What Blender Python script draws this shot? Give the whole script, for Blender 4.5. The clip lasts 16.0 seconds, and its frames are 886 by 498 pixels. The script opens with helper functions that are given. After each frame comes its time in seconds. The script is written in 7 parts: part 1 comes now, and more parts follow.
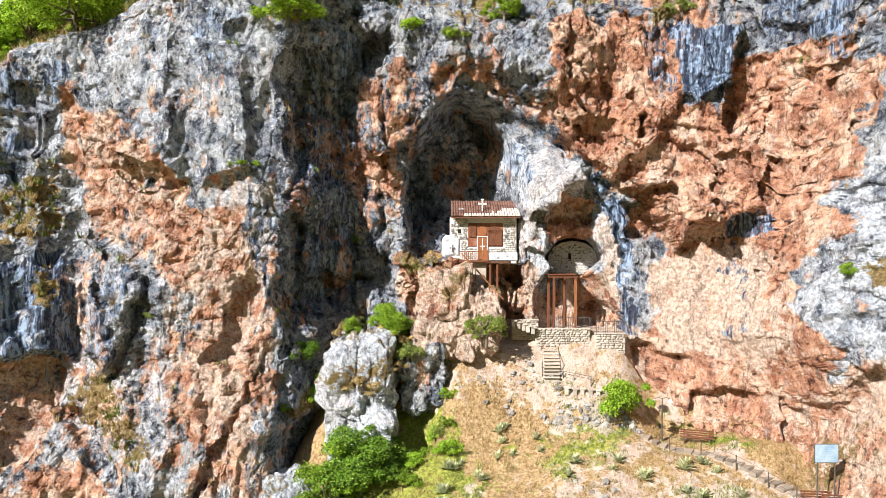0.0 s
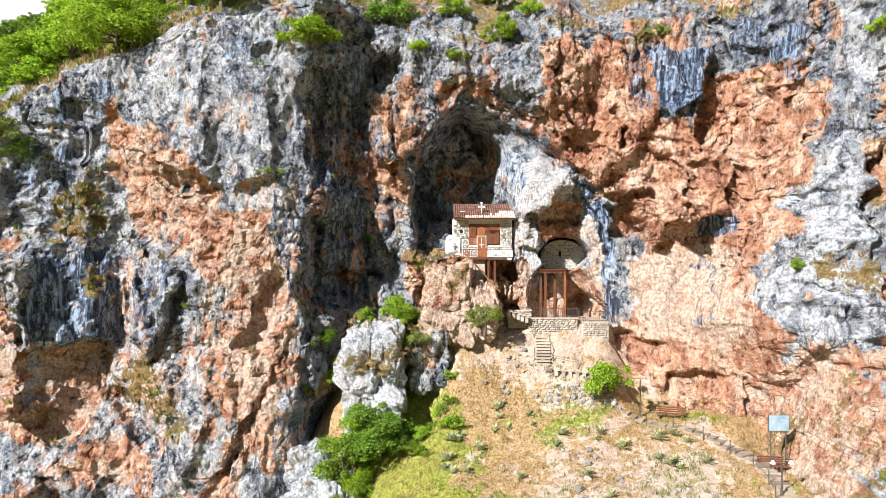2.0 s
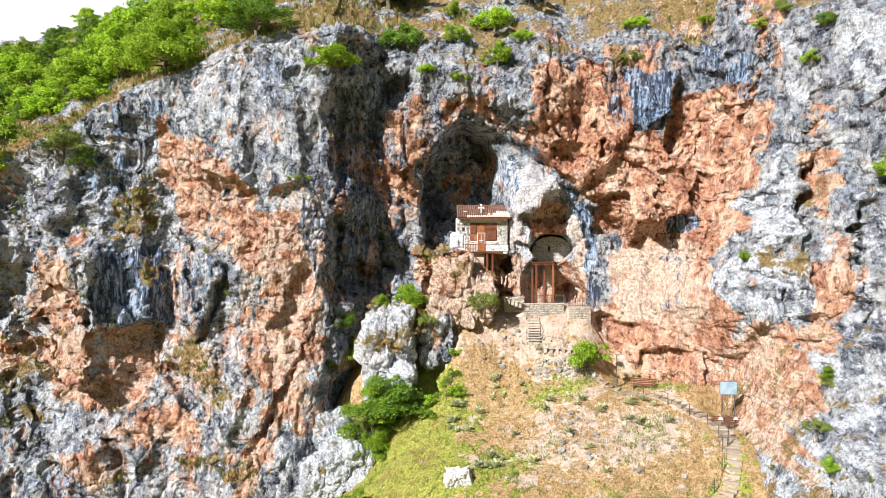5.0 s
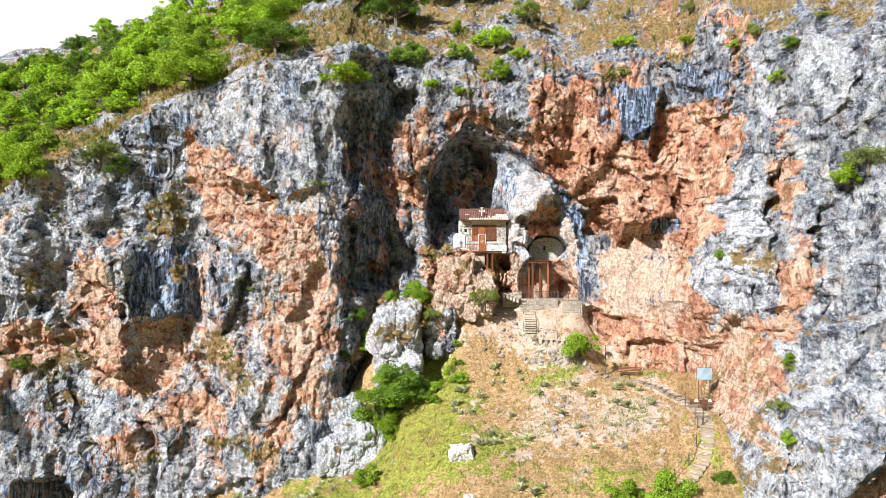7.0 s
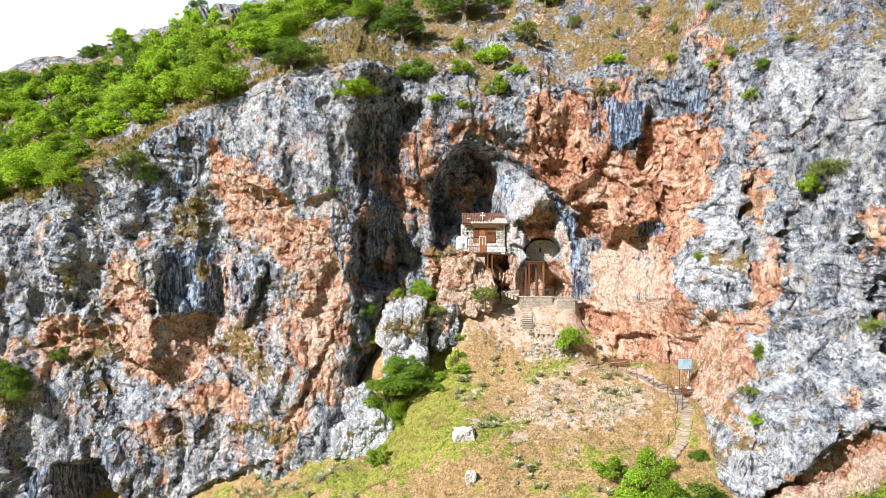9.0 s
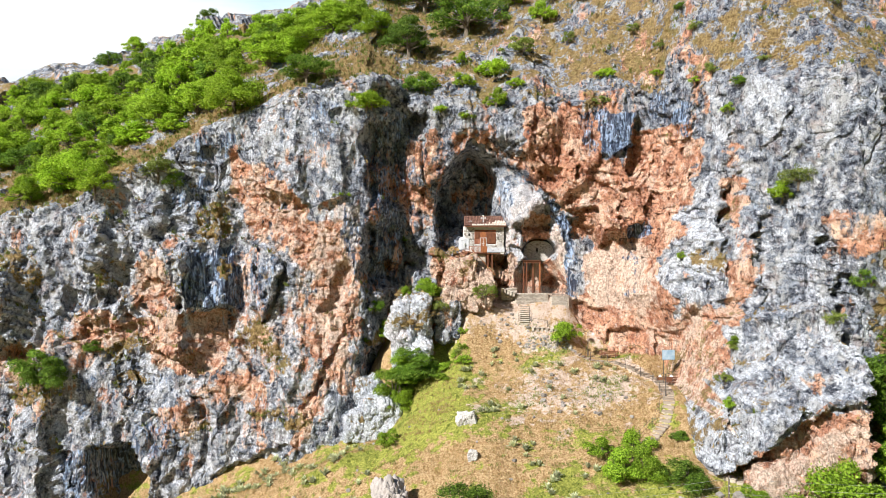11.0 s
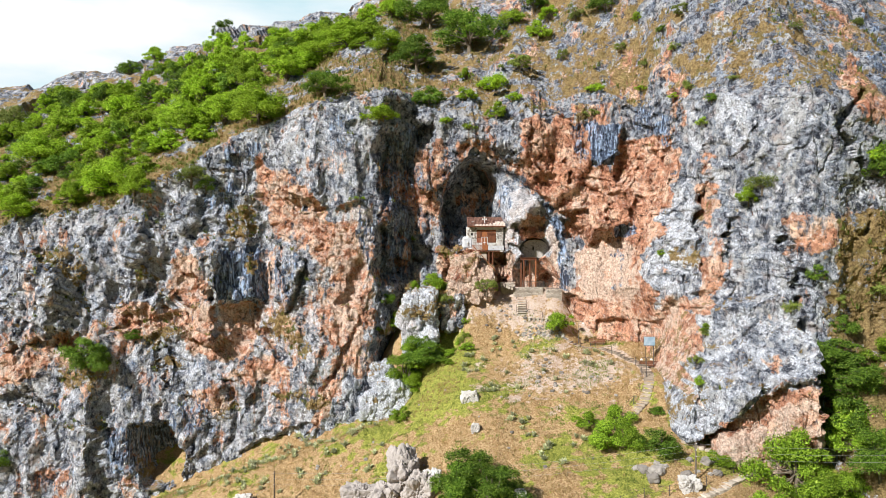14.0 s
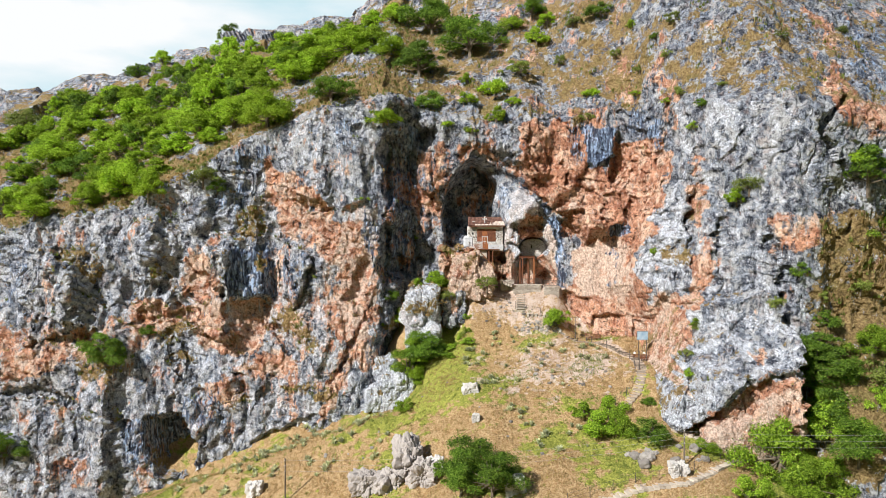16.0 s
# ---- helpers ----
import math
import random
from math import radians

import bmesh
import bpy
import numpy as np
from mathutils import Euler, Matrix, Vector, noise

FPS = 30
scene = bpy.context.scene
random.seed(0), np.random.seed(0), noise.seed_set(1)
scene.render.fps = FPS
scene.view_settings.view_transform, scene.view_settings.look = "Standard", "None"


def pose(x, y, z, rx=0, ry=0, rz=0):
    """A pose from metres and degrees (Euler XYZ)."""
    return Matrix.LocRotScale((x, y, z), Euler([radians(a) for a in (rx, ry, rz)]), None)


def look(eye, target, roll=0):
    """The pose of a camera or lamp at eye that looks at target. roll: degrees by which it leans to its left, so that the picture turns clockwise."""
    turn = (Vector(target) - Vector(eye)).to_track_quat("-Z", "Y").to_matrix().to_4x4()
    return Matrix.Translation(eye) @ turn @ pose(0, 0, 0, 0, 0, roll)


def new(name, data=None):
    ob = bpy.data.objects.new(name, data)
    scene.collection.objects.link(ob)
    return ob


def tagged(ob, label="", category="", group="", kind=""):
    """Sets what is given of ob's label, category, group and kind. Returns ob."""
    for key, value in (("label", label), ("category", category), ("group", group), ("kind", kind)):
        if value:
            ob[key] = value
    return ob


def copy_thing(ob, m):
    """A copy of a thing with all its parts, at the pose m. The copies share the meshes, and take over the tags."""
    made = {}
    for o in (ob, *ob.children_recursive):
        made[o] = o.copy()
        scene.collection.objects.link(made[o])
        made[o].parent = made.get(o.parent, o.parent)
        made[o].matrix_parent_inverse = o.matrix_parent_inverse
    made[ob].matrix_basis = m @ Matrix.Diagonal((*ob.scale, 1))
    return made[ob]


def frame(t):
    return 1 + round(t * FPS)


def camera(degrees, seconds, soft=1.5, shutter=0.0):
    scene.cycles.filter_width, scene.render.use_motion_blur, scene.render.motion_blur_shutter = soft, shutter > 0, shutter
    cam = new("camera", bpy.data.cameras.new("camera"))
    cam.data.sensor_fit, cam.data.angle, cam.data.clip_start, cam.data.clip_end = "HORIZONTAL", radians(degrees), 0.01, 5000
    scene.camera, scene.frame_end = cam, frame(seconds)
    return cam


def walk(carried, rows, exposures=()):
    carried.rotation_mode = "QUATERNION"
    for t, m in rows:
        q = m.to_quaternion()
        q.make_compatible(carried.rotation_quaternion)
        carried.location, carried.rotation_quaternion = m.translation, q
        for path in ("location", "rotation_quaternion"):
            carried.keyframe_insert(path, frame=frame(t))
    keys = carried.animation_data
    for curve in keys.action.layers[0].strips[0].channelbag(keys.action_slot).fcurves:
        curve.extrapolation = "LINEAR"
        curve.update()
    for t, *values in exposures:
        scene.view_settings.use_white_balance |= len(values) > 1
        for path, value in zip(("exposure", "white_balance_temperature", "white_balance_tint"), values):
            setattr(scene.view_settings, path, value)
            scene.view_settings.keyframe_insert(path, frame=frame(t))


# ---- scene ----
cam = camera(62.3, 16.0, soft=0.55)
METRES, EYE, TILT, LEAN, TURN = 50.0, 6.0, -1.0, 0.0, 0.0
ROWS = [
    (0.0, 0.0, 0.0, 0.0, 0.0, -0.0, 0.0),
    (0.5, -0.001, -0.0335, -0.0027, 0.02, 0.04, 0.01),
    (1.0, -0.0022, -0.067, -0.0039, 0.02, 0.04, 0.01),
    (1.5, -0.0033, -0.1003, -0.0036, 0.05, 0.03, 0.03),
    (2.0, -0.0043, -0.1335, -0.0035, 0.07, 0.02, 0.03),
    (2.5, -0.0055, -0.1663, -0.0047, 0.09, 0.01, 0.05),
    (3.0, -0.0069, -0.1988, -0.0069, 0.11, 0.01, 0.05),
    (3.5, -0.0077, -0.2313, -0.009, 0.14, -0.01, 0.06),
    (4.0, -0.0083, -0.264, -0.0109, 0.16, -0.02, 0.08),
    (6.5, -0.0138, -0.4275, -0.0138, 0.29, 0.01, 0.11),
    (7.0, -0.0152, -0.4603, -0.0132, 0.31, 0.02, 0.11),
    (7.5, -0.0166, -0.4932, -0.0122, 0.31, 0.03, 0.1),
    (8.0, -0.0181, -0.526, -0.0117, 0.34, 0.04, 0.1),
    (8.5, -0.0195, -0.5589, -0.0112, 0.35, 0.06, 0.09),
    (9.0, -0.0214, -0.5919, -0.011, 0.36, 0.05, 0.09),
    (11.5, -0.0302, -0.7573, -0.0115, 0.4, 0.07, 0.04),
    (12.0, -0.0318, -0.7904, -0.0122, 0.43, 0.07, 0.04),
    (12.5, -0.0336, -0.8233, -0.0128, 0.44, 0.06, 0.04),
    (13.0, -0.0353, -0.8561, -0.0137, 0.45, 0.05, 0.05),
    (13.5, -0.0369, -0.8891, -0.0147, 0.47, 0.06, 0.05),
    (14.0, -0.0383, -0.9177, -0.0156, 0.48, 0.05, 0.05),
    (14.5, -0.0393, -0.9378, -0.0163, 0.48, 0.04, 0.06),
    (15.0, -0.04, -0.958, -0.017, 0.5, 0.03, 0.07),
    (15.5, -0.0409, -0.9782, -0.0175, 0.5, 0.02, 0.07),
    (16.0, -0.0418, -0.9986, -0.018, 0.51, 0.01, 0.07),
]
walk(cam, [(t, pose(0, 0, EYE, TILT, LEAN, TURN) @ pose(METRES * x, METRES * y, METRES * z, 90 + pitch, roll, yaw)) for t, x, y, z, yaw, pitch, roll in ROWS],
     exposures=[(0.0, 0.95), (4.0, 0.91), (9.0, 0.78), (12.5, 0.60), (16.0, 0.44)])

# ---- world and sun ----
SUN_FROM = Vector((-0.59, -0.57, 0.63)).normalized()
world = bpy.data.worlds.new("sky")
scene.world = world
world.use_nodes = True
wn, wl = world.node_tree.nodes, world.node_tree.links
wn.clear()
sky = wn.new("ShaderNodeTexSky")
sky.sky_type, sky.sun_disc = "NISHITA", False
sky.sun_elevation = math.asin(SUN_FROM.z)
sky.sun_rotation = math.atan2(SUN_FROM.x, SUN_FROM.y)
sky.air_density, sky.dust_density = 0.8, 0.4
w_co = wn.new("ShaderNodeTexCoord")
w_map = wn.new("ShaderNodeMapping")
w_map.inputs["Scale"].default_value = (1.2, 1.2, 4.5)
w_noise = wn.new("ShaderNodeTexNoise")
w_noise.inputs["Scale"].default_value = 2.1
w_noise.inputs["Detail"].default_value = 7
w_ramp = wn.new("ShaderNodeValToRGB")
w_ramp.color_ramp.elements[0].position, w_ramp.color_ramp.elements[1].position = 0.42, 0.58
w_mix = wn.new("ShaderNodeMix")
w_mix.data_type = "RGBA"
w_mix.inputs["B"].default_value = (50.0, 50.8, 51.6, 1)
bg = wn.new("ShaderNodeBackground")
bg.inputs["Strength"].default_value = 0.0145
w_out = wn.new("ShaderNodeOutputWorld")
wl.new(w_co.outputs["Generated"], w_map.inputs["Vector"])
wl.new(w_map.outputs["Vector"], w_noise.inputs["Vector"])
wl.new(w_noise.outputs["Fac"], w_ramp.inputs["Fac"])
w_sep = wn.new("ShaderNodeSeparateXYZ")
w_low = wn.new("ShaderNodeMapRange")
w_low.inputs["From Min"].default_value, w_low.inputs["From Max"].default_value = 0.41, 0.32
w_mul = wn.new("ShaderNodeMath")
w_mul.operation = "MULTIPLY"
wl.new(w_co.outputs["Generated"], w_sep.inputs["Vector"])
wl.new(w_sep.outputs["Z"], w_low.inputs["Value"])
wl.new(w_ramp.outputs["Color"], w_mul.inputs[0])
wl.new(w_low.outputs["Result"], w_mul.inputs[1])
wl.new(w_mul.outputs["Value"], w_mix.inputs["Factor"])
w_haze = wn.new("ShaderNodeMix")
w_haze.data_type = "RGBA"
w_haze.inputs["B"].default_value = (31.0, 41.5, 45.5, 1)
wl.new(w_low.outputs["Result"], w_haze.inputs["Factor"])
w_dome = wn.new("ShaderNodeMix")
w_dome.data_type, w_dome.blend_type = "RGBA", "MULTIPLY"
w_dome.inputs["Factor"].default_value = 1.0
w_dome.inputs["B"].default_value = (3.8, 3.8, 3.8, 1)
wl.new(sky.outputs["Color"], w_dome.inputs["A"])
wl.new(w_dome.outputs["Result"], w_haze.inputs["A"])
wl.new(w_haze.outputs["Result"], w_mix.inputs["A"])
wl.new(w_mix.outputs["Result"], bg.inputs["Color"])
wl.new(bg.outputs["Background"], w_out.inputs["Surface"])

sun = new("sun", bpy.data.lights.new("sun", "SUN"))
sun.data.energy, sun.data.angle, sun.data.color = 5.0, radians(0.5), (1.0, 0.965, 0.91)
sun.matrix_world = look((0, 0, 60), Vector((0, 0, 60)) - SUN_FROM)

# ---- materials ----
class Mat:
    """A node material under construction."""

    def __init__(self, name):
        self.m = bpy.data.materials.new(name)
        self.m.use_nodes = True
        self.n, self.l = self.m.node_tree.nodes, self.m.node_tree.links
        self.b = self.n["Principled BSDF"]
        self.pos = self.n.new("ShaderNodeNewGeometry").outputs["Position"]

    def link(self, a, b):
        self.l.new(a, b)

    def put(self, v, sock):
        if hasattr(v, "node"):
            self.l.new(v, sock)
        else:
            sock.default_value = v if not isinstance(v, tuple) or len(v) == 4 else (*v, 1)

    def attr(self, name):
        a = self.n.new("ShaderNodeAttribute")
        a.attribute_name = name
        return a.outputs["Fac"]

    def local(self, scale):
        c = self.n.new("ShaderNodeTexCoord")
        return self.scaled(scale, c.outputs["Object"])

    def scaled(self, scale, v=None):
        mp = self.n.new("ShaderNodeMapping")
        mp.inputs["Scale"].default_value = scale
        self.l.new(v or self.pos, mp.inputs["Vector"])
        return mp.outputs["Vector"]

    def noise(self, scale, detail=6, rough=0.6, vec=None, distort=0.0):
        t = self.n.new("ShaderNodeTexNoise")
        t.inputs["Scale"].default_value, t.inputs["Detail"].default_value = scale, detail
        t.inputs["Roughness"].default_value, t.inputs["Distortion"].default_value = rough, distort
        self.l.new(vec or self.pos, t.inputs["Vector"])
        return t.outputs["Fac"]

    def warp(self, scale, amount):
        t = self.n.new("ShaderNodeTexNoise")
        t.inputs["Scale"].default_value, t.inputs["Detail"].default_value = scale, 3
        self.l.new(self.pos, t.inputs["Vector"])
        v = self.n.new("ShaderNodeVectorMath")
        v.operation = "MULTIPLY_ADD"
        v.inputs[1].default_value = (amount,) * 3
        self.l.new(t.outputs["Color"], v.inputs[0])
        self.l.new(self.pos, v.inputs[2])
        return v.outputs["Vector"]

    def cells(self, scale, vec=None, feature="DISTANCE_TO_EDGE"):
        t = self.n.new("ShaderNodeTexVoronoi")
        t.feature = feature
        t.inputs["Scale"].default_value = scale
        self.l.new(vec or self.pos, t.inputs["Vector"])
        return t.outputs["Distance"]

    def ramp(self, v, lo, hi, a=0.0, b=1.0):
        r = self.n.new("ShaderNodeMapRange")
        r.interpolation_type = "SMOOTHSTEP"
        for key, val in (("From Min", lo), ("From Max", hi), ("To Min", a), ("To Max", b)):
            r.inputs[key].default_value = val
        self.l.new(v, r.inputs["Value"])
        return r.outputs["Result"]

    def math(self, op, a, b=0.0):
        t = self.n.new("ShaderNodeMath")
        t.operation = op
        self.put(a, t.inputs[0])
        self.put(b, t.inputs[1])
        return t.outputs[0]

    def mix(self, f, a, b, mode="MIX"):
        t = self.n.new("ShaderNodeMix")
        t.data_type, t.blend_type = "RGBA", mode
        self.put(f, t.inputs["Factor"])
        self.put(a, t.inputs["A"])
        self.put(b, t.inputs["B"])
        return t.outputs["Result"]

    def rnd(self):
        return self.n.new("ShaderNodeObjectInfo").outputs["Random"]

    def island(self):
        g = self.n.new("ShaderNodeNewGeometry")
        return g.outputs["Random Per Island"]

    def bump(self, h, strength=0.5, dist=0.1):
        t = self.n.new("ShaderNodeBump")
        t.inputs["Strength"].default_value, t.inputs["Distance"].default_value = strength, dist
        self.l.new(h, t.inputs["Height"])
        self.l.new(t.outputs["Normal"], self.b.inputs["Normal"])

    def done(self, col, rough=0.8, metal=0.0, spec=0.3):
        self.put(col, self.b.inputs["Base Color"])
        self.put(rough, self.b.inputs["Roughness"])
        self.b.inputs["Metallic"].default_value = metal
        self.b.inputs["Specular IOR Level"].default_value = spec
        return self.m


def rock_material():
    k = Mat("limestone")
    warped = k.warp(0.7, 0.8)
    big = k.noise(0.20, 5, 0.6)
    mid = k.noise(0.9, 8, 0.72, warped)
    fine = k.noise(4.2, 8, 0.75)
    streak = k.noise(1.0, 7, 0.7, k.scaled((1.5, 1.5, 0.17)))
    fine_streak = k.noise(1.0, 6, 0.7, k.scaled((2.6, 2.6, 0.32), warped))
    split = k.noise(1.0, 5, 0.6, k.scaled((0.9, 0.9, 0.10), warped))
    joints = k.ramp(k.math("ABSOLUTE", k.math("SUBTRACT", split, 0.5)), 0.0, 0.012)
    cross = k.noise(1.0, 6, 0.65, k.scaled((0.5, 0.5, 1.3), warped))
    small_joints = k.ramp(k.math("ABSOLUTE", k.math("SUBTRACT", cross, 0.5)), 0.0, 0.016)
    cross2 = k.noise(1.0, 5, 0.6, k.scaled((1.5, 1.5, 2.6), warped))
    crackle = k.ramp(k.math("ABSOLUTE", k.math("SUBTRACT", cross2, 0.5)), 0.004, 0.022)
    drape = k.noise(1.0, 6, 0.65, k.scaled((0.55, 0.55, 0.075), warped))
    patchy = k.ramp(k.noise(0.33, 4, 0.6), 0.42, 0.58)
    # grey weathered limestone
    grey = k.mix(k.ramp(mid, 0.38, 0.60), (0.135, 0.15, 0.19), (0.49, 0.525, 0.58))
    grey = k.mix(k.ramp(k.noise(0.5, 7, 0.7, warped), 0.50, 0.60, 0, 0.75), grey, (0.70, 0.69, 0.675))
    grey = k.mix(k.ramp(fine, 0.54, 0.66, 0, 0.85), grey, (0.82, 0.81, 0.80))
    grey = k.mix(k.ramp(streak, 0.56, 0.66, 0, 0.62), grey, (0.085, 0.095, 0.125))
    grey = k.mix(k.ramp(drape, 0.52, 0.60, 0, 0.7), grey, (0.68, 0.675, 0.665))
    grey = k.mix(k.ramp(fine, 0.42, 0.33, 0, 0.8), grey, (0.06, 0.065, 0.075))
    speck = k.noise(11.0, 6, 0.75)
    grey = k.mix(k.ramp(speck, 0.57, 0.66, 0, 0.8), grey, (0.80, 0.80, 0.79))
    grey = k.mix(k.ramp(speck, 0.43, 0.34, 0, 0.85), grey, (0.055, 0.06, 0.075))
    grey = k.mix(k.ramp(k.noise(0.75, 6, 0.65, warped), 0.53, 0.66, 0, 0.42), grey, (0.58, 0.46, 0.41))
    # fresh ochre faces
    ochre = k.mix(k.ramp(mid, 0.38, 0.62), (0.52, 0.27, 0.17), (0.82, 0.51, 0.345))
    ochre = k.mix(k.ramp(k.noise(0.42, 7, 0.7, warped), 0.48, 0.60, 0, 0.9), ochre, (0.88, 0.68, 0.53))
    ochre = k.mix(k.ramp(fine, 0.43, 0.33, 0, 0.8), ochre, (0.27, 0.11, 0.06))
    ochre = k.mix(k.ramp(streak, 0.57, 0.68, 0, 0.6), ochre, (0.30, 0.25, 0.24))
    ochre = k.mix(k.math("MULTIPLY", k.math("SUBTRACT", 1.0, small_joints), k.math("MULTIPLY", patchy, 0.4)), ochre, (0.20, 0.095, 0.055))
    ochre = k.mix(k.ramp(speck, 0.43, 0.35, 0, 0.7), ochre, (0.20, 0.085, 0.05))
    ochre = k.mix(k.ramp(speck, 0.58, 0.66, 0, 0.6), ochre, (0.85, 0.70, 0.57))
    ochre = k.mix(k.ramp(k.noise(0.6, 6, 0.65, k.scaled((1.0, 1.0, 0.45), warped)), 0.56, 0.68, 0, 0.55), ochre, (0.50, 0.20, 0.115))
    edge = k.math("ADD", k.attr("ochre"), k.math("MULTIPLY", k.math("SUBTRACT", mid, 0.5), 0.9))
    edge = k.math("ADD", edge, k.math("MULTIPLY", k.math("SUBTRACT", big, 0.5), 1.8))
    edge = k.math("ADD", edge, k.math("MULTIPLY", k.math("SUBTRACT", streak, 0.5), 1.1))
    edge = k.math("ADD", edge, k.math("MULTIPLY", k.math("SUBTRACT", drape, 0.5), 1.5))
    edge = k.math("ADD", edge, k.math("MULTIPLY", k.math("SUBTRACT", fine, 0.5), 0.15))
    col = k.mix(k.ramp(edge, 0.38, 0.58), grey, ochre)
    mott = k.noise(1.7, 7, 0.72, warped)
    col = k.mix(k.ramp(mott, 0.46, 0.37, 0, 0.85), col, (0.27, 0.265, 0.30), "MULTIPLY")
    col = k.mix(k.ramp(mott, 0.54, 0.64, 0, 0.45), col, (0.84, 0.81, 0.78))
    pale = k.math("ADD", k.attr("pale"), k.math("MULTIPLY", k.math("SUBTRACT", k.noise(0.7, 7, 0.7, warped), 0.5), 2.4))
    chalk = k.mix(k.ramp(fine, 0.36, 0.62), (0.56, 0.572, 0.60), (0.93, 0.94, 0.965))
    chalk = k.mix(k.ramp(k.noise(11.0, 6, 0.75), 0.44, 0.34, 0, 0.8), chalk, (0.16, 0.15, 0.15))
    chalk = k.mix(k.ramp(mott, 0.46, 0.36, 0, 0.6), chalk, (0.42, 0.41, 0.43), "MULTIPLY")
    chalk = k.mix(k.ramp(k.attr("ochre"), 0.3, 0.8, 0, 0.8), chalk, k.mix(k.ramp(fine, 0.36, 0.62), (0.62, 0.42, 0.29), (0.90, 0.75, 0.61)))
    col = k.mix(k.ramp(pale, 0.42, 0.70, 0, 0.85), col, chalk)
    # blue-black water streaks, and shade painted into the recess and hollows
    st = k.math("ADD", k.attr("stain_shade"), k.math("MULTIPLY", k.math("SUBTRACT", fine_streak, 0.5), 1.9))
    st = k.math("ADD", st, k.math("MULTIPLY", k.math("SUBTRACT", mid, 0.5), 1.2))
    st = k.ramp(st, 0.42, 0.70)
    blue = k.mix(k.ramp(k.noise(1.0, 5, 0.65, k.scaled((3.1, 3.1, 0.4))), 0.42, 0.62), (0.10, 0.135, 0.21), (0.54, 0.66, 0.82))
    col = k.mix(k.math("MULTIPLY", st, 0.9), col, blue)
    col = k.mix(k.math("MULTIPLY", k.math("SUBTRACT", 1.0, joints), 0.38), col, (0.05, 0.042, 0.038))
    col = k.mix(k.math("MULTIPLY", k.math("SUBTRACT", 1.0, crackle), k.ramp(k.noise(0.6, 4, 0.6), 0.40, 0.58, 0.02, 0.22)), col, (0.06, 0.05, 0.046))
    hs = k.n.new("ShaderNodeHueSaturation")
    hs.inputs["Saturation"].default_value = 0.86
    k.put(col, hs.inputs["Color"])
    g = k.n.new("ShaderNodeGamma")
    g.inputs["Gamma"].default_value = 1.62
    k.put(hs.outputs["Color"], g.inputs["Color"])
    col = k.mix(1.0, g.outputs["Color"], (1.20, 1.235, 1.305), "MULTIPLY")
    tuft = k.noise(2.2, 8, 0.78)
    dry = k.math("ADD", k.attr("dry"), k.math("MULTIPLY", k.math("SUBTRACT", tuft, 0.5), 1.7))
    dry = k.math("ADD", dry, k.math("MULTIPLY", k.math("SUBTRACT", k.noise(0.45, 4, 0.6), 0.5), 1.8))
    grass = k.mix(k.ramp(fine, 0.38, 0.62), (0.20, 0.13, 0.06), (0.46, 0.34, 0.16))
    grass = k.mix(k.ramp(k.noise(0.5, 5, 0.6), 0.50, 0.64, 0, 0.38), grass, (0.16, 0.17, 0.05))
    col = k.mix(k.ramp(dry, 0.45, 0.60), col, grass)
    h = k.math("ADD", k.math("MULTIPLY", mid, 0.42), k.math("MULTIPLY", fine, 0.62))
    h = k.math("ADD", h, k.math("MULTIPLY", speck, 0.36))
    h = k.math("ADD", h, k.math("MULTIPLY", joints, 0.15))
    h = k.math("ADD", h, k.math("MULTIPLY", small_joints, 0.05))
    h = k.math("ADD", h, k.math("MULTIPLY", crackle, 0.04))
    k.bump(h, 1.0, 0.52)
    return k.done(col, 0.92, 0, 0.12)


def ground_material():
    k = Mat("dry_meadow")
    big = k.noise(0.16, 5, 0.6)
    mid = k.noise(0.8, 7, 0.7)
    fine = k.noise(5.0, 7, 0.75)
    col = k.mix(k.ramp(fine, 0.36, 0.62), (0.29, 0.175, 0.075), (0.63, 0.475, 0.25))
    col = k.mix(k.ramp(mid, 0.5, 0.66, 0, 0.65), col, (0.40, 0.25, 0.11))
    green = k.math("ADD", k.attr("green"), k.math("MULTIPLY", k.math("SUBTRACT", mid, 0.5), 2.8))
    col = k.mix(k.ramp(green, 0.42, 0.62, 0, 0.85), col, k.mix(k.ramp(fine, 0.35, 0.65), (0.15, 0.21, 0.03), (0.46, 0.51, 0.085)))
    bare = k.math("ADD", k.attr("bare"), k.math("MULTIPLY", k.math("SUBTRACT", k.noise(1.6, 6, 0.7), 0.5), 2.0))
    soil = k.mix(k.ramp(mid, 0.35, 0.65), (0.52, 0.39, 0.28), (0.68, 0.57, 0.45))
    soil = k.mix(k.ramp(fine, 0.53, 0.62, 0, 0.85), soil, (0.68, 0.64, 0.60))
    soil = k.mix(k.ramp(fine, 0.44, 0.36, 0, 0.7), soil, (0.26, 0.19, 0.13))
    col = k.mix(k.ramp(bare, 0.42, 0.66), col, soil)
    col = k.mix(1.0, col, (0.90, 0.87, 0.92), "MULTIPLY")
    k.bump(k.math("ADD", fine, k.math("MULTIPLY", mid, 1.5)), 0.9, 0.25)
    return k.done(col, 0.95, 0, 0.1)


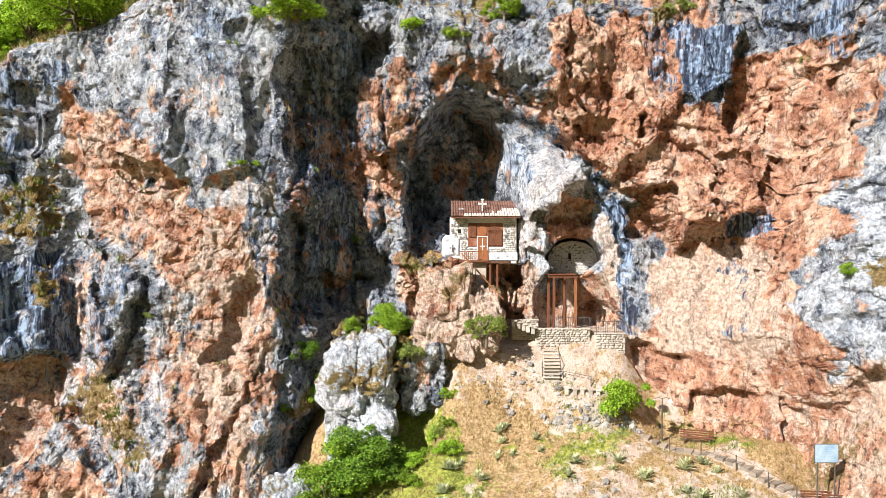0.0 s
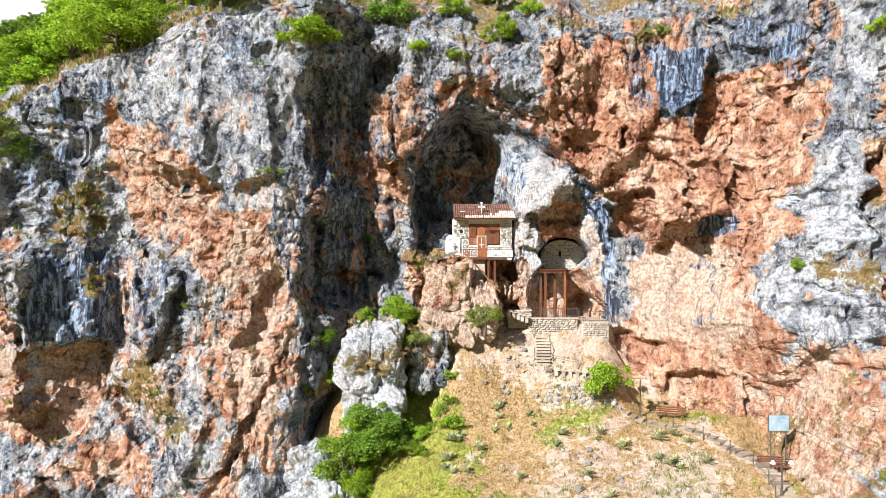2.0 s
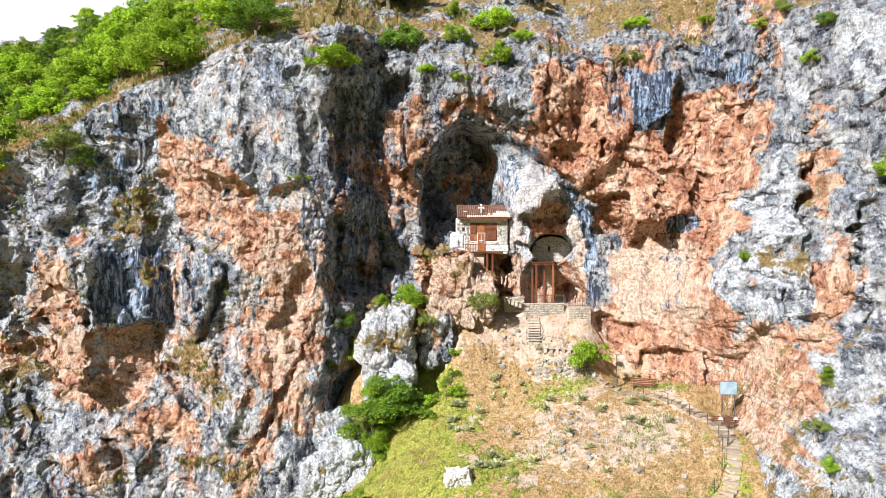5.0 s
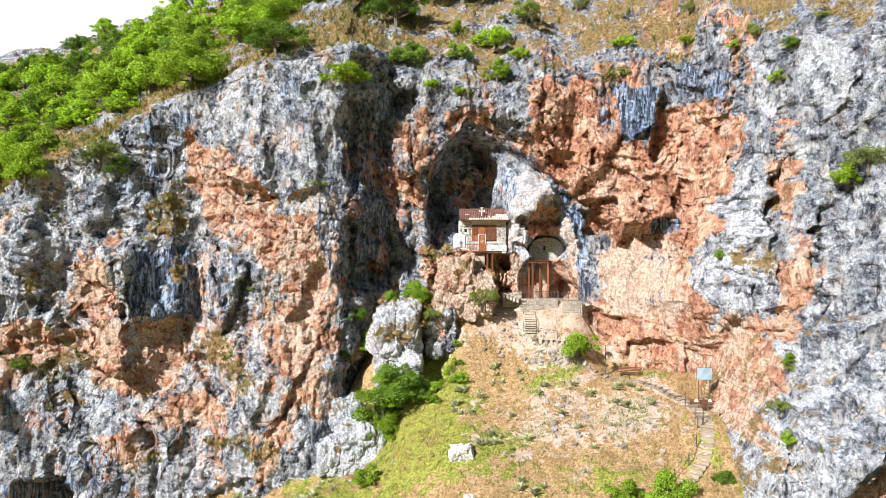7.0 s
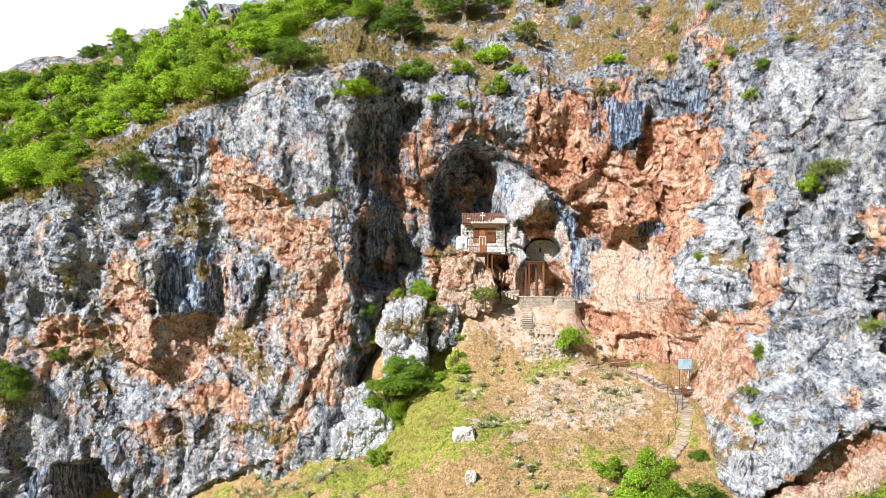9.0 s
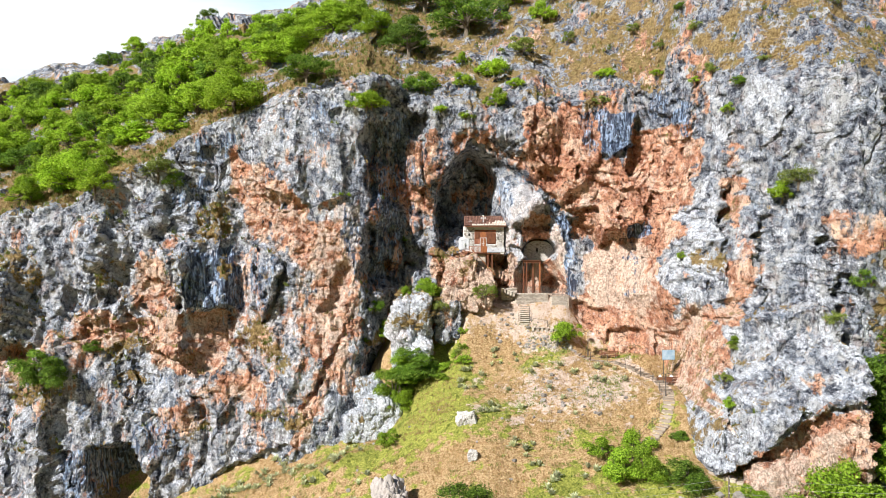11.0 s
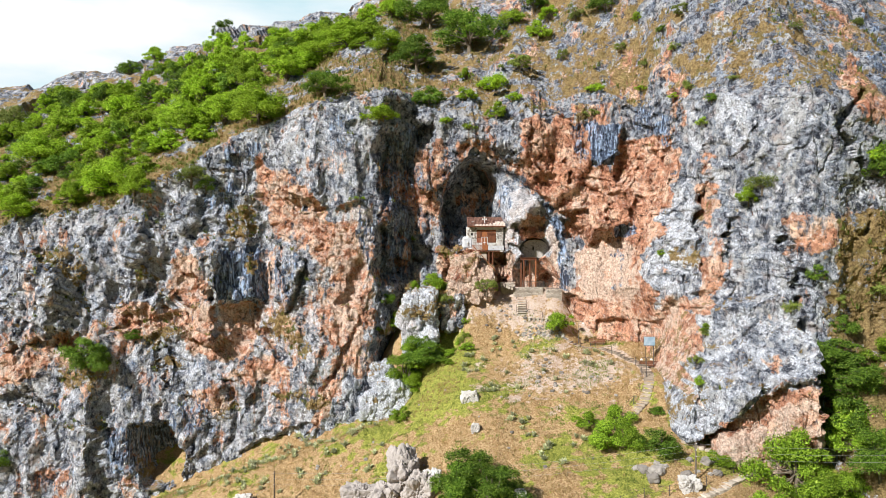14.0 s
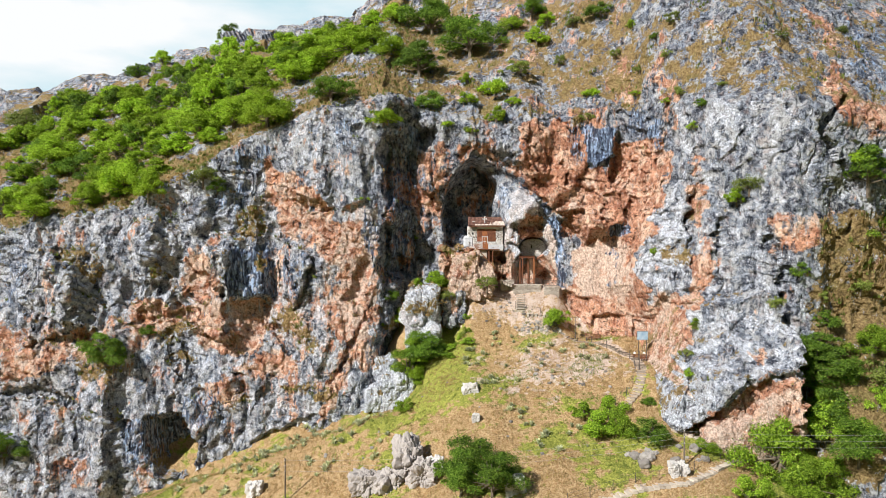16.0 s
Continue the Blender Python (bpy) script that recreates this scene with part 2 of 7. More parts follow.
def leaf_material(name, a, b, c):
    k = Mat(name)
    i = k.island()
    col = k.mix(k.ramp(i, 0.0, 0.6), a, b)
    col = k.mix(k.ramp(i, 0.75, 1.0), col, c)
    r = k.n.new("ShaderNodeHueSaturation")
    k.put(k.ramp(k.rnd(), 0, 1, 0.75, 1.2), r.inputs["Value"])
    k.put(col, r.inputs["Color"])
    tr = k.n.new("ShaderNodeBsdfTranslucent")
    k.put(r.outputs["Color"], tr.inputs["Color"])
    m = k.done(r.outputs["Color"], 0.6, 0, 0.25)
    ms = k.n.new("ShaderNodeMixShader")
    ms.inputs["Fac"].default_value = 0.42
    out = k.n["Material Output"]
    k.link(k.b.outputs["BSDF"], ms.inputs[1])
    k.link(tr.outputs["BSDF"], ms.inputs[2])
    k.link(ms.outputs["Shader"], out.inputs["Surface"])
    return m


def wood_material(name, a, b):
    k = Mat(name)
    g = k.noise(3.0, 6, 0.7, k.local((6, 6, 0.8)))
    col = k.mix(k.ramp(g, 0.3, 0.7), a, b)
    k.bump(g, 0.4, 0.01)
    return k.done(col, 0.75, 0, 0.3)


def stone_material(name, a, b, c):
    k = Mat(name)
    n = k.noise(4.0, 6, 0.7)
    col = k.mix(k.ramp(k.rnd(), 0, 1), a, b)
    col = k.mix(k.ramp(n, 0.5, 0.75, 0, 0.7), col, c)
    k.bump(k.noise(9.0, 5, 0.7), 0.6, 0.03)
    return k.done(col, 0.9, 0, 0.2)


def plain_material(name, a, b, rough=0.7, metal=0.0, scale=3.0):
    k = Mat(name)
    col = k.mix(k.ramp(k.noise(scale, 6, 0.7), 0.35, 0.7), a, b)
    k.bump(k.noise(scale * 6, 4, 0.6), 0.25, 0.02)
    return k.done(col, rough, metal, 0.3)


ROCK = rock_material()
PALE_STONE = stone_material("pale_field_stone", (0.19, 0.172, 0.155), (0.40, 0.375, 0.35), (0.15, 0.135, 0.12))
WHITE_ROCK = stone_material("bleached_limestone", (0.30, 0.272, 0.255), (0.40, 0.365, 0.345), (0.10, 0.092, 0.086))
BLEACHED = stone_material("white_boulder_stone", (0.50, 0.48, 0.46), (0.60, 0.58, 0.56), (0.26, 0.24, 0.225))
MEADOW = ground_material()
LEAF = leaf_material("fresh_leaves", (0.10, 0.18, 0.012), (0.38, 0.57, 0.035), (0.56, 0.72, 0.09))
LEAF_DARK = leaf_material("dark_leaves", (0.03, 0.075, 0.01), (0.17, 0.30, 0.03), (0.33, 0.47, 0.07))
LEAF_MID = leaf_material("summer_leaves", (0.06, 0.12, 0.010), (0.30, 0.47, 0.035), (0.50, 0.65, 0.09))
LEAF_OLIVE = leaf_material("olive_leaves", (0.14, 0.20, 0.035), (0.28, 0.35, 0.075), (0.44, 0.46, 0.16))
LEAF_DRY = leaf_material("straw", (0.36, 0.24, 0.10), (0.56, 0.42, 0.19), (0.70, 0.58, 0.32))
AGAVE = leaf_material("agave_green", (0.36, 0.42, 0.25), (0.55, 0.58, 0.36), (0.80, 0.76, 0.50))
BARK = wood_material("bark", (0.09, 0.07, 0.05), (0.22, 0.18, 0.14))
PLASTER = plain_material("whitewash", (0.46, 0.48, 0.52), (0.62, 0.63, 0.65), 0.9)
RUBBLE = stone_material("rubble_stone", (0.15, 0.135, 0.125), (0.42, 0.37, 0.33), (0.52, 0.50, 0.49))
LIMED = stone_material("limewashed_stone", (0.40, 0.38, 0.37), (0.62, 0.60, 0.58), (0.70, 0.69, 0.68))
MORTAR = plain_material("lime_mortar", (0.55, 0.54, 0.53), (0.74, 0.73, 0.71), 0.95)
TIMBER = wood_material("red_brown_timber", (0.095, 0.034, 0.018), (0.20, 0.078, 0.038))
RAIL_WOOD = wood_material("orange_timber", (0.21, 0.072, 0.026), (0.35, 0.135, 0.055))
FRESCO = plain_material("faded_red_fresco", (0.20, 0.07, 0.04), (0.36, 0.16, 0.10), 0.9, 0, 2.2)
TILE_RED = plain_material("rusty_sheet_roof", (0.13, 0.065, 0.05), (0.27, 0.15, 0.115), 0.6, 0.0, 1.5)
# paler copy of the roof sheet: sunlight on the roof put into the colour
TILE_SUNLIT = plain_material("sunlit_roof_sheet", (0.60, 0.48, 0.42), (0.78, 0.68, 0.60), 0.6, 0.0, 1.5)
IRON = plain_material("weathered_iron", (0.10, 0.09, 0.085), (0.20, 0.17, 0.15), 0.6, 0.6)
DARK = plain_material("dark_opening", (0.012, 0.011, 0.01), (0.03, 0.026, 0.022), 0.9)
PANEL = plain_material("pale_blue_board", (0.20, 0.33, 0.46), (0.42, 0.52, 0.60), 0.4, 0.0, 0.8)
CONCRETE = plain_material("pale_concrete", (0.40, 0.34, 0.28), (0.55, 0.48, 0.41), 0.9)
WHITE_PAINT = plain_material("white_paint", (0.62, 0.62, 0.62), (0.72, 0.72, 0.71), 0.6)

# ---- noise on arrays ----
def hashed(i, j, k, seed):
    h = (i.astype(np.uint32) * np.uint32(374761393) + j.astype(np.uint32) * np.uint32(668265263)
         + k.astype(np.uint32) * np.uint32(2246822519) + np.uint32((seed * 3266489917) & 0xFFFFFFFF))
    h = (h ^ (h >> np.uint32(13))) * np.uint32(1274126177)
    h = (h ^ (h >> np.uint32(15))) * np.uint32(2246822519)
    return h ^ (h >> np.uint32(16))


def gradient_noise(x, y, z, seed=0):
    """Gradient noise, about -1 to 1."""
    xi, yi, zi = np.floor(x), np.floor(y), np.floor(z)
    xf, yf, zf = (x - xi).astype(np.float32), (y - yi).astype(np.float32), (z - zi).astype(np.float32)
    xi, yi, zi = xi.astype(np.int32), yi.astype(np.int32), zi.astype(np.int32)
    u, v, w = (f * f * f * (f * (f * 6 - 15) + 10) for f in (xf, yf, zf))
    out = 0
    for a in (0, 1):
        for b in (0, 1):
            for c in (0, 1):
                h = hashed(xi + a, yi + b, zi + c, seed)
                g = (((h & np.uint32(1023)).astype(np.float32) / 511.5 - 1) * (xf - a)
                     + (((h >> np.uint32(10)) & np.uint32(1023)).astype(np.float32) / 511.5 - 1) * (yf - b)
                     + (((h >> np.uint32(20)) & np.uint32(1023)).astype(np.float32) / 511.5 - 1) * (zf - c))
                out = out + g * (u if a else 1 - u) * (v if b else 1 - v) * (w if c else 1 - w)
    return out * 1.4


def fbm(x, y, z, octaves=4, seed=0, gain=0.5):
    out, amp = 0, 1.0
    for o in range(octaves):
        out = out + amp * gradient_noise(x * 2 ** o, y * 2 ** o, z * 2 ** o, seed + o)
        amp *= gain
    return out


def ridged(x, y, z, octaves=4, seed=0, gain=0.5):
    out, amp = 0, 1.0
    for o in range(octaves):
        out = out + amp * (1 - 2 * np.abs(gradient_noise(x * 2 ** o, y * 2 ** o, z * 2 ** o, seed + o)))
        amp *= gain
    return out


def facets(x, y, z, seed=0):
    """Broken rock: every cell is a tilted plane. Returns the height and the nearness to a joint."""
    xi, yi, zi = np.floor(x).astype(np.int32), np.floor(y).astype(np.int32), np.floor(z).astype(np.int32)
    d1 = np.full(x.shape, 9.0, np.float32)
    d2 = d1.copy()
    height = np.zeros(x.shape, np.float32)
    for a in (-1, 0, 1):
        for b in (-1, 0, 1):
            for c in (-1, 0, 1):
                h = hashed(xi + a, yi + b, zi + c, seed)
                dx = (x - xi - a - (h & np.uint32(1023)).astype(np.float32) / 1024).astype(np.float32)
                dy = (y - yi - b - ((h >> np.uint32(10)) & np.uint32(1023)).astype(np.float32) / 1024).astype(np.float32)
                dz = (z - zi - c - ((h >> np.uint32(20)) & np.uint32(1023)).astype(np.float32) / 1024).astype(np.float32)
                d = dx * dx + dy * dy + dz * dz
                g = hashed(xi + a + 71, yi + b, zi + c, seed)
                t = ((g & np.uint32(255)).astype(np.float32) / 127.5 - 1
                     + (((g >> np.uint32(8)) & np.uint32(255)).astype(np.float32) / 127.5 - 1) * dx * 1.6
                     + (((g >> np.uint32(16)) & np.uint32(255)).astype(np.float32) / 127.5 - 1) * dz * 1.6)
                near = d < d1
                d2 = np.where(near, d1, np.minimum(d2, d))
                d1 = np.where(near, d, d1)
                height = np.where(near, t, height)
    return height, np.sqrt(d2) - np.sqrt(d1)


def blocks(x, y, z, seed=0):
    """Fractured rock: lopsided pyramids that meet in creases. Returns the depth below the crowns and the nearness to a crease."""
    xi, yi, zi = np.floor(x).astype(np.int32), np.floor(y).astype(np.int32), np.floor(z).astype(np.int32)
    h1 = np.full(x.shape, 9.0, np.float32)
    h2 = h1.copy()
    for a in (-1, 0, 1):
        for b in (-1, 0, 1):
            for c in (-1, 0, 1):
                h = hashed(xi + a, yi + b, zi + c, seed)
                g = hashed(xi + a + 71, yi + b, zi + c, seed)
                dx = (x - xi - a - (h & np.uint32(1023)).astype(np.float32) / 1024).astype(np.float32)
                dy = (y - yi - b - ((h >> np.uint32(10)) & np.uint32(1023)).astype(np.float32) / 1024).astype(np.float32)
                dz = (z - zi - c - ((h >> np.uint32(20)) & np.uint32(1023)).astype(np.float32) / 1024).astype(np.float32)
                t1 = (g & np.uint32(255)).astype(np.float32) / 255 - 0.5
                t2 = ((g >> np.uint32(8)) & np.uint32(255)).astype(np.float32) / 255 - 0.5
                t3 = ((g >> np.uint32(16)) & np.uint32(255)).astype(np.float32) / 255 - 0.5
                dx, dz = dx + t3 * dz, dz - t3 * dx
                v = np.maximum(np.abs(dx) + 0.9 * t1 * dx, np.abs(dz) + 0.9 * t2 * dz)
                v = np.maximum(v, np.abs(dy)) + 0.12 * (np.abs(dx) + np.abs(dz))
                h2 = np.where(v < h1, h1, np.minimum(h2, v))
                h1 = np.minimum(h1, v)
    return h1, h2 - h1


def steps(u, run=0.82):
    """A saw of long treads and short risers, 0 to 1."""
    f = u - np.floor(u)
    return np.where(f < run, f / run, (1 - f) / (1 - run))


def smooth(v, lo, hi):
    t = np.clip((v - lo) / (hi - lo), 0, 1)
    return t * t * (3 - 2 * t)


def oval(x, z, cx, cz, rx, rz, turn=0.0, soft=0.35):
    """1 inside a turned ellipse, 0 outside, with a soft edge."""
    c, s = math.cos(radians(turn)), math.sin(radians(turn))
    u, v = (x - cx) * c + (z - cz) * s, -(x - cx) * s + (z - cz) * c
    return 1 - smooth(np.sqrt((u / rx) ** 2 + (v / rz) ** 2), 1 - soft, 1 + soft)


def dome(x, z, cx, cz, rx, rz, turn=0.0):
    c, s = math.cos(radians(turn)), math.sin(radians(turn))
    u, v = (x - cx) * c + (z - cz) * s, -(x - cx) * s + (z - cz) * c
    return np.exp(-((u / rx) ** 2 + (v / rz) ** 2))


# ---- the mountain: how far north its face lies, over x (east) and z (up) ----
PLAN_X = [-170, -90, -60, -45, -38, -26, -20, -14, -11.6, -10.6, -9.0, -7.0, -4.5, -3, 0, 3.6, 5.9, 8, 12, 16, 21, 22.5, 24, 28, 32, 36, 39, 43, 50, 60, 80, 120]
PLAN_Y = [66, 55, 53, 52.0, 52.3, 53.6, 52.0, 52.6, 53.1, 55.8, 58.6, 60.4, 59.6, 58.5, 57.7, 57.2, 56.2, 55.3, 55.2, 54.2, 51.6, 48.5, 44.5, 38, 34.5, 31, 30.6, 31.4, 33.5, 37, 50, 80]
CAVE = [(-2.8, 4.5), (-3.0, 8.5), (-2.8, 11.8), (-1.8, 13.7), (-0.8, 15.0), (0.9, 16.8), (2.3, 16.7), (3.5, 15.8), (4.8, 14.0), (5.7, 11.8), (5.9, 9.0), (5.8, 4.5)]
NOSE = [(25.5, -1.4), (23.9, -6.6), (22.9, -9.2), (21.6, -11.8), (20.8, -14.2), (22.2, -15.0), (24.8, -13.9), (26.6, -12.0), (29.5, -9.8), (33.6, -8.4), (35.4, -6.6), (34.6, -3.4), (32.5, -0.8)]
NOSE_BASE = [(25.5, -0.9), (23.8, -6.6), (22.8, -9.2), (21.5, -11.9), (20.7, -14.4), (22.6, -17.2), (29.1, -17.6), (35.2, -13.8), (35.2, -4.1), (33.6, -0.3)]
CURTAIN = [(1.4, 16.7), (5.3, 15.8), (9.6, 13.0), (9.9, 11.8), (7.8, 8.8), (5.8, 9.0), (4.4, 11.8)]
EDGE_X = [-170, -90, -62, -47, -41, -35, -29.5, -21, -12, -7, -3.5, 3, 11, 18, 23, 30, 38, 60, 120]
EDGE_Z = [0, 3, 7, 10.2, 13.2, 17.6, 20, 23.6, 25.6, 25.5, 23, 21, 22, 23.5, 22, 22, 20, 18, 18]
RISE_X = [-170, -90, -46, -26, -10, 0, 10, 23, 32, 40, 120]
RISE_R = [2.3, 2.05, 1.72, 2.1, 1.5, 1.15, 0.95, 0.6, 0.7, 0.9, 1.2]
RIDGE_X = [-170, -139, -112, -90, -72, -46, -30, 0, 120]
RIDGE_Z = [36, 42.5, 50, 54, 57, 60, 63, 72, 80]


def inside(x, z, poly):
    """How far a point lies within a polygon (outside: minus)."""
    best, odd = np.full(x.shape, 1e9), np.zeros(x.shape, bool)
    for (ax, az), (bx, bz) in zip(poly, poly[1:] + poly[:1]):
        t = np.clip(((x - ax) * (bx - ax) + (z - az) * (bz - az)) / ((bx - ax) ** 2 + (bz - az) ** 2 + 1e-9), 0, 1)
        best = np.minimum(best, np.hypot(x - ax - t * (bx - ax), z - az - t * (bz - az)))
        if abs(bz - az) > 1e-9:
            odd ^= ((az > z) != (bz > z)) & (x < (bx - ax) * (z - az) / (bz - az) + ax)
    return np.where(odd, best, -best)


def line_distance(x, z, line):
    best = np.full(x.shape, 1e9)
    for (ax, az), (bx, bz) in zip(line, line[1:]):
        t = np.clip(((x - ax) * (bx - ax) + (z - az) * (bz - az)) / ((bx - ax) ** 2 + (bz - az) ** 2 + 1e-9), 0, 1)
        best = np.minimum(best, np.hypot(x - ax - t * (bx - ax), z - az - t * (bz - az)))
    return best


def face_y(x, z):
    edge, rise = np.interp(x, EDGE_X, EDGE_Z), np.interp(x, RISE_X, RISE_R)
    zc = np.minimum(z, edge)
    # the seam between the ochre wall and the grey eastern buttress runs aslant
    seam = np.interp(z, [-12, -5, -0.5, 12, 16, 30], [20.5, 22.6, 20.6, 24.2, 24.6, 24.0])
    bend = (0.7 * np.sin(0.42 * z + 0.6) + 0.35 * np.sin(1.15 * z)) * smooth(x, -16, -12) * (1 - smooth(x, -8, -4))
    y = np.interp(x + bend - (seam - 22.5) * smooth(x, 13, 20) * (1 - smooth(x, 26, 35)), PLAN_X, PLAN_Y)
    # the western wall leans back, and its foot steps out
    west = 1 - smooth(x, -13, -9)
    y += west * (0.09 * zc - 1.6 * smooth(-zc, 3, 12) - 0.6)
    # the rock overhangs the recess
    y -= 1.8 * smooth(x, -8.0, -4.2) * (1 - smooth(x, -1.5, 5.5)) * smooth(zc, 9.5, 17)
    y -= 1.6 * smooth(x, -11.5, -8) * (1 - smooth(x, -7, -4)) * smooth(zc, 15, 24)
    y -= 0.7 * dome(x, z, -9.3, 8, 0.9, 12) + 0.8 * dome(x, z, -5.6, 9, 0.7, 6, -6)
    # the gully between the western wall and the crown above the cave
    y += 1.1 * dome(x, z, -6.2, 23, 1.2, 4.5, 12)
    # the cave that holds the chapel, deep in its west, shallow under the hanging curtain
    cave = smooth(inside(x + 0.55 * fbm(x / 2.2, z / 2.2, x * 0, 3, 211), z + 0.55 * fbm(x / 2.2, z / 2.2, x * 0 + 4, 3, 213), CAVE), -0.3, 0.45)
    y += cave * (6.4 - 4.2 * smooth(x, 3.0, 5.9) * smooth(z, 7.6, 9.3))
    y -= 3.4 * oval(x, z, -0.8, 4.0, 2.4, 2.6, 0, 0.5)
    # the rock closes on the chapel's eastern side
    w = smooth(x, 5.45, 5.75) * (1 - smooth(x, 6.9, 7.6)) * smooth(z, 3.3, 4.3) * (1 - smooth(z, 8.3, 9.6))
    y += w * (55.75 - 0.25 * np.sin(1.9 * z) + 0.5 * (6.6 - x) ** 2 - y)
    # the hanging curtain stands back under the rim and comes forward lower down
    rim = np.interp(x, [1.4, 3.4, 5.3, 9.1, 9.9], [16.9, 16.2, 15.9, 13.8, 12.2])
    y += 2.1 * smooth(inside(x, z, CURTAIN), -0.5, 0.5) * (1 - smooth(rim - z, 1.2, 5.0))
    y -= 2.2 * smooth(x, -1, 2) * (1 - smooth(x, 8, 13)) * smooth(zc - rim, 0.0, 3.2)
    # the pale rib east of the cave and the hollows under it
    y -= 0.9 * oval(x, z, 8.3, 9.4, 2.5, 3.6, 18, 0.6)
    y += 3.3 * oval(x + 0.3 * fbm(x / 1.3, z / 1.3, x * 0, 2, 221), z, 10.05, 4.4, 1.98, 1.5, 0, 0.12) + 0.7 * oval(x, z, 9.9, 6.6, 1.8, 2.2, 0, 0.3)
    y += 2.3 * oval(x, z, 10.0, 0.6, 2.6, 3.0, 25, 0.22)
    y += 1.8 * oval(x, z, 12.2, -0.9, 1.5, 1.9, 25, 0.16)
    y += 2.2 * oval(x + 0.5 * fbm(x / 0.8, z / 0.8, x * 0, 2, 223), z + 0.4 * fbm(x / 0.8, z / 0.8, x * 0 + 3, 2, 227), 5.6, 2.75, 0.48, 0.72, 0, 0.25)
    # the ochre wall swells over the lower half
    y -= 1.2 * oval(x, z, 16.4, 11.6, 6.2, 4.8, -12, 0.35)
    y -= 1.2 * smooth(-z, 1.5, 6) * smooth(x, 14, 19) * (1 - smooth(x, 21, 24))
    # the foot of the grey eastern buttress stands far out; a wooded gully rises beside it
    frayed = smooth(x, 25.0, 27.5)
    nx, nz = x + 0.9 * frayed * fbm(x / 2.4, z / 2.4, x * 0, 4, 231, 0.6), z + frayed * fbm(x / 2.4, z / 2.4, x * 0 + 6, 4, 233, 0.6)
    y -= (9.6 + 4.5 * (1 - smooth(x, 22, 25.5)) - 2.5 * smooth(x, 26, 33)) * smooth(inside(nx, nz, NOSE_BASE), -0.3, 0.8) * (0.4 + 0.6 * np.clip((-z - 2.5) / 7, 0, 1))
    y -= 1.5 * smooth(inside(nx, nz, NOSE), -0.25, 0.4) * np.clip((-z - 2.5) / 6, 0, 1)
    y += smooth(x, 36.0, 41.0) * (0.62 * np.clip(z + 17, 0, 14) - 7.6)

    def slab(poly, h, soft, top):
        xs, zs = [p[0] for p in poly], [p[1] for p in poly]
        lo, hi = min(zs), max(zs)
        hit = (x > min(xs) - 1) & (x < max(xs) + 1) & (z > lo - 1) & (z < hi + 1)
        if hit.any():
            px, pz = x[hit] + wob[hit], z[hit] + wob2[hit]
            lean = top + (1 - top) * np.clip((hi - pz) / (hi - lo), 0, 1)
            y[hit] -= (0.6 if -2 < h < 0 and max(xs) < -11 else 1.15) * h * smooth(inside(px, pz, poly), -soft, soft) * lean

    def crack(line, h, half):
        xs, zs = [p[0] for p in line], [p[1] for p in line]
        hit = (x > min(xs) - 1) & (x < max(xs) + 1) & (z > min(zs) - 1) & (z < max(zs) + 1)
        if hit.any():
            d = line_distance(x[hit] + 1.4 * wob[hit], z[hit] + wob2[hit], line)
            y[hit] -= h * (1 - smooth(d, half * 0.3, half * 1.7))

    def wedge(xl, xm, xr, foot_l, foot_r, top, h):
        """A block whose west side slopes out to a ridge and whose east side falls back sharply, undercut at its foot."""
        hit = (x > xl - 1) & (x < xr + 1) & (z > min(foot_l, foot_r) - 1) & (z < top + 1)
        px, pz = x[hit] + 1.5 * wob[hit], z[hit] + 1.5 * wob2[hit]
        t = np.clip(np.where(px < xm, (px - xl) / (xm - xl), (xr - px) / (xr - xm)), 0, 1)
        foot = np.interp(px, [xl, xr], [foot_l, foot_r])
        y[hit] -= h * t * smooth(pz - foot, 0.0, 0.5) * (1 - smooth(pz, top - 5, top))

    wob = 0.42 * fbm(x / 1.7, z / 1.7, x * 0, 3, 201)
    wob2 = 0.42 * fbm(x / 1.7, z / 1.7, x * 0 + 9, 3, 203)
    # -- carved features
    # the large blocks of the far western wall
    wedge(-62, -54.2, -51, -9.3, -6.6, 6, 3.0)
    wedge(-47.2, -43.0, -41.4, -4.6, -4.0, 11, 1.5)
    wedge(-39.5, -33.0, -29.8, -7.4, -8.2, 8, 2.4)
    wedge(-56, -48.2, -46.6, -34, -30, -9.5, 2.2)
    wedge(-26.5, -22.6, -21.2, -7.0, -8.6, 6, 0.9)
    # west wall
    slab([(-38.0, 0.8), (-37.3, 1.1), (-34.2, -1.8), (-35.9, -2.5), (-38.2, -2.4)], -1.5, 0.55, 1.0)  # triangular shaded notch
    slab([(-34.1, 12.8), (-28.1, 12.8), (-27.0, 2.8), (-28.0, -2.5), (-32.5, -3.1), (-33.5, 2.2)], 1.3, 0.5, 0.2)  # grey rib
    slab([(-32.5, -3.3), (-27.7, -2.5), (-28.1, -7.0), (-29.7, -8.8), (-32.4, -6.9)], -1.8, 0.7, 1.0)  # red hollow under the rib
    slab([(-29.2, 11.1), (-27.5, 11.1), (-26.8, 5.7), (-26.5, -2.5), (-28.1, -1.3), (-28.6, 5.1)], -1.4, 0.5, 1.0)  # dark cleft
    slab([(-26.8, 4.0), (-24.9, 5.1), (-21.7, 4.3), (-21.3, 2.2), (-22.3, -0.7), (-23.3, -3.8), (-25.4, -2.5), (-26.6, -0.2)], 0.9, 0.3, 0.5)  # hanging grey block
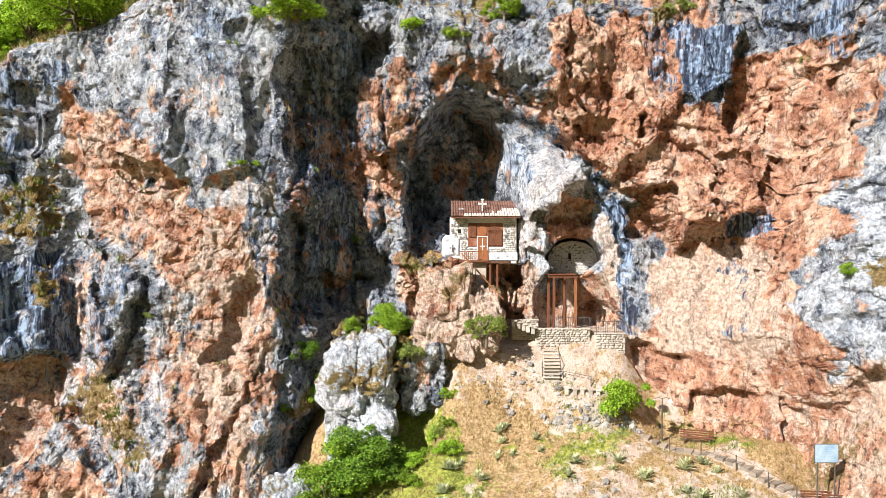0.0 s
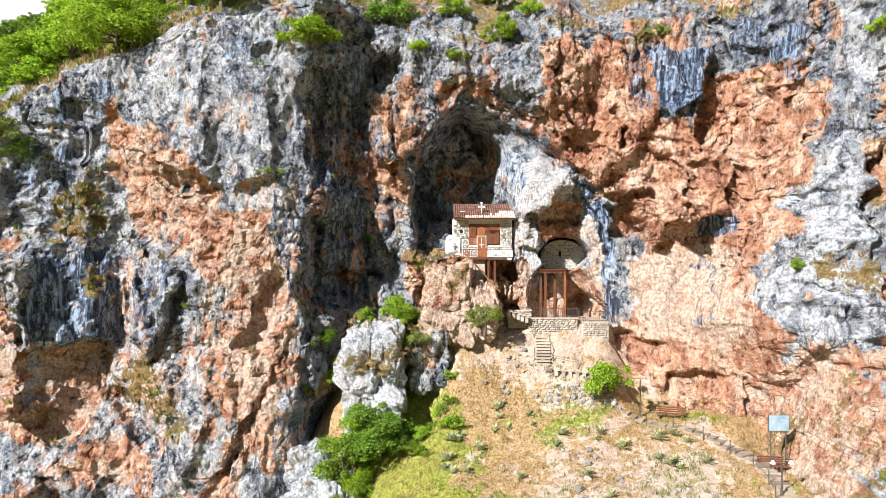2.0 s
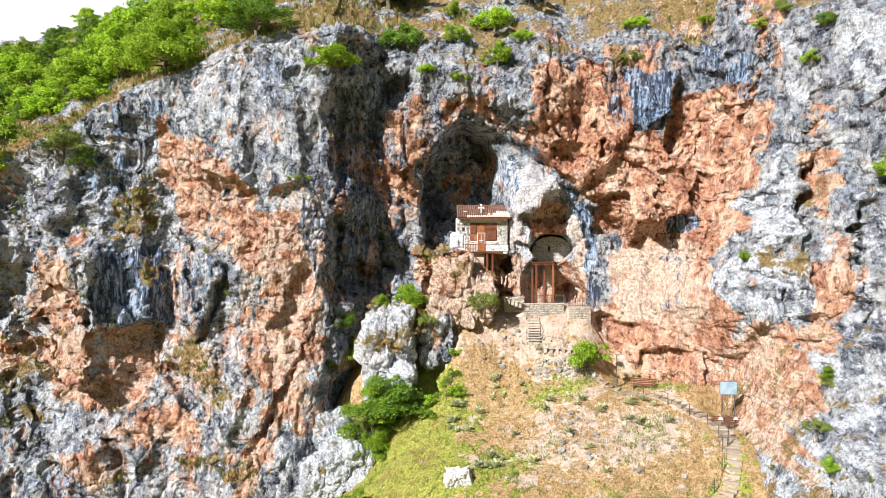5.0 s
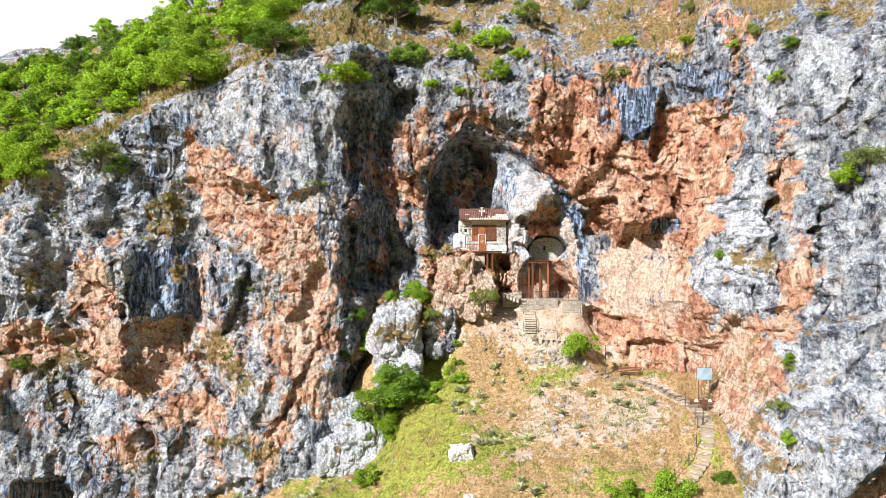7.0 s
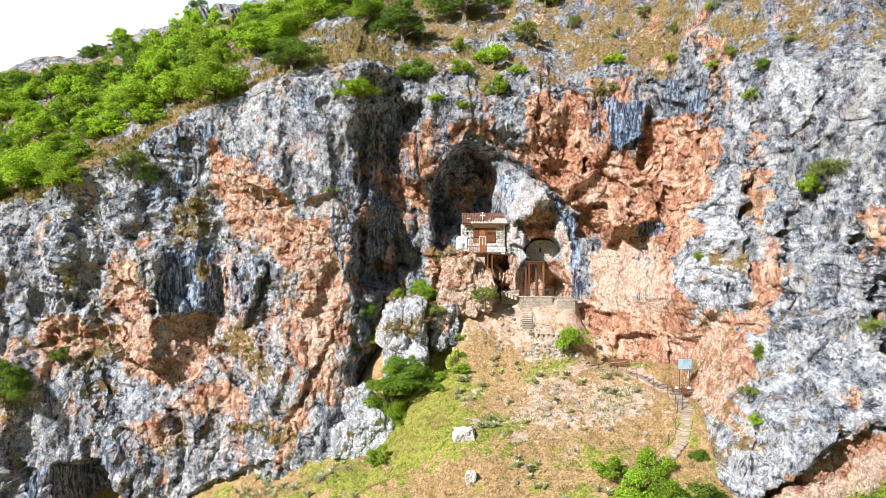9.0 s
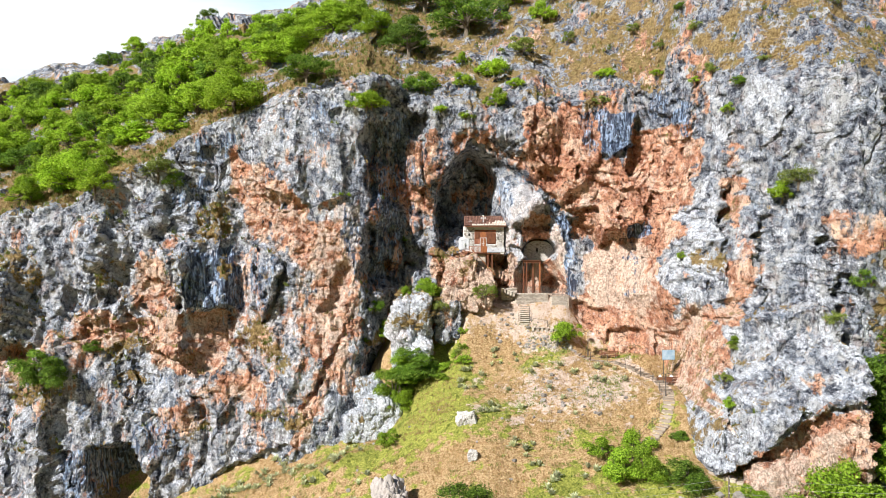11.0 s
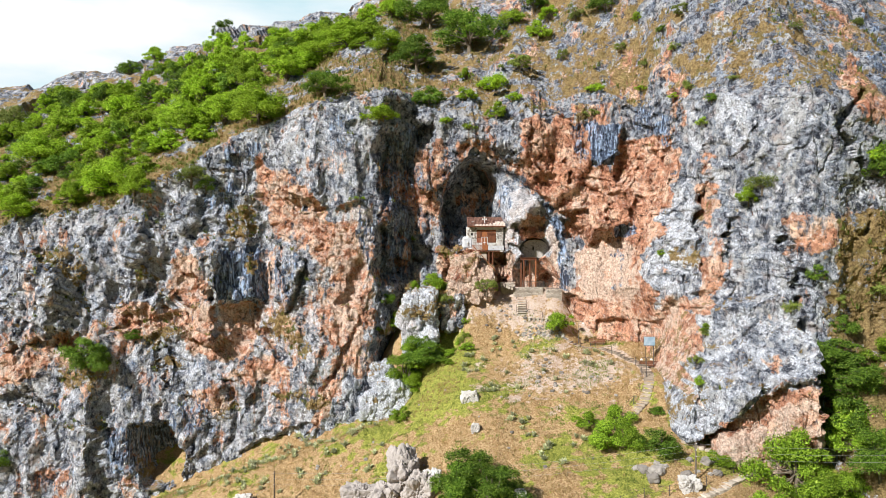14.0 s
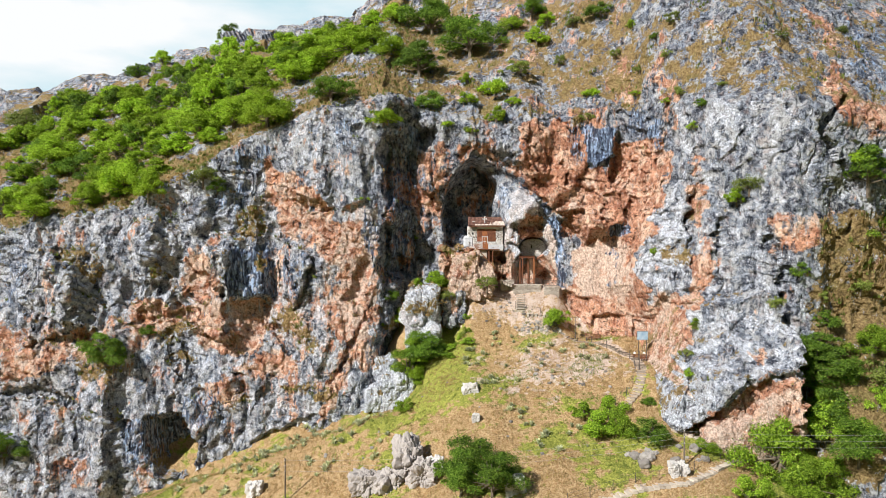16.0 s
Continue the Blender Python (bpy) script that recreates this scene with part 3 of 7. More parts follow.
    slab([(-27.2, 11.1), (-25.1, 12.2), (-19.4, 10.4), (-17.7, 7.4), (-19.3, 2.8), (-23.7, 4.5), (-27.1, 6.9)], -0.6, 0.35, 1.0)  # ochre scar
    slab([(-15.8, -1.5), (-14.9, 1.1), (-14.6, 2.8), (-13.6, 3.1), (-13.2, 1.0), (-14.1, -1.2), (-15.0, -3.2), (-16.9, -2.7)], -1.4, 0.35, 1.0)  # shaded alcove
    slab([(-43.8, -0.3), (-40.7, -0.6), (-42.0, -2.9), (-42.0, -4.6), (-43.4, -2.9)], -1.3, 0.3, 1.0)
    slab([(-47.6, -0.0), (-44.9, -0.6), (-45.7, -2.3), (-47.5, -2.9)], -1.6, 0.3, 1.0)
    slab([(-27.8, -6.2), (-25.8, -6.6), (-22.9, -10.1), (-22.5, -11.4), (-24.8, -9.7), (-26.5, -7.6)], -1.3, 0.3, 1.0)
    slab([(-37.2, -14.9), (-35.3, -14.7), (-33.9, -17.8), (-35.7, -19.3), (-37.1, -17.1)], -1.3, 0.3, 1.0)
    slab([(-40.1, -15.7), (-39.0, -15.4), (-38.3, -19.2), (-40.0, -19.8)], -1.1, 0.3, 1.0)
    slab([(-15.6, 21.7), (-14.3, 21.8), (-14.6, 20.5), (-15.3, 20.5)], -1.1, 0.25, 1.0)
    slab([(-12.9, 17.2), (-12.0, 15.7), (-12.6, 14.2), (-13.5, 13.9), (-13.5, 15.4)], -0.9, 0.3, 1.0)
    slab([(-20.3, 10.5), (-17.7, 9.7), (-18.0, 8.3), (-19.1, 8.9), (-20.1, 9.9)], -0.8, 0.2, 1.0)
    slab([(-35.8, 5.2), (-32.7, 4.6), (-32.3, -0.1), (-33.7, -1.5), (-35.4, -0.1), (-36.9, 2.8)], 1.0, 0.5, 0.3)  # pale plate over the notch
    slab([(-41.2, -0.0), (-38.7, -1.2), (-38.9, -2.3), (-40.7, -4.6), (-41.9, -4.0)], 1.1, 0.5, 0.5)  # leaning grey shard
    slab([(-26.0, 20.7), (-19.6, 21.0), (-18.9, 10.9), (-23.8, 11.0), (-27.0, 16.5)], 0.8, 0.4, 0.3)  # grey shield
    slab([(-17.9, 20.4), (-14.4, 19.9), (-13.7, 11.0), (-17.1, 9.8)], 0.7, 0.4, 0.4)
    slab([(-45.5, 7.5), (-43.3, 9.8), (-38.7, 6.9), (-40.2, 2.9), (-44.7, 2.3)], 0.8, 0.4, 0.4)
    slab([(-39.4, 11.0), (-36.0, 11.6), (-35.6, 7.5), (-38.1, 6.9)], 0.8, 0.4, 0.4)
    slab([(-31.0, -9.6), (-27.3, -8.1), (-25.9, -12.5), (-28.5, -15.7), (-30.8, -13.4)], 0.7, 0.4, 0.4)
    slab([(-22.1, -5.8), (-18.6, -4.6), (-18.3, -8.9), (-20.3, -13.2), (-22.3, -10.1)], 0.7, 0.4, 0.4)
    slab([(-31.9, -12.6), (-30.2, -12.6), (-30.3, -15.1), (-31.0, -15.7)], -1.0, 0.3, 1.0)
    slab([(-31.4, 17.0), (-27.9, 16.7), (-26.9, 11.7), (-28.1, 11.1), (-30.7, 12.8)], -1.2, 0.4, 1.0)
    slab([(-11.9, -3.9), (-11.3, -4.0), (-10.1, -11.6), (-11.9, -9.9)], -0.9, 0.25, 1.0)
    # long oblique joints in the west wall
    crack([(-13.1, -3.6), (-14.3, -6.0), (-15.5, -9.5), (-16.8, -11.6), (-18.1, -14.9)], -0.7, 0.2)
    crack([(-21.3, 2.8), (-21.6, 1.1), (-22.3, -1.5), (-23.4, -4.1)], -1.0, 0.2)
    crack([(-14.8, -6.8), (-16.0, -9.5), (-17.0, -12.2)], -0.8, 0.18)
    crack([(-42.5, 9.5), (-41.0, 8.4), (-39.2, 7.2), (-38.0, 5.2)], -0.8, 0.2)
    crack([(-24.1, 11.0), (-22.5, 10.1), (-18.8, 9.8)], -0.7, 0.2)
    crack([(-33.8, 3.4), (-34.3, -0.1), (-33.1, -2.4)], -0.7, 0.18)
    crack([(-45.9, -5.9), (-42.6, -5.2), (-37.7, -4.6)], -0.8, 0.2)
    crack([(-41.9, -9.4), (-40.7, -6.8), (-39.9, -10.0), (-38.8, -13.2)], -0.7, 0.2)
    crack([(-24.9, 2.2), (-23.6, 1.1), (-23.8, -1.3)], -0.7, 0.2)
    # the recess
    slab([(-5.5, 18.7), (-3.5, 19.7), (-0.2, 19.0), (-0.1, 16.0), (-2.3, 13.5), (-5.5, 12.4), (-6.5, 15.1)], 1.0, 0.35, 0.3)  # lip of the cave
    slab([(-7.0, 24.4), (-5.4, 25.1), (-4.3, 23.4), (-4.6, 22.0), (-6.4, 22.0)], 1.2, 0.3, 0.6)
    slab([(-7.1, 21.6), (-4.2, 22.2), (-3.9, 19.1), (-5.5, 18.4), (-6.8, 19.5)], -1.6, 0.3, 1.0)
    slab([(-6.2, 5.0), (-3.6, 7.2), (-1.2, 5.7), (-1.3, 4.4), (-3.9, 4.1), (-5.8, 3.1)], 0.7, 0.5, 0.8)
    slab([(-6.1, 18.8), (-5.3, 19.3), (-5.0, 13.1), (-6.1, 12.6)], 0.9, 0.4, 0.6)
    slab([(-6.9, 4.7), (-4.6, 4.4), (-4.9, 1.9), (-6.9, 1.9)], -1.0, 0.4, 1.0)
    crack([(-8.2, 20.6), (-8.6, 13.2), (-8.9, 5.7), (-9.3, 0.7)], -1.0, 0.25)
    crack([(-10.9, 20.1), (-10.8, 13.0), (-11.1, 3.9), (-11.2, -2.5)], -1.0, 0.25)
    # round the chapel
    slab([(5.9, 6.6), (6.9, 7.3), (8.0, 6.3), (7.6, 5.0), (6.2, 4.9)], 0.9, 0.3, 0.8)  # rounded boulder
    slab([(6.1, 11.1), (8.2, 12.8), (10.8, 11.0), (10.8, 9.2), (7.8, 8.3), (6.2, 7.2)], 1.2, 0.3, 0.5)  # pale rib
    slab([(8.4, 9.5), (11.1, 9.8), (11.5, 7.1), (10.0, 6.8), (8.5, 7.1)], -1.0, 0.3, 1.0)
    crack([(9.3, 13.0), (11.1, 10.4), (12.2, 8.9), (13.1, 6.5), (13.6, 4.4)], -0.6, 0.3)
    slab([(12.5, 9.7), (15.6, 10.6), (16.5, 9.9), (14.2, 9.0)], 1.4, 0.22, 0.9)  # pale ledge
    slab([(14.8, 8.9), (16.4, 9.4), (18.8, 7.9), (19.4, 6.7), (17.4, 6.4), (17.0, 4.9)], 1.4, 0.25, 0.7)
    slab([(13.4, 8.3), (14.5, 8.6), (16.6, 5.6), (16.7, 4.0), (15.6, 5.0), (14.1, 6.2)], -1.1, 0.25, 1.0)
    slab([(17.0, 12.1), (22.0, 12.5), (21.8, 7.6), (19.4, 6.9), (17.3, 6.9)], 1.7, 0.25, 0.15)  # overhang
    slab([(21.3, 20.4), (22.5, 18.3), (22.3, 15.4), (20.5, 13.3), (20.0, 14.3), (20.8, 16.7)], -1.3, 0.25, 1.0)
    slab([(16.7, 21.7), (21.3, 21.3), (20.5, 17.0), (17.9, 15.3), (16.8, 16.6)], 1.0, 0.3, 0.4)
    slab([(8.6, 20.1), (9.0, 20.1), (9.1, 17.6), (8.7, 17.6)], -1.2, 0.2, 1.0)
    slab([(7.6, 21.3), (14.1, 21.7), (17.4, 16.2), (15.1, 12.7), (12.2, 10.1), (9.4, 12.8), (7.9, 15.9)], 1.3, 0.35, 0.3)
    slab([(9.7, 14.4), (12.3, 14.5), (12.5, 12.7), (10.8, 12.1), (9.7, 13.1)], -1.0, 0.3, 1.0)
    slab([(24.2, 14.7), (24.5, 12.2), (24.7, 9.4), (24.4, 9.6), (24.0, 12.2)], -0.7, 0.25, 1.0)
    slab([(22.5, 11.4), (24.1, 11.0), (24.0, 9.7), (22.6, 10.0)], -0.6, 0.25, 1.0)
    slab([(22.2, 8.8), (22.5, 8.6), (22.5, 8.2), (22.2, 8.3)], -0.6, 0.15, 1.0)
    slab([(14.1, 14.6), (14.5, 14.6), (14.5, 13.2), (14.1, 12.9)], -1.2, 0.12, 1.0)
    slab([(25.6, 13.0), (25.8, 13.1), (25.7, 12.3), (25.6, 12.2)], -1.2, 0.12, 1.0)
    slab([(13.3, 16.5), (13.8, 16.6), (13.8, 16.0), (13.2, 16.0)], -0.5, 0.2, 1.0)
    slab([(3.5, 20.4), (7.7, 19.5), (8.2, 16.5), (5.3, 16.7), (3.5, 18.2)], 0.8, 0.3, 0.4)
    slab([(20.4, 15.2), (22.3, 15.4), (21.8, 13.1), (20.4, 13.4)], -0.8, 0.2, 1.0)
    slab([(19.2, 12.0), (21.7, 11.6), (21.6, 10.2), (19.4, 10.4)], -0.8, 0.3, 1.0)
    crack([(21.3, 5.3), (21.8, 3.7), (22.6, 3.0)], -0.6, 0.15)
    crack([(22.0, 7.0), (22.9, 6.7), (22.3, 4.5)], -0.6, 0.15)
    crack([(22.6, 10.1), (23.7, 9.4), (25.1, 9.5)], -0.6, 0.15)
    crack([(17.3, 12.6), (19.4, 10.2), (18.8, 7.9)], -0.6, 0.18)
    # the eastern foot
    slab([(13.5, -2.5), (14.6, -1.9), (17.9, -3.0), (17.4, -5.1), (15.3, -4.5)], -0.8, 0.3, 1.0)
    slab([(17.8, -5.4), (20.0, -4.7), (21.7, -5.2), (21.2, -6.5), (17.9, -6.9)], -0.9, 0.3, 1.0)
    slab([(22.6, -5.0), (23.2, -5.4), (23.9, -6.4), (23.8, -8.0), (23.7, -8.9), (22.3, -10.2), (22.2, -8.8), (22.4, -7.0)], -1.6, 0.4, 1.0)  # bay of the board
    # the eastern buttress
    slab([(27.2, 8.5), (28.1, 11.4), (28.6, 12.6), (28.6, 10.4), (28.3, 9.4), (27.5, 7.3), (27.2, 7.3)], -2.2, 0.25, 1.0)  # red slot
    slab([(28.8, 22.8), (31.2, 20.9), (31.9, 18.5), (31.5, 17.7), (30.1, 15.1), (28.9, 17.0)], 0.9, 0.25, 0.3)  # pale plate
    slab([(29.5, 7.7), (30.4, 7.9), (30.4, 7.1), (29.5, 6.9)], -0.9, 0.2, 1.0)
    slab([(21.6, 1.3), (23.5, 4.1), (24.4, 3.1), (24.5, -1.3), (23.8, -3.1), (22.4, -1.7)], 0.9, 0.4, 0.4)
    slab([(25.5, 10.3), (27.1, 11.6), (26.7, 5.6), (25.2, 4.6), (24.0, 5.6)], 0.8, 0.4, 0.4)
    slab([(28.1, 7.5), (29.5, 8.4), (29.2, 1.1), (27.6, 1.9)], 0.8, 0.4, 0.4)
    slab([(30.4, 16.6), (32.9, 18.7), (32.9, 15.2), (31.0, 13.8)], 0.7, 0.4, 0.4)
    crack([(28.5, 16.7), (28.1, 12.4), (27.2, 7.1), (27.4, 1.9)], -1.0, 0.25)
    crack([(24.7, 2.6), (25.9, 1.8), (25.6, -1.0)], -0.7, 0.2)
    crack([(29.4, 6.5), (29.0, 3.8), (29.5, 0.2), (29.6, -2.1)], -0.8, 0.2)
    crack([(24.6, -4.0), (25.3, -2.9), (26.4, -1.9)], -0.7, 0.2)
    crack([(25.9, 23.9), (26.1, 19.6), (25.6, 16.7)], -0.9, 0.25)
    crack([(21.8, 23.6), (23.1, 21.0), (24.5, 18.8), (24.9, 17.5)], -0.9, 0.25)
    slab([(-43.1, -18.9), (-38.5, -18.2), (-36.7, -22.3), (-37.1, -25.3), (-40.9, -25.8), (-42.7, -23.0)], -5.2, 0.5, 1.0)  # dark hollow at the foot
    slab([(-46.4, -18.9), (-45.1, -18.8), (-44.6, -22.9), (-46.2, -24.1)], -1.4, 0.3, 1.0)
    slab([(-58.1, -5.1), (-51.2, -7.3), (-52.2, -8.4), (-59.5, -8.9)], -1.3, 0.3, 1.0)
    slab([(-57.6, -0.4), (-50.2, -0.4), (-50.1, -6.9), (-56.9, -5.1)], 0.9, 0.3, 0.2)
    slab([(22.9, -14.2), (25.2, -5.9), (29.4, -4.8), (29.6, -8.4), (24.8, -13.2), (23.0, -14.8)], 1.2, 0.3, 0.4)
    slab([(35.0, -0.5), (35.8, -0.4), (35.7, -4.2), (35.1, -4.2)], -1.4, 0.3, 1.0)
    slab([(-29.4, -22.5), (-27.2, -21.1), (-20.0, -18.1), (-21.6, -19.7), (-27.2, -22.6)], -1.3, 0.3, 1.0)
    slab([(-53.2, -18.6), (-51.6, -18.6), (-50.6, -23.1), (-52.2, -23.8)], -1.2, 0.3, 1.0)
    crack([(-57.4, 4.3), (-54.7, -0.4), (-49.7, -3.5)], -1.0, 0.25)
    crack([(-62.1, -0.4), (-59.3, -5.1), (-59.3, -9.6)], -1.0, 0.25)
    crack([(-63.7, -15.7), (-58.9, -14.9), (-53.2, -17.1), (-46.8, -18.5)], -1.0, 0.25)
    crack([(43.1, 21.6), (38.6, 17.8), (41.2, 14.2), (44.0, 11.7)], -1.2, 0.3)
    crack([(33.8, 5.8), (35.2, 2.1), (35.0, -3.0)], -1.0, 0.3)
    slab([(25.3, -1.1), (28.1, 0.1), (27.0, -2.3), (25.3, -3.4)], -0.9, 0.3, 1.0)
    # the slope above the edge
    up = np.maximum(z - edge, 0)
    y += rise * up - (rise - 0.3) * 1.6 * (1 - np.exp(-up / 1.6)) * 0.8
    return y


def spread(stretches):
    out = []
    for a, b, step in stretches:
        out.append(np.linspace(a, b, max(2, int(abs(b - a) / step)), endpoint=False))
    return np.concatenate(out)


gx = spread([(-165, -100, 1.0), (-100, -62, 0.5), (-62, -32, 0.19), (-32, -14, 0.14), (-14, 24, 0.10), (24, 38, 0.13), (38, 52, 0.25), (52, 95, 0.8)])
gz = spread([(-30, -20, 0.3), (-20, -8, 0.15), (-8, 19, 0.105), (19, 40, 0.15), (40, 64, 0.4), (64, 90, 0.9)])
X, Z = np.meshgrid(gx, gz)
Y = face_y(X, Z)
# outward normal of the smooth face
fy = np.gradient(Y, gz, axis=0), np.gradient(Y, gx, axis=1)
ln = np.sqrt(1 + fy[0] ** 2 + fy[1] ** 2)
NX, NY, NZ = fy[1] / ln, -1 / ln, fy[0] / ln
edge_z = np.interp(X, EDGE_X, EDGE_Z)
above = smooth(Z - edge_z, -0.5, 3.0)
far = smooth(Y, 75, 110)
warp = 0.9 * fbm(X / 4, Y / 4, Z / 4, 3, 51)
warp2 = 0.9 * fbm(X / 4, Y / 4 + 30, Z / 4, 3, 57)
b_huge, _ = blocks((X + 1.5 * warp) / 6.5, (Y + warp2) / 8.0, (Z + 0.35 * X + warp2) / 10.0, 8)
b_big, c_big = blocks((X + warp) / 2.5, (Y + warp2) / 3.5, (Z + 0.2 * X + 0.7 * warp) / 4.4, 3)
b_mid, c_mid = blocks((X + 0.6 * warp) / 1.0, (Y + 0.6 * warp2) / 1.5, (Z + 0.35 * X + 0.6 * warp2) / 1.5, 5)
b_small, _ = blocks((X + 0.2 * warp) / 0.42, Y / 0.6, (Z + 0.3 * X) / 0.55, 6)
lump = fbm(X / 7, Y / 7, Z / 9, 5, 21, 0.55)
# three joint sets: upright, dipping beds, and an oblique one; each fades in and out
set_up = steps((X + 0.10 * Z + 1.6 * warp) / 1.9) * smooth(fbm(X / 6, Y / 6, Z / 9, 2, 141), -0.2, 0.4)
set_bed = steps((Z + 0.42 * X + 0.3 * Y + 1.2 * warp) / 1.5) * smooth(fbm(X / 7, Y / 7, Z / 5, 2, 143), -0.25, 0.4)
set_slant = steps((0.8 * X - 0.6 * Z + 1.3 * warp2) / 2.3) * smooth(fbm(X / 6, Y / 6, Z / 6, 2, 147), 0.0, 0.5)
cleft = (1 - smooth(np.abs(gradient_noise((X + 0.9 * warp + 0.12 * Z) / 3.6, Y / 3.6, Z / 15, 13)), 0.0, 0.035)) * smooth(fbm(X / 9, Y / 9, Z / 12, 2, 149), -0.1, 0.3)
bare_rock = fbm(X / 9, Y / 9, Z / 5, 3, 77)
rough_amt = 1 - (0.62 - 0.30 * smooth(X, -2, 8)) * above * (1 - smooth(bare_rock, 0.15, 0.5))
ochre_wall = oval(X, Z, 16.5, 6, 7, 14, 0, 0.3)
west_low = smooth(-X, 24, 34) * (1 - far)
west_mid = (1 - smooth(X, -13, -10.5)) * (1 - smooth(-X, 26, 36))
cave_in = smooth(inside(X, Z, CAVE), -0.2, 0.8) * smooth(Z, 7.0, 8.5)
D = rough_amt * (0.9 + 0.20 * lump - (1.7 + 0.8 * west_low - 0.9 * ochre_wall - 0.7 * west_mid) * (b_huge - 0.45) - (0.85 + 0.3 * west_low - 0.38 * ochre_wall + 0.6 * cave_in - 0.25 * west_mid) * (b_big - 0.4)
                 - (0.60 + 0.2 * cave_in - 0.12 * ochre_wall - 0.28 * west_low) * (b_mid - 0.4) - (0.33 - 0.12 * west_low) * (b_small - 0.4)
                 - 0.14 * (1 - smooth(c_big, 0.0, 0.05)) - 0.05 * (1 - smooth(c_mid, 0.0, 0.07))
                 + 0.32 * set_up * (1 - 0.8 * ochre_wall) - 0.34 * set_bed + 0.28 * set_slant
                 - 0.7 * cleft * (1 - 0.7 * ochre_wall) * (1 - 0.7 * west_mid) * (1 - 0.7 * above))
flute = smooth(X, -11.8, -10.4) * (1 - smooth(X, -3.4, -1.6)) * (1 - above)
D *= 1 - 0.25 * west_mid * (1 - far)
D += flute * (0.42 * ridged((X + 0.5 * warp) / 1.7, Y / 3, Z / 13, 3, 401) - 0.4 * b_big)
D += far * (2.4 * fbm(X / 16, Y / 16, Z / 10, 4, 91) + 1.3 * facets(X / 9, Y / 9, Z / 7, 93)[0])
calm = 1 - 0.75 * np.maximum(oval(X, Z, 3, 6, 3.6, 4, 0, 0.3), oval(X, Z, 9.8, 2.5, 3, 5, 0, 0.3))
calm *= 1 - 0.75 * smooth(inside(X, Z, CURTAIN), -0.6, 0.4)
calm *= np.clip(2.6 / ln, 0.4, 1)
calm *= 1 - 0.55 * oval(X, Z, 19, -3.5, 5.0, 5.0, 0, 0.4)
calm *= 1 - 0.36 * smooth(X, 23, 26) * (1 - smooth(X, 50, 58)) * (1 - above)
calm *= 1 - 0.5 * oval(X, Z, -16.0, 15.0, 4.5, 8.0, 0, 0.3)
calm *= 1 - 0.5 * oval(X, Z, 17, 1, 3.8, 5.5, 0, 0.4)
D = (D - 0.9) * calm
X3, Y3, Z3 = X + NX * D, Y + NY * D, Z + NZ * D
ridge_z = np.interp(X, RIDGE_X, RIDGE_Z) + 1.5 * fbm(X / 9, X * 0, X * 0, 3, 5)
over = np.maximum(Z3 - ridge_z, 0)
Z3, Y3 = np.where(over > 0, ridge_z - 0.6 * over, Z3), Y3 + 1.5 * over


def grid_object(name, xs, ys, zs, material, flip=False):
    rows, cols = xs.shape
    me = bpy.data.meshes.new(name)
    me.vertices.add(rows * cols)
    me.vertices.foreach_set("co", np.stack([xs, ys, zs], -1).astype(np.float32).ravel())
    a = (np.arange(rows - 1)[:, None] * cols + np.arange(cols - 1)[None, :]).ravel()
    q = np.stack([a, a + 1, a + cols + 1, a + cols], -1)
    if flip:
        q = q[:, ::-1]
    me.loops.add(q.size)
    me.loops.foreach_set("vertex_index", q.ravel().astype(np.int32))
    me.polygons.add(len(q))
    me.polygons.foreach_set("loop_start", np.arange(0, q.size, 4, dtype=np.int32))
    me.polygons.foreach_set("loop_total", np.full(len(q), 4, np.int32))
    me.update(calc_edges=True)
    me.shade_flat()
    me.materials.append(material)
    return new(name, me)


def paint(ob, name, values):
    at = ob.data.attributes.new(name, "FLOAT", "POINT")
    at.data.foreach_set("value", np.asarray(values, np.float32).ravel())


cliff = tagged(grid_object("cliff", X3, Y3, Z3, ROCK), "grey and ochre limestone cliff with a chapel cave", "cliff", kind="structure")

# rock kinds by region; one field mixes blue-black stains with painted shade
ochre, pale, stain_shade = 0.18 + 0.03 * (1 - smooth(X, -14, -8)) * (1 - above) - 0.12 * smooth(X, 22.5, 25), 0.12 + 0.26 * (1 - smooth(X, -14, -9)) * (1 - above) + 0.18 * smooth(X, 22.5, 25) * (1 - above), 0.06 + 0.06 * (1 - smooth(X, -14, -9)) * (1 - above)
ledge = smooth(np.gradient(Y3, axis=0) / np.maximum(np.gradient(Z3, axis=0), 0.02), 0.9, 2.2)
dry = (0.40 + 0.12 * smooth(-X, 26, 34)) * ledge * (1 - 0.8 * oval(X, Z, 14, 8, 11, 14, 0, 0.3))
strip = above * (1 - smooth(Z - edge_z, 4.0, 9.0)) * (1 - smooth(X, -10, -4)) * (1 - smooth(-X, 64, 84))
crest = smooth(Z3 - ridge_z, -11, -3) * smooth(Y3, 85, 110)
dry = np.maximum(dry, above * (1 - 0.7 * crest) * (0.64 - 0.5 * smooth(bare_rock, 0.0, 0.45)) * (1 - 0.14 * smooth(X, -6, 4) - 0.1 * smooth(X, 8, 24)))
dry = np.maximum(dry, strip * (0.86 - 0.5 * smooth(bare_rock, 0.2, 0.5)))
dry = np.maximum(dry, above * smooth(X, -8, 2) * (1 - smooth(X, 27, 36)) * (0.60 - 0.5 * smooth(bare_rock, -0.1, 0.35)))
ochre = ochre - 0.05 * smooth(-X, 26, 32)
pale = pale + 0.10 * (1 - smooth(X, -14, -9)) * (1 - above)
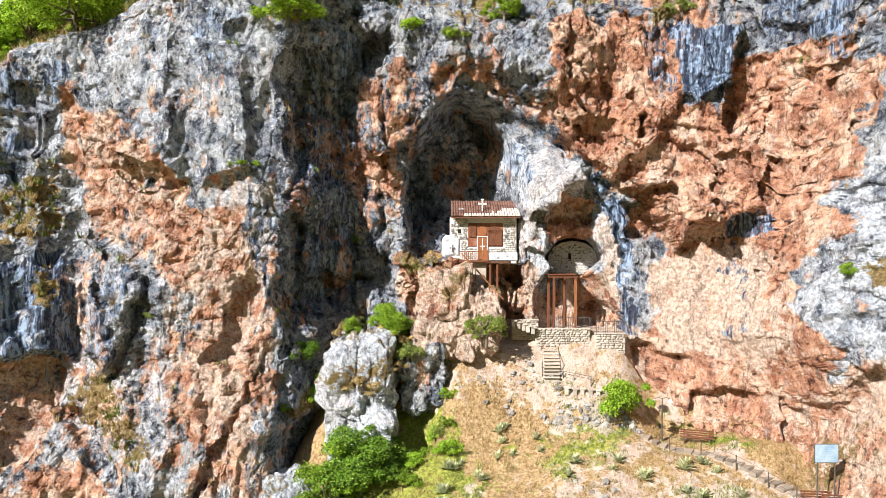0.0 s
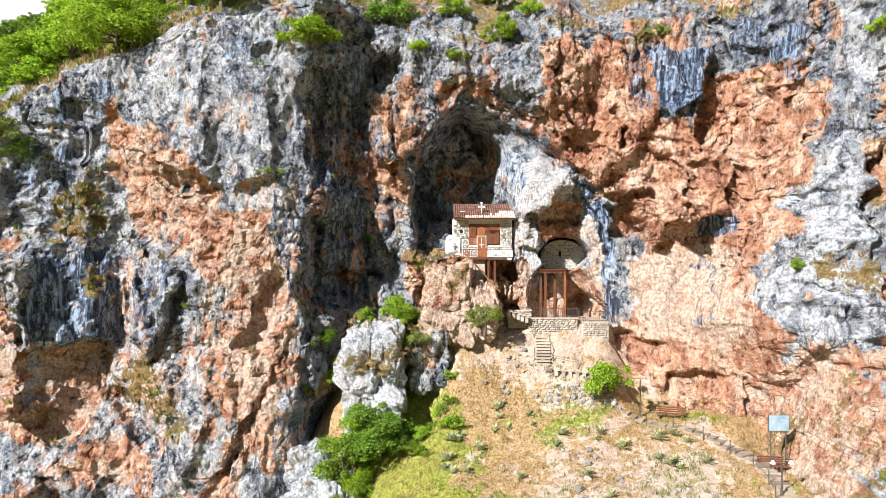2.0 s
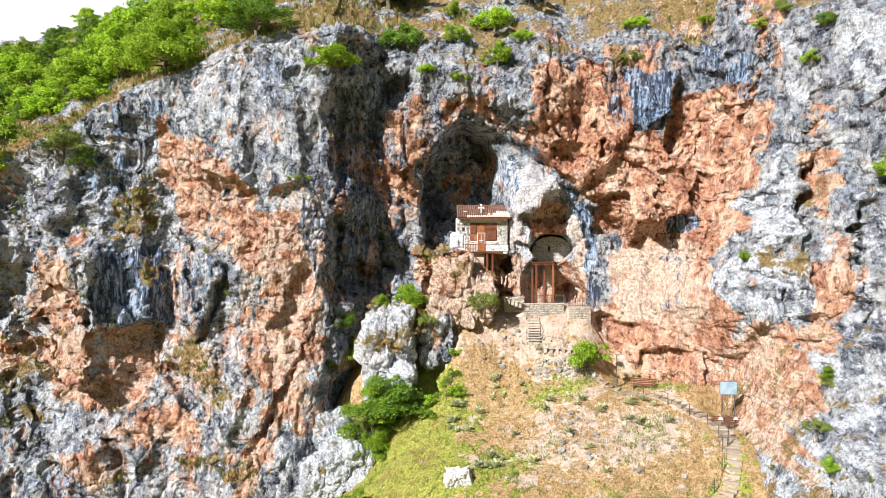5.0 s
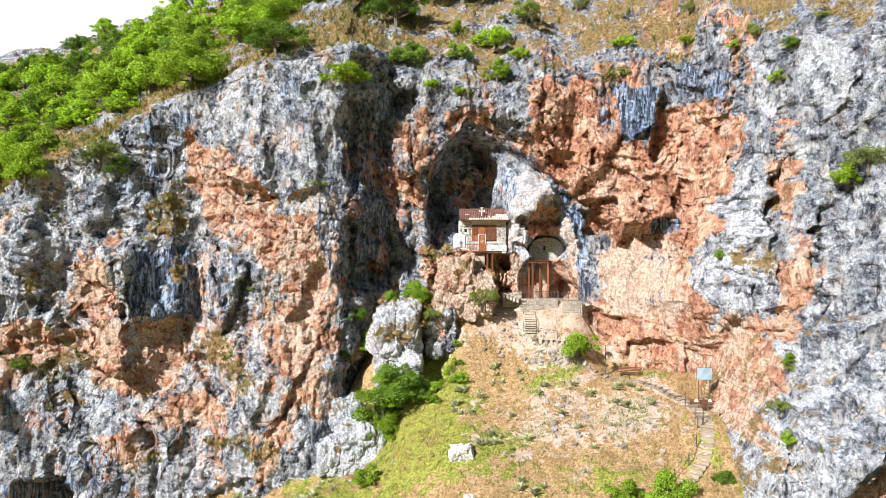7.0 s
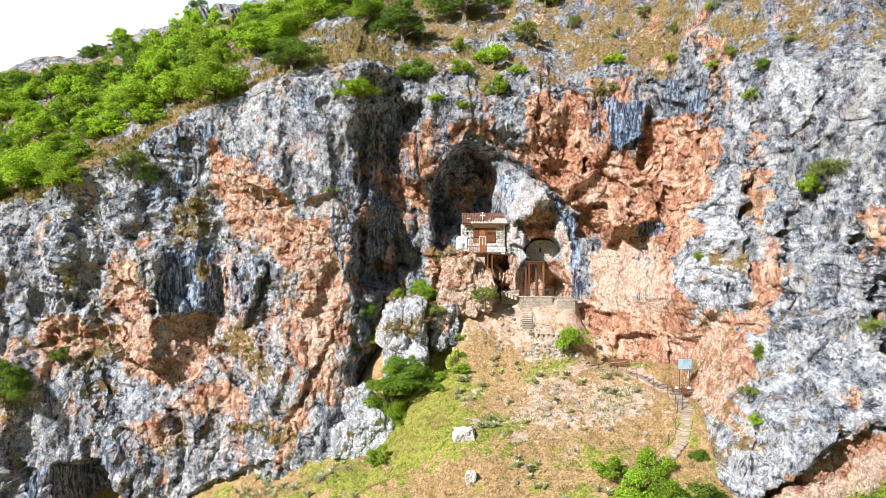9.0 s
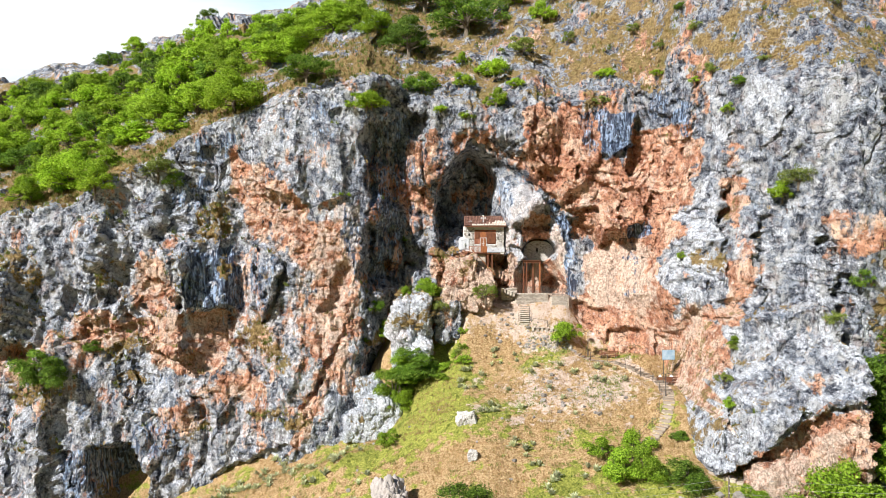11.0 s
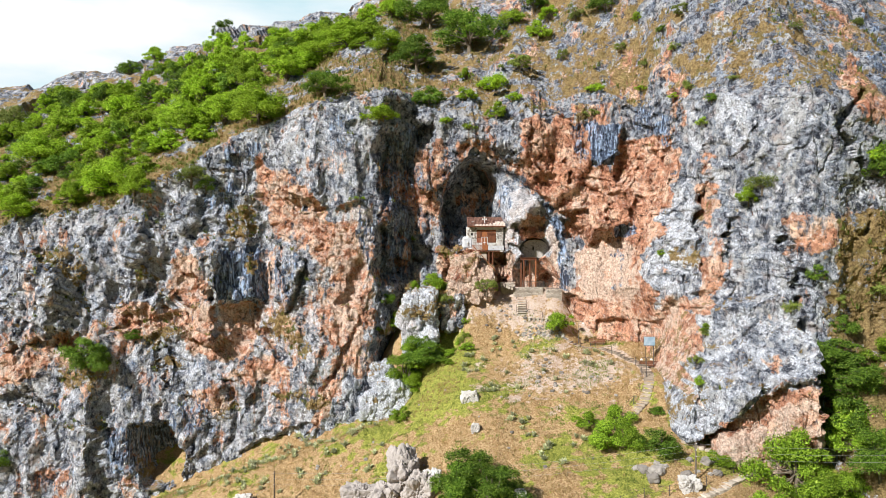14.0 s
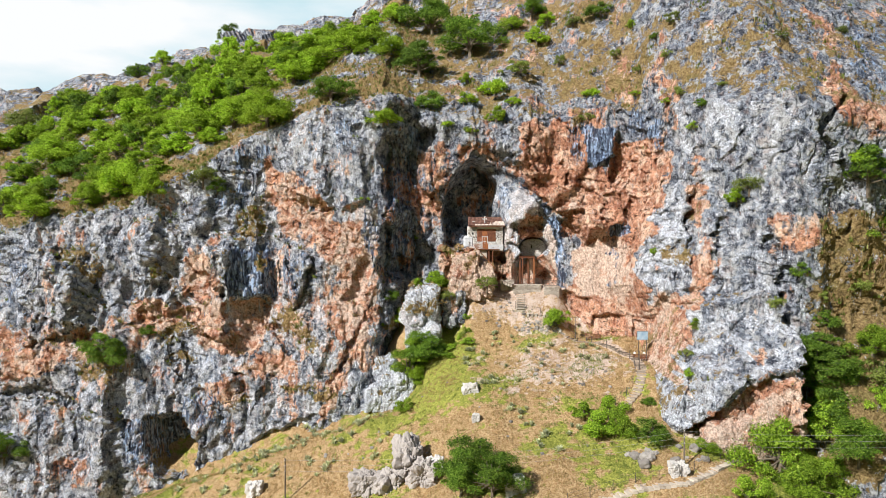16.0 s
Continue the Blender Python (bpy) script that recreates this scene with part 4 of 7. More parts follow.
stain_shade = stain_shade + 0.08 * (smooth(-X, 24, 30) + smooth(X, 24, 27)) * (1 - above)
ochre = ochre + 0.13 * above * smooth(X, -6, 4)
pale = pale + 0.10 * smooth(X, 24, 27) * (1 - above)
pale = pale - 0.18 * above * smooth(X, -8, 4)
stain_shade = stain_shade + 0.26 * above * smooth(X, -8, 4)
stain_shade = np.maximum(stain_shade, above * (0.12 + 0.25 * smooth(bare_rock, 0.2, 0.6)))
ZX, ZZ = X + 0.9 * fbm(X / 1.8, Z / 2.6, X * 0, 4, 301, 0.6), Z + 0.9 * fbm(X / 1.8, Z / 2.6, X * 0 + 5, 4, 307, 0.6)


def zone(field, poly, amount, soft):
    """Raises a field to an amount within a polygon of the face."""
    xs, zs = [p[0] for p in poly], [p[1] for p in poly]
    hit = (X > min(xs) - 2) & (X < max(xs) + 2) & (Z > min(zs) - 2) & (Z < max(zs) + 2)
    field[hit] = np.maximum(field[hit], amount * smooth(inside(ZX[hit], ZZ[hit], poly), -soft, soft))


# -- zones
zone(ochre, [(-27.6, 15.8), (-23.9, 15.2), (-19.4, 10.9), (-17.7, 8.0), (-13.7, 8.6), (-13.4, 2.8), (-17.6, 1.1), (-19.3, 2.2), (-22.4, 4.5), (-26.8, 6.9), (-27.5, 11.1)], .72, .6)
zone(ochre, [(-28.8, 17.0), (-27.3, 17.1), (-26.9, 11.1), (-28.1, 11.1)], .8, .3)
zone(ochre, [(-17.6, 2.2), (-13.4, 4.5), (-12.4, -2.4), (-13.4, -7.4), (-15.4, -12.2), (-17.5, -17.1), (-19.6, -19.7), (-20.8, -19.7), (-18.1, -13.2), (-16.6, -9.0), (-18.4, -6.8), (-19.2, -4.0)], .72, .5)
zone(ochre, [(-38.3, 4.0), (-35.2, 4.0), (-33.7, -1.2), (-35.0, -2.4), (-37.9, -0.0)], .85, .3)
zone(ochre, [(-39.4, 2.9), (-37.9, 2.8), (-38.0, -2.3), (-39.2, -2.3)], .8, .3)
zone(ochre, [(-37.7, -3.5), (-33.4, -2.4), (-32.3, -7.4), (-27.9, -8.1), (-28.7, -10.2), (-33.1, -10.1), (-35.9, -9.0), (-38.0, -6.3)], .95, .5)
zone(ochre, [(-32.8, -3.0), (-27.7, -2.5), (-27.9, -8.1), (-31.2, -8.0)], .75, .4)
zone(ochre, [(-35.6, -13.3), (-32.0, -10.1), (-21.6, -11.1), (-18.6, -14.3), (-20.2, -18.6), (-28.4, -20.1), (-33.8, -19.9), (-36.6, -17.1)], .4, 1.0)
zone(ochre, [(-46.3, -2.9), (-42.9, -2.3), (-37.7, -4.6), (-40.1, -6.8), (-45.5, -7.8)], .75, .5)
zone(ochre, [(8.2, 21.9), (14.1, 22.3), (16.7, 21.1), (17.2, 16.2), (20.1, 14.9), (21.2, 20.1), (23.0, 18.8), (25.8, 19.2), (26.1, 14.9), (25.2, 10.3), (22.1, 2.4), (21.5, 0.3), (24.0, -4.2), (24.2, -7.3), (21.6, -7.5), (14.7, -5.7), (12.5, -2.8), (15.3, -0.9), (15.3, 3.8), (16.9, 5.0), (12.3, 9.8), (8.8, 13.5), (7.6, 17.1)], 1.2, .5)
zone(ochre, [(-6.4, 19.4), (-0.2, 19.0), (3.5, 18.6), (7.6, 16.5), (9.4, 13.4), (5.9, 15.4), (2.3, 17.0), (-0.2, 15.7), (-5.2, 12.5)], .5, .5)
zone(ochre, [(-4.0, 4.4), (5.9, 4.4), (8.0, 1.9), (12.4, 4.4), (15.3, -1.5), (12.5, -2.8), (4.7, -3.0), (-2.7, -1.8)], .75, .5)
zone(ochre, [(-7.1, 10.7), (-2.8, 11.5), (-2.2, 7.0), (-6.5, 4.4)], .35, .5)
zone(ochre, [(-1.5, 13.7), (3.5, 14.9), (5.9, 11.1), (5.9, 8.1), (-1.5, 8.4)], .3, .4)
zone(ochre, [(27.2, 8.1), (28.1, 11.9), (28.8, 12.8), (28.6, 9.9), (27.5, 7.1)], .95, .25)
zone(ochre, [(28.1, 15.9), (28.8, 15.7), (28.7, 12.8), (27.9, 13.0)], .65, .3)
zone(ochre, [(27.0, 3.7), (28.4, 3.8), (26.7, -2.4), (26.2, -0.9)], .8, .3)
zone(ochre, [(24.1, -0.8), (25.2, -0.6), (25.2, -3.0), (24.2, -3.6)], .6, .4)
zone(ochre, [(25.6, 27.2), (27.1, 26.3), (26.4, 19.5), (25.5, 19.3)], .75, .4)
zone(ochre, [(20.2, 30.2), (23.4, 29.2), (22.9, 24.7), (20.5, 25.1)], .65, .5)
zone(ochre, [(44.3, 36.5), (49.5, 33.7), (39.8, 22.7), (42.1, 18.1), (47.8, 16.5), (51.3, 21.1), (45.3, 21.9), (44.8, 28.7)], .7, .8)
zone(ochre, [(-38.8, 2.0), (-33.4, 1.9), (-33.3, -3.6), (-37.9, -3.5)], .6, .4)
zone(ochre, [(-64.5, -8.2), (-53.9, -8.1), (-55.8, -12.6), (-63.8, -14.2)], .7, .5)
zone(ochre, [(33.6, 8.4), (39.5, 8.4), (38.7, 4.6), (34.7, 3.9)], .6, .4)
zone(pale, [(15.3, 5.0), (21.7, 5.6), (21.3, 0.2), (21.2, -4.5), (16.8, -2.6), (15.3, -0.3)], .42, .8)
zone(pale, [(21.6, 1.3), (25.2, 10.3), (27.0, 14.2), (26.9, 6.6), (24.7, -3.4), (23.2, -3.3)], .62, .5)
zone(pale, [(28.8, 22.8), (31.2, 20.9), (31.9, 18.5), (30.1, 15.1), (28.9, 17.0)], .6, .4)
zone(pale, [(24.5, -5.3), (26.4, -3.3), (31.6, -1.9), (28.5, -10.0), (23.0, -13.8), (23.1, -12.5)], .55, .6)
zone(pale, [(4.7, 0.7), (15.3, -0.3), (15.3, -5.1), (2.9, -5.5)], .65, .6)
zone(pale, [(-22.1, 21.7), (-14.4, 22.9), (-11.7, 19.0), (-12.0, 12.8), (-17.7, 9.8), (-20.7, 15.7)], .38, .6)
zone(pale, [(27.7, 7.1), (29.7, 9.8), (31.0, 5.6), (28.8, -0.7), (27.4, 0.1)], .4, .5)
zone(pale, [(12.5, 9.7), (15.6, 10.6), (16.5, 9.9), (14.2, 9.0)], .8, .3)
zone(pale, [(-45.5, 7.5), (-43.3, 9.8), (-38.7, 6.9), (-40.2, 2.9), (-44.7, 2.3)], .45, .5)
zone(pale, [(25.3, -3.6), (35.2, -3.0), (35.7, -8.6), (23.1, -14.1), (22.9, -14.2)], .5, .5)
zone(stain_shade, [(19.6, 7.6), (21.8, 7.9), (21.7, 5.9), (19.7, 5.9)], .95, .25)
zone(stain_shade, [(20.0, 5.9), (21.0, 5.9), (20.4, -1.1), (19.7, -1.2)], .5, .3)
zone(stain_shade, [(16.7, 21.7), (21.5, 21.2), (20.8, 17.0), (17.9, 15.3), (16.8, 16.6)], .85, .4)
zone(stain_shade, [(14.7, 21.7), (16.4, 21.7), (16.3, 16.2), (14.9, 16.3)], .6, .3)
zone(stain_shade, [(24.4, 22.6), (25.4, 21.0), (25.6, 17.2), (24.8, 18.1)], .75, .3)
zone(stain_shade, [(-11.4, 21.1), (-6.4, 22.6), (-5.1, 19.3), (-6.5, 4.4), (-10.0, -1.6), (-11.7, 2.1)], .5, .6)
zone(stain_shade, [(-32.4, 4.6), (-27.1, 5.1), (-26.9, -2.5), (-31.7, -3.0)], .75, .4)
zone(stain_shade, [(-35.5, 13.4), (-30.4, 13.4), (-31.4, 9.9), (-35.4, 9.8)], .6, .4)
zone(stain_shade, [(-32.8, 18.2), (-27.1, 19.5), (-27.6, 16.4), (-32.2, 15.2)], .55, .4)
zone(stain_shade, [(-14.6, 9.8), (-12.0, 8.0), (-12.1, 1.0), (-14.2, 4.5)], .55, .4)
zone(stain_shade, [(-19.0, 22.8), (-14.4, 22.9), (-15.5, 16.9), (-17.8, 16.8)], .45, .5)
zone(stain_shade, [(-37.7, -14.9), (-33.4, -15.0), (-32.7, -20.0), (-41.3, -19.7)], .55, .5)
zone(stain_shade, [(-45.1, -9.9), (-43.5, -9.9), (-43.6, -15.4), (-44.7, -15.3)], .5, .5)
zone(stain_shade, [(21.9, 24.3), (24.2, 23.4), (24.5, 18.8), (22.2, 21.2)], .55, .4)
zone(stain_shade, [(-26.8, 4.0), (-21.7, 4.3), (-22.3, -0.7), (-23.5, -3.6), (-26.4, -0.2)], .5, .4)
zone(stain_shade, [(48.0, 33.3), (75.2, 41.7), (55.2, 24.3), (45.3, 21.9)], .5, .6)
zone(stain_shade, [(-65.7, 5.1), (-60.7, 5.1), (-60.2, -5.1), (-65.1, -5.1)], .45, .5)
zone(dry, [(-27.6, -4.8), (-23.4, -4.1), (-20.7, -6.8), (-21.7, -9.5), (-26.9, -7.0)], .55, .5)
zone(dry, [(-42.4, -6.8), (-38.1, -5.2), (-37.4, -6.8), (-40.9, -8.9)], .5, .4)
zone(dry, [(-32.6, 9.9), (-28.1, 11.1), (-27.4, 6.9), (-29.6, 5.1), (-31.4, 6.9)], .5, .4)
zone(dry, [(-4.0, 5.0), (-0.2, 5.0), (2.9, 2.6), (-0.2, 2.1), (-3.3, 3.2)], .55, .4)
zone(dry, [(23.9, 4.6), (27.5, 5.2), (27.6, 1.9), (24.7, 2.6)], .5, .5)
zone(dry, [(14.9, 25.0), (17.1, 24.8), (17.0, 21.6), (15.3, 21.7)], .5, .5)
zone(dry, [(29.7, 9.8), (31.2, 9.7), (31.1, 7.4), (29.9, 7.9)], .45, .5)
zone(dry, [(-57.4, 5.1), (-50.0, 5.1), (-50.6, -0.4), (-54.8, 1.2)], .5, .5)
zone(dry, [(-53.7, -9.6), (-47.4, -8.8), (-46.2, -12.5), (-52.5, -14.1)], .5, .5)
zone(dry, [(36.9, 2.1), (48.0, 1.8), (50.1, -3.8), (38.8, -3.1)], .5, .5)
zone(ochre, [(-64.0, -11.2), (-37.9, -11.0), (-20.1, -15.5), (-37.5, -25.3), (-47.3, -27.5), (-63.1, -29.3)], .28, .8)
zone(stain_shade, [(-64.0, -11.2), (-37.9, -11.0), (-26.5, -18.8), (-37.5, -25.3), (-47.3, -27.5), (-63.1, -29.3)], .2, .8)
# painted shade over the hollow at the foot
zone(stain_shade, [(-46.4, -18.5), (-36.6, -17.8), (-36.4, -25.7), (-46.2, -24.5)], .6, .4)
zone(dry, [(38.5, 8.0), (52.0, 9.0), (51.0, -1.1), (41.8, -19.2), (36.8, -21.2), (37.9, -3.0)], .72, .8)
zone(pale, [(38.5, 8.0), (52.0, 9.0), (51.0, -1.1), (41.8, -19.2), (36.8, -21.2), (37.9, -3.0)], .45, .8)
zone(ochre, [(42.3, 2.6), (50.9, 4.4), (51.0, -1.1), (44.2, -0.8)], .6, .5)
zone(pale, [(-17.7, 8.0), (-12.0, 11.0), (-12.1, 2.1), (-12.4, -2.4), (-13.9, -7.9), (-16.0, -10.0), (-17.4, -5.7), (-18.7, -0.1)], .55, .5)
zone(pale, [(-25.1, 11.0), (-18.8, 10.4), (-18.2, 4.5), (-23.7, 5.7)], .45, .6)
zone(ochre, [(21.7, -4.4), (25.4, -2.5), (26.1, -4.2), (24.4, -7.0), (23.4, -10.8), (21.9, -9.3)], 1.1, .4)
zone(pale, [(21.9, -4.3), (25.2, -3.0), (24.4, -7.0), (23.6, -9.3)], .55, .4)
zone(pale, [(-22.1, 21.7), (-14.4, 22.9), (-11.4, 19.0), (-11.4, 11.0), (-17.7, 9.8), (-20.7, 15.7)], .38, .6)
zone(pale, [(15.3, 4.4), (19.5, 5.6), (21.9, 5.1), (21.5, -2.0), (17.9, -2.5), (15.3, -0.9)], .85, .5)
zone(pale, [(4.8, 4.4), (12.4, 5.0), (15.3, -1.5), (5.9, -2.9)], .5, .5)
zone(ochre, [(-11.1, 15.3), (-10.0, 15.5), (-9.8, 5.7), (-10.1, -0.5), (-11.0, -0.3)], .45, .4)
zone(pale, [(4.8, 13.8), (6.4, 13.7), (6.6, 12.1), (5.9, 8.9), (5.7, 9.2), (5.0, 11.7)], .95, .3)
zone(stain_shade, [(4.8, 13.8), (6.4, 13.7), (6.6, 12.1), (5.9, 8.9), (5.7, 9.2), (5.0, 11.7)], .55, .3)
zone(stain_shade, [(6.7, 15.2), (9.2, 14.0), (9.5, 12.9), (6.7, 12.7)], .5, .3)
zone(pale, [(6.6, 12.4), (9.1, 12.8), (11.0, 10.5), (11.3, 9.3), (9.1, 9.3), (8.1, 7.8), (8.2, 5.6), (5.9, 6.1), (5.9, 8.9)], 1.1, .3)
zone(ochre, [(6.6, 12.4), (9.1, 12.8), (11.0, 10.5), (11.3, 9.3), (9.1, 9.3), (8.1, 7.8), (8.2, 5.6), (5.9, 6.1), (5.9, 8.9)], .45, .3)
zone(ochre, [(8.1, 8.8), (9.3, 9.4), (11.4, 8.5), (11.7, 5.6), (11.2, 5.1), (8.2, 5.6)], .95, .3)
zone(pale, [(11.6, 7.6), (12.8, 7.6), (13.4, -0.1), (11.9, 2.4)], 1.0, .25)
zone(ochre, [(11.6, 7.6), (12.8, 7.6), (13.4, -0.1), (11.9, 2.4)], .6, .25)
zone(stain_shade, [(10.8, 10.7), (11.7, 10.3), (13.2, 8.0), (12.7, 6.8)], 1.0, .2)
zone(stain_shade, [(12.8, 7.4), (14.0, 7.1), (14.4, 3.4), (14.6, -1.7), (13.6, -1.8), (13.2, 2.5)], .72, .25)
zone(pale, [(12.9, 6.8), (14.0, 6.8), (14.4, 3.4), (14.6, -1.7), (13.6, -1.8), (13.2, 2.5)], .7, .25)
zone(pale, [(14.8, 3.4), (22.3, 3.8), (21.6, 0.2), (22.2, -2.7), (21.0, -2.9), (19.1, -2.9), (18.3, -1.4), (14.8, -0.8)], .6, .4)
zone(ochre, [(20.1, 1.3), (21.9, 1.6), (23.2, -3.5), (24.2, -5.6), (23.8, -8.3), (22.3, -9.5), (21.2, -7.0)], 1.1, .4)
zone(pale, [(21.1, 0.7), (21.8, 0.9), (23.2, -3.5), (24.2, -5.0), (22.7, -5.1)], .35, .4)
zone(ochre, [(13.5, -2.5), (14.6, -1.9), (17.9, -3.0), (21.7, -4.8), (21.3, -6.6), (17.9, -7.1), (15.3, -5.4)], 1.2, .3)
zone(pale, [(-21.5, 21.7), (-14.4, 22.9), (-11.7, 18.9), (-11.5, 11.0), (-17.7, 9.8), (-20.7, 15.7)], .38, .6)
zone(pale, [(-17.1, 9.2), (-11.7, 10.4), (-11.9, 2.1), (-12.4, -4.7), (-13.9, -7.9), (-16.3, -5.7), (-17.6, 1.1)], .6, .5)
zone(ochre, [(-16.0, 11.0), (-11.7, 11.0), (-11.7, -2.5), (-12.6, -6.9), (-15.1, -6.8), (-16.5, 2.2)], .55, .6)
# shade of the recess flank put into the rock colour
zone(stain_shade, [(-10.7, 20.7), (-7.1, 22.0), (-7.2, 13.3), (-7.8, 4.4), (-10.1, -0.5), (-10.8, 6.9)], .55, .5)
zone(pale, [(-36.6, 5.9), (-20.6, 5.1), (-12.8, 1.9), (-14.2, -8.1), (-20.1, -11.0), (-31.4, -8.1)], .5, .8)
zone(ochre, [(-31.2, 5.1), (-17.5, 5.1), (-13.6, 1.1), (-15.6, -9.5), (-23.4, -11.1), (-30.1, -5.1)], .42, .8)
zone(ochre, [(23.1, -14.7), (25.3, -12.9), (30.1, -9.4), (35.9, -9.1), (36.5, -14.0), (29.0, -16.6)], 1.2, .3)
zone(pale, [(23.9, -13.4), (30.1, -10.1), (35.7, -9.9), (36.3, -13.6), (29.0, -15.6)], .5, .4)
zone(pale, [(27.6, 4.8), (41.2, 4.9), (41.3, -1.7), (26.7, -3.9)], .45, .6)
zone(ochre, [(26.8, 3.1), (29.2, 3.2), (27.7, -1.6), (25.9, -2.5)], .9, .3)
zone(pale, [(16.0, 4.6), (21.7, 4.7), (22.0, -3.2), (17.2, -3.7)], .5, .5)
zone(ochre, [(30.4, -6.1), (32.1, -5.6), (31.5, -7.1), (30.1, -7.3)], .8, .25)
zone(ochre, [(22.5, -5.1), (23.5, -3.1), (23.7, -1.7), (25.7, -0.3), (26.2, -1.1), (25.8, -4.3), (24.4, -7.3), (23.7, -9.6), (23.4, -10.6), (23.4, -9.8), (22.7, -8.3)], 1.1, .35)
zone(pale, [(24.4, -4.6), (25.8, -1.8), (25.7, -4.4), (24.2, -7.6), (23.9, -7.9)], .5, .4)
zone(ochre, [(22.6, -5.0), (23.2, -5.4), (23.9, -6.4), (23.8, -8.0), (23.7, -8.9), (22.3, -10.2), (22.2, -8.8)], 1.3, .2)
zone(pale, [(-42.4, -6.8), (-29.0, -8.0), (-18.2, -10.0), (-11.9, -4.8), (-11.8, -12.7), (-17.0, -17.6), (-28.5, -19.0), (-39.2, -18.7)], .5, .8)
zone(pale, [(-24.0, 21.2), (-12.1, 22.9), (-11.6, 11.0), (-21.9, 11.0)], .38, .6)
zone(stain_shade, [(-44.6, -6.7), (-31.5, -10.1), (-28.5, -19.0), (-42.4, -18.6)], .35, .8)
zone(dry, [(-26.6, -4.9), (-25.6, -3.4), (-23.5, -3.7), (-22.5, -5.2), (-24.0, -6.2), (-26.0, -5.9)], .62, .35)
zone(dry, [(-22.6, -8.8), (-21.9, -7.0), (-20.5, -7.3), (-19.7, -9.2), (-20.7, -10.4), (-22.1, -10.0)], .62, .35)
zone(dry, [(-41.0, -10.3), (-39.8, -9.6), (-37.7, -9.8), (-36.7, -10.6), (-38.4, -11.1), (-40.3, -10.8)], .62, .35)
zone(dry, [(-25.4, -14.9), (-23.6, -14.0), (-20.6, -14.0), (-19.5, -14.8), (-21.8, -15.4), (-24.5, -15.4)], .62, .35)
zone(dry, [(-42.4, -6.8), (-41.6, -6.1), (-39.9, -6.3), (-39.1, -7.1), (-40.3, -7.6), (-41.9, -7.3)], .62, .35)
zone(dry, [(-21.2, -15.7), (-19.8, -15.0), (-17.7, -15.1), (-16.8, -15.9), (-18.5, -16.3), (-20.4, -16.0)], .62, .35)
zone(dry, [(-29.2, 2.2), (-28.7, 3.6), (-27.8, 3.3), (-27.4, 1.8), (-28.1, 0.8), (-28.9, 1.2)], .62, .35)
zone(dry, [(-10.7, -7.0), (-10.1, -6.1), (-9.0, -6.7), (-8.5, -8.4), (-9.6, -9.1), (-10.5, -8.1)], .62, .35)
zone(dry, [(-43.4, 1.2), (-42.6, 2.0), (-41.1, 1.8), (-40.5, 0.9), (-41.7, 0.4), (-43.0, 0.6)], .62, .35)
zone(dry, [(-32.6, -16.3), (-31.3, -15.7), (-29.2, -15.8), (-28.4, -16.6), (-30.0, -17.0), (-31.9, -16.7)], .62, .35)
zone(ochre, [(-39.5, -4.4), (-38.0, -2.8), (-35.3, -3.2), (-34.0, -5.0), (-36.0, -6.1), (-38.5, -5.6)], .75, .5)
zone(ochre, [(-29.5, -11.5), (-27.8, -9.4), (-24.3, -9.8), (-22.7, -12.0), (-25.6, -13.7), (-28.5, -13.0)], .75, .5)
zone(ochre, [(-15.1, -9.8), (-14.3, -6.7), (-12.6, -7.3), (-12.0, -11.1), (-13.1, -13.0), (-14.5, -12.0)], .75, .5)
zone(ochre, [(-36.3, -15.1), (-34.5, -13.5), (-31.3, -13.9), (-30.0, -15.8), (-32.5, -16.8), (-35.3, -16.2)], .75, .5)
zone(pale, [(-45.1, 2.2), (-30.9, 3.7), (-23.0, -1.7), (-25.8, -9.2), (-38.9, -10.4), (-45.6, -4.6)], .55, .8)
zone(ochre, [(-39.6, -4.6), (-26.2, -3.3), (-19.5, -9.0), (-30.1, -12.0)], .42, .8)
zone(pale, [(22.5, -16.0), (23.3, -11.9), (24.7, -6.8), (26.6, -1.7), (35.6, -1.4), (36.0, -8.3), (30.2, -9.2), (25.5, -12.5), (24.5, -13.8)], .55, .5)
zone(pale, [(21.5, -4.5), (28.5, -1.8), (27.3, -7.1), (23.2, -10.6)], .5, .5)
zone(ochre, [(-7.1, 19.2), (-0.2, 19.0), (1.0, 17.4), (-1.4, 14.8), (-3.2, 12.0), (-3.2, 7.0), (-6.4, 5.5), (-7.6, 12.0)], .5, .7)
zone(ochre, CAVE, .3, .6)
zone(pale, CAVE, .2, .6)
# the cave's dimness, partly painted into its rock
zone(stain_shade, CAVE, .3, .6)
zone(pale, [(5.4, 9.3), (8.2, 9.6), (8.0, 4.2), (7.6, 1.0), (5.4, 3.4)], .75, .4)
zone(ochre, [(5.4, 8.6), (6.7, 8.8), (7.3, 5.0), (5.4, 4.0)], .5, .4)
zone(ochre, [(-66.0, -7.0), (-52.0, -6.0), (-42.0, -3.5), (-40.0, -7.5), (-50.0, -12.0), (-66.0, -14.0)], .5, .9)
zone(pale, [(-66.0, -7.0), (-52.0, -6.0), (-42.0, -3.5), (-40.0, -7.5), (-50.0, -12.0), (-66.0, -14.0)], .45, .9)
zone(ochre, [(-11.0, 18.0), (-7.5, 19.0), (-6.0, 6.0), (-9.5, -1.0), (-10.8, 4.0)], .42, .6)
zone(ochre, [(12.6, -2.6), (15.0, -2.4), (19.0, -3.6), (22.0, -5.0), (22.4, -9.5), (12.6, -9.5)], 1.3, .4)
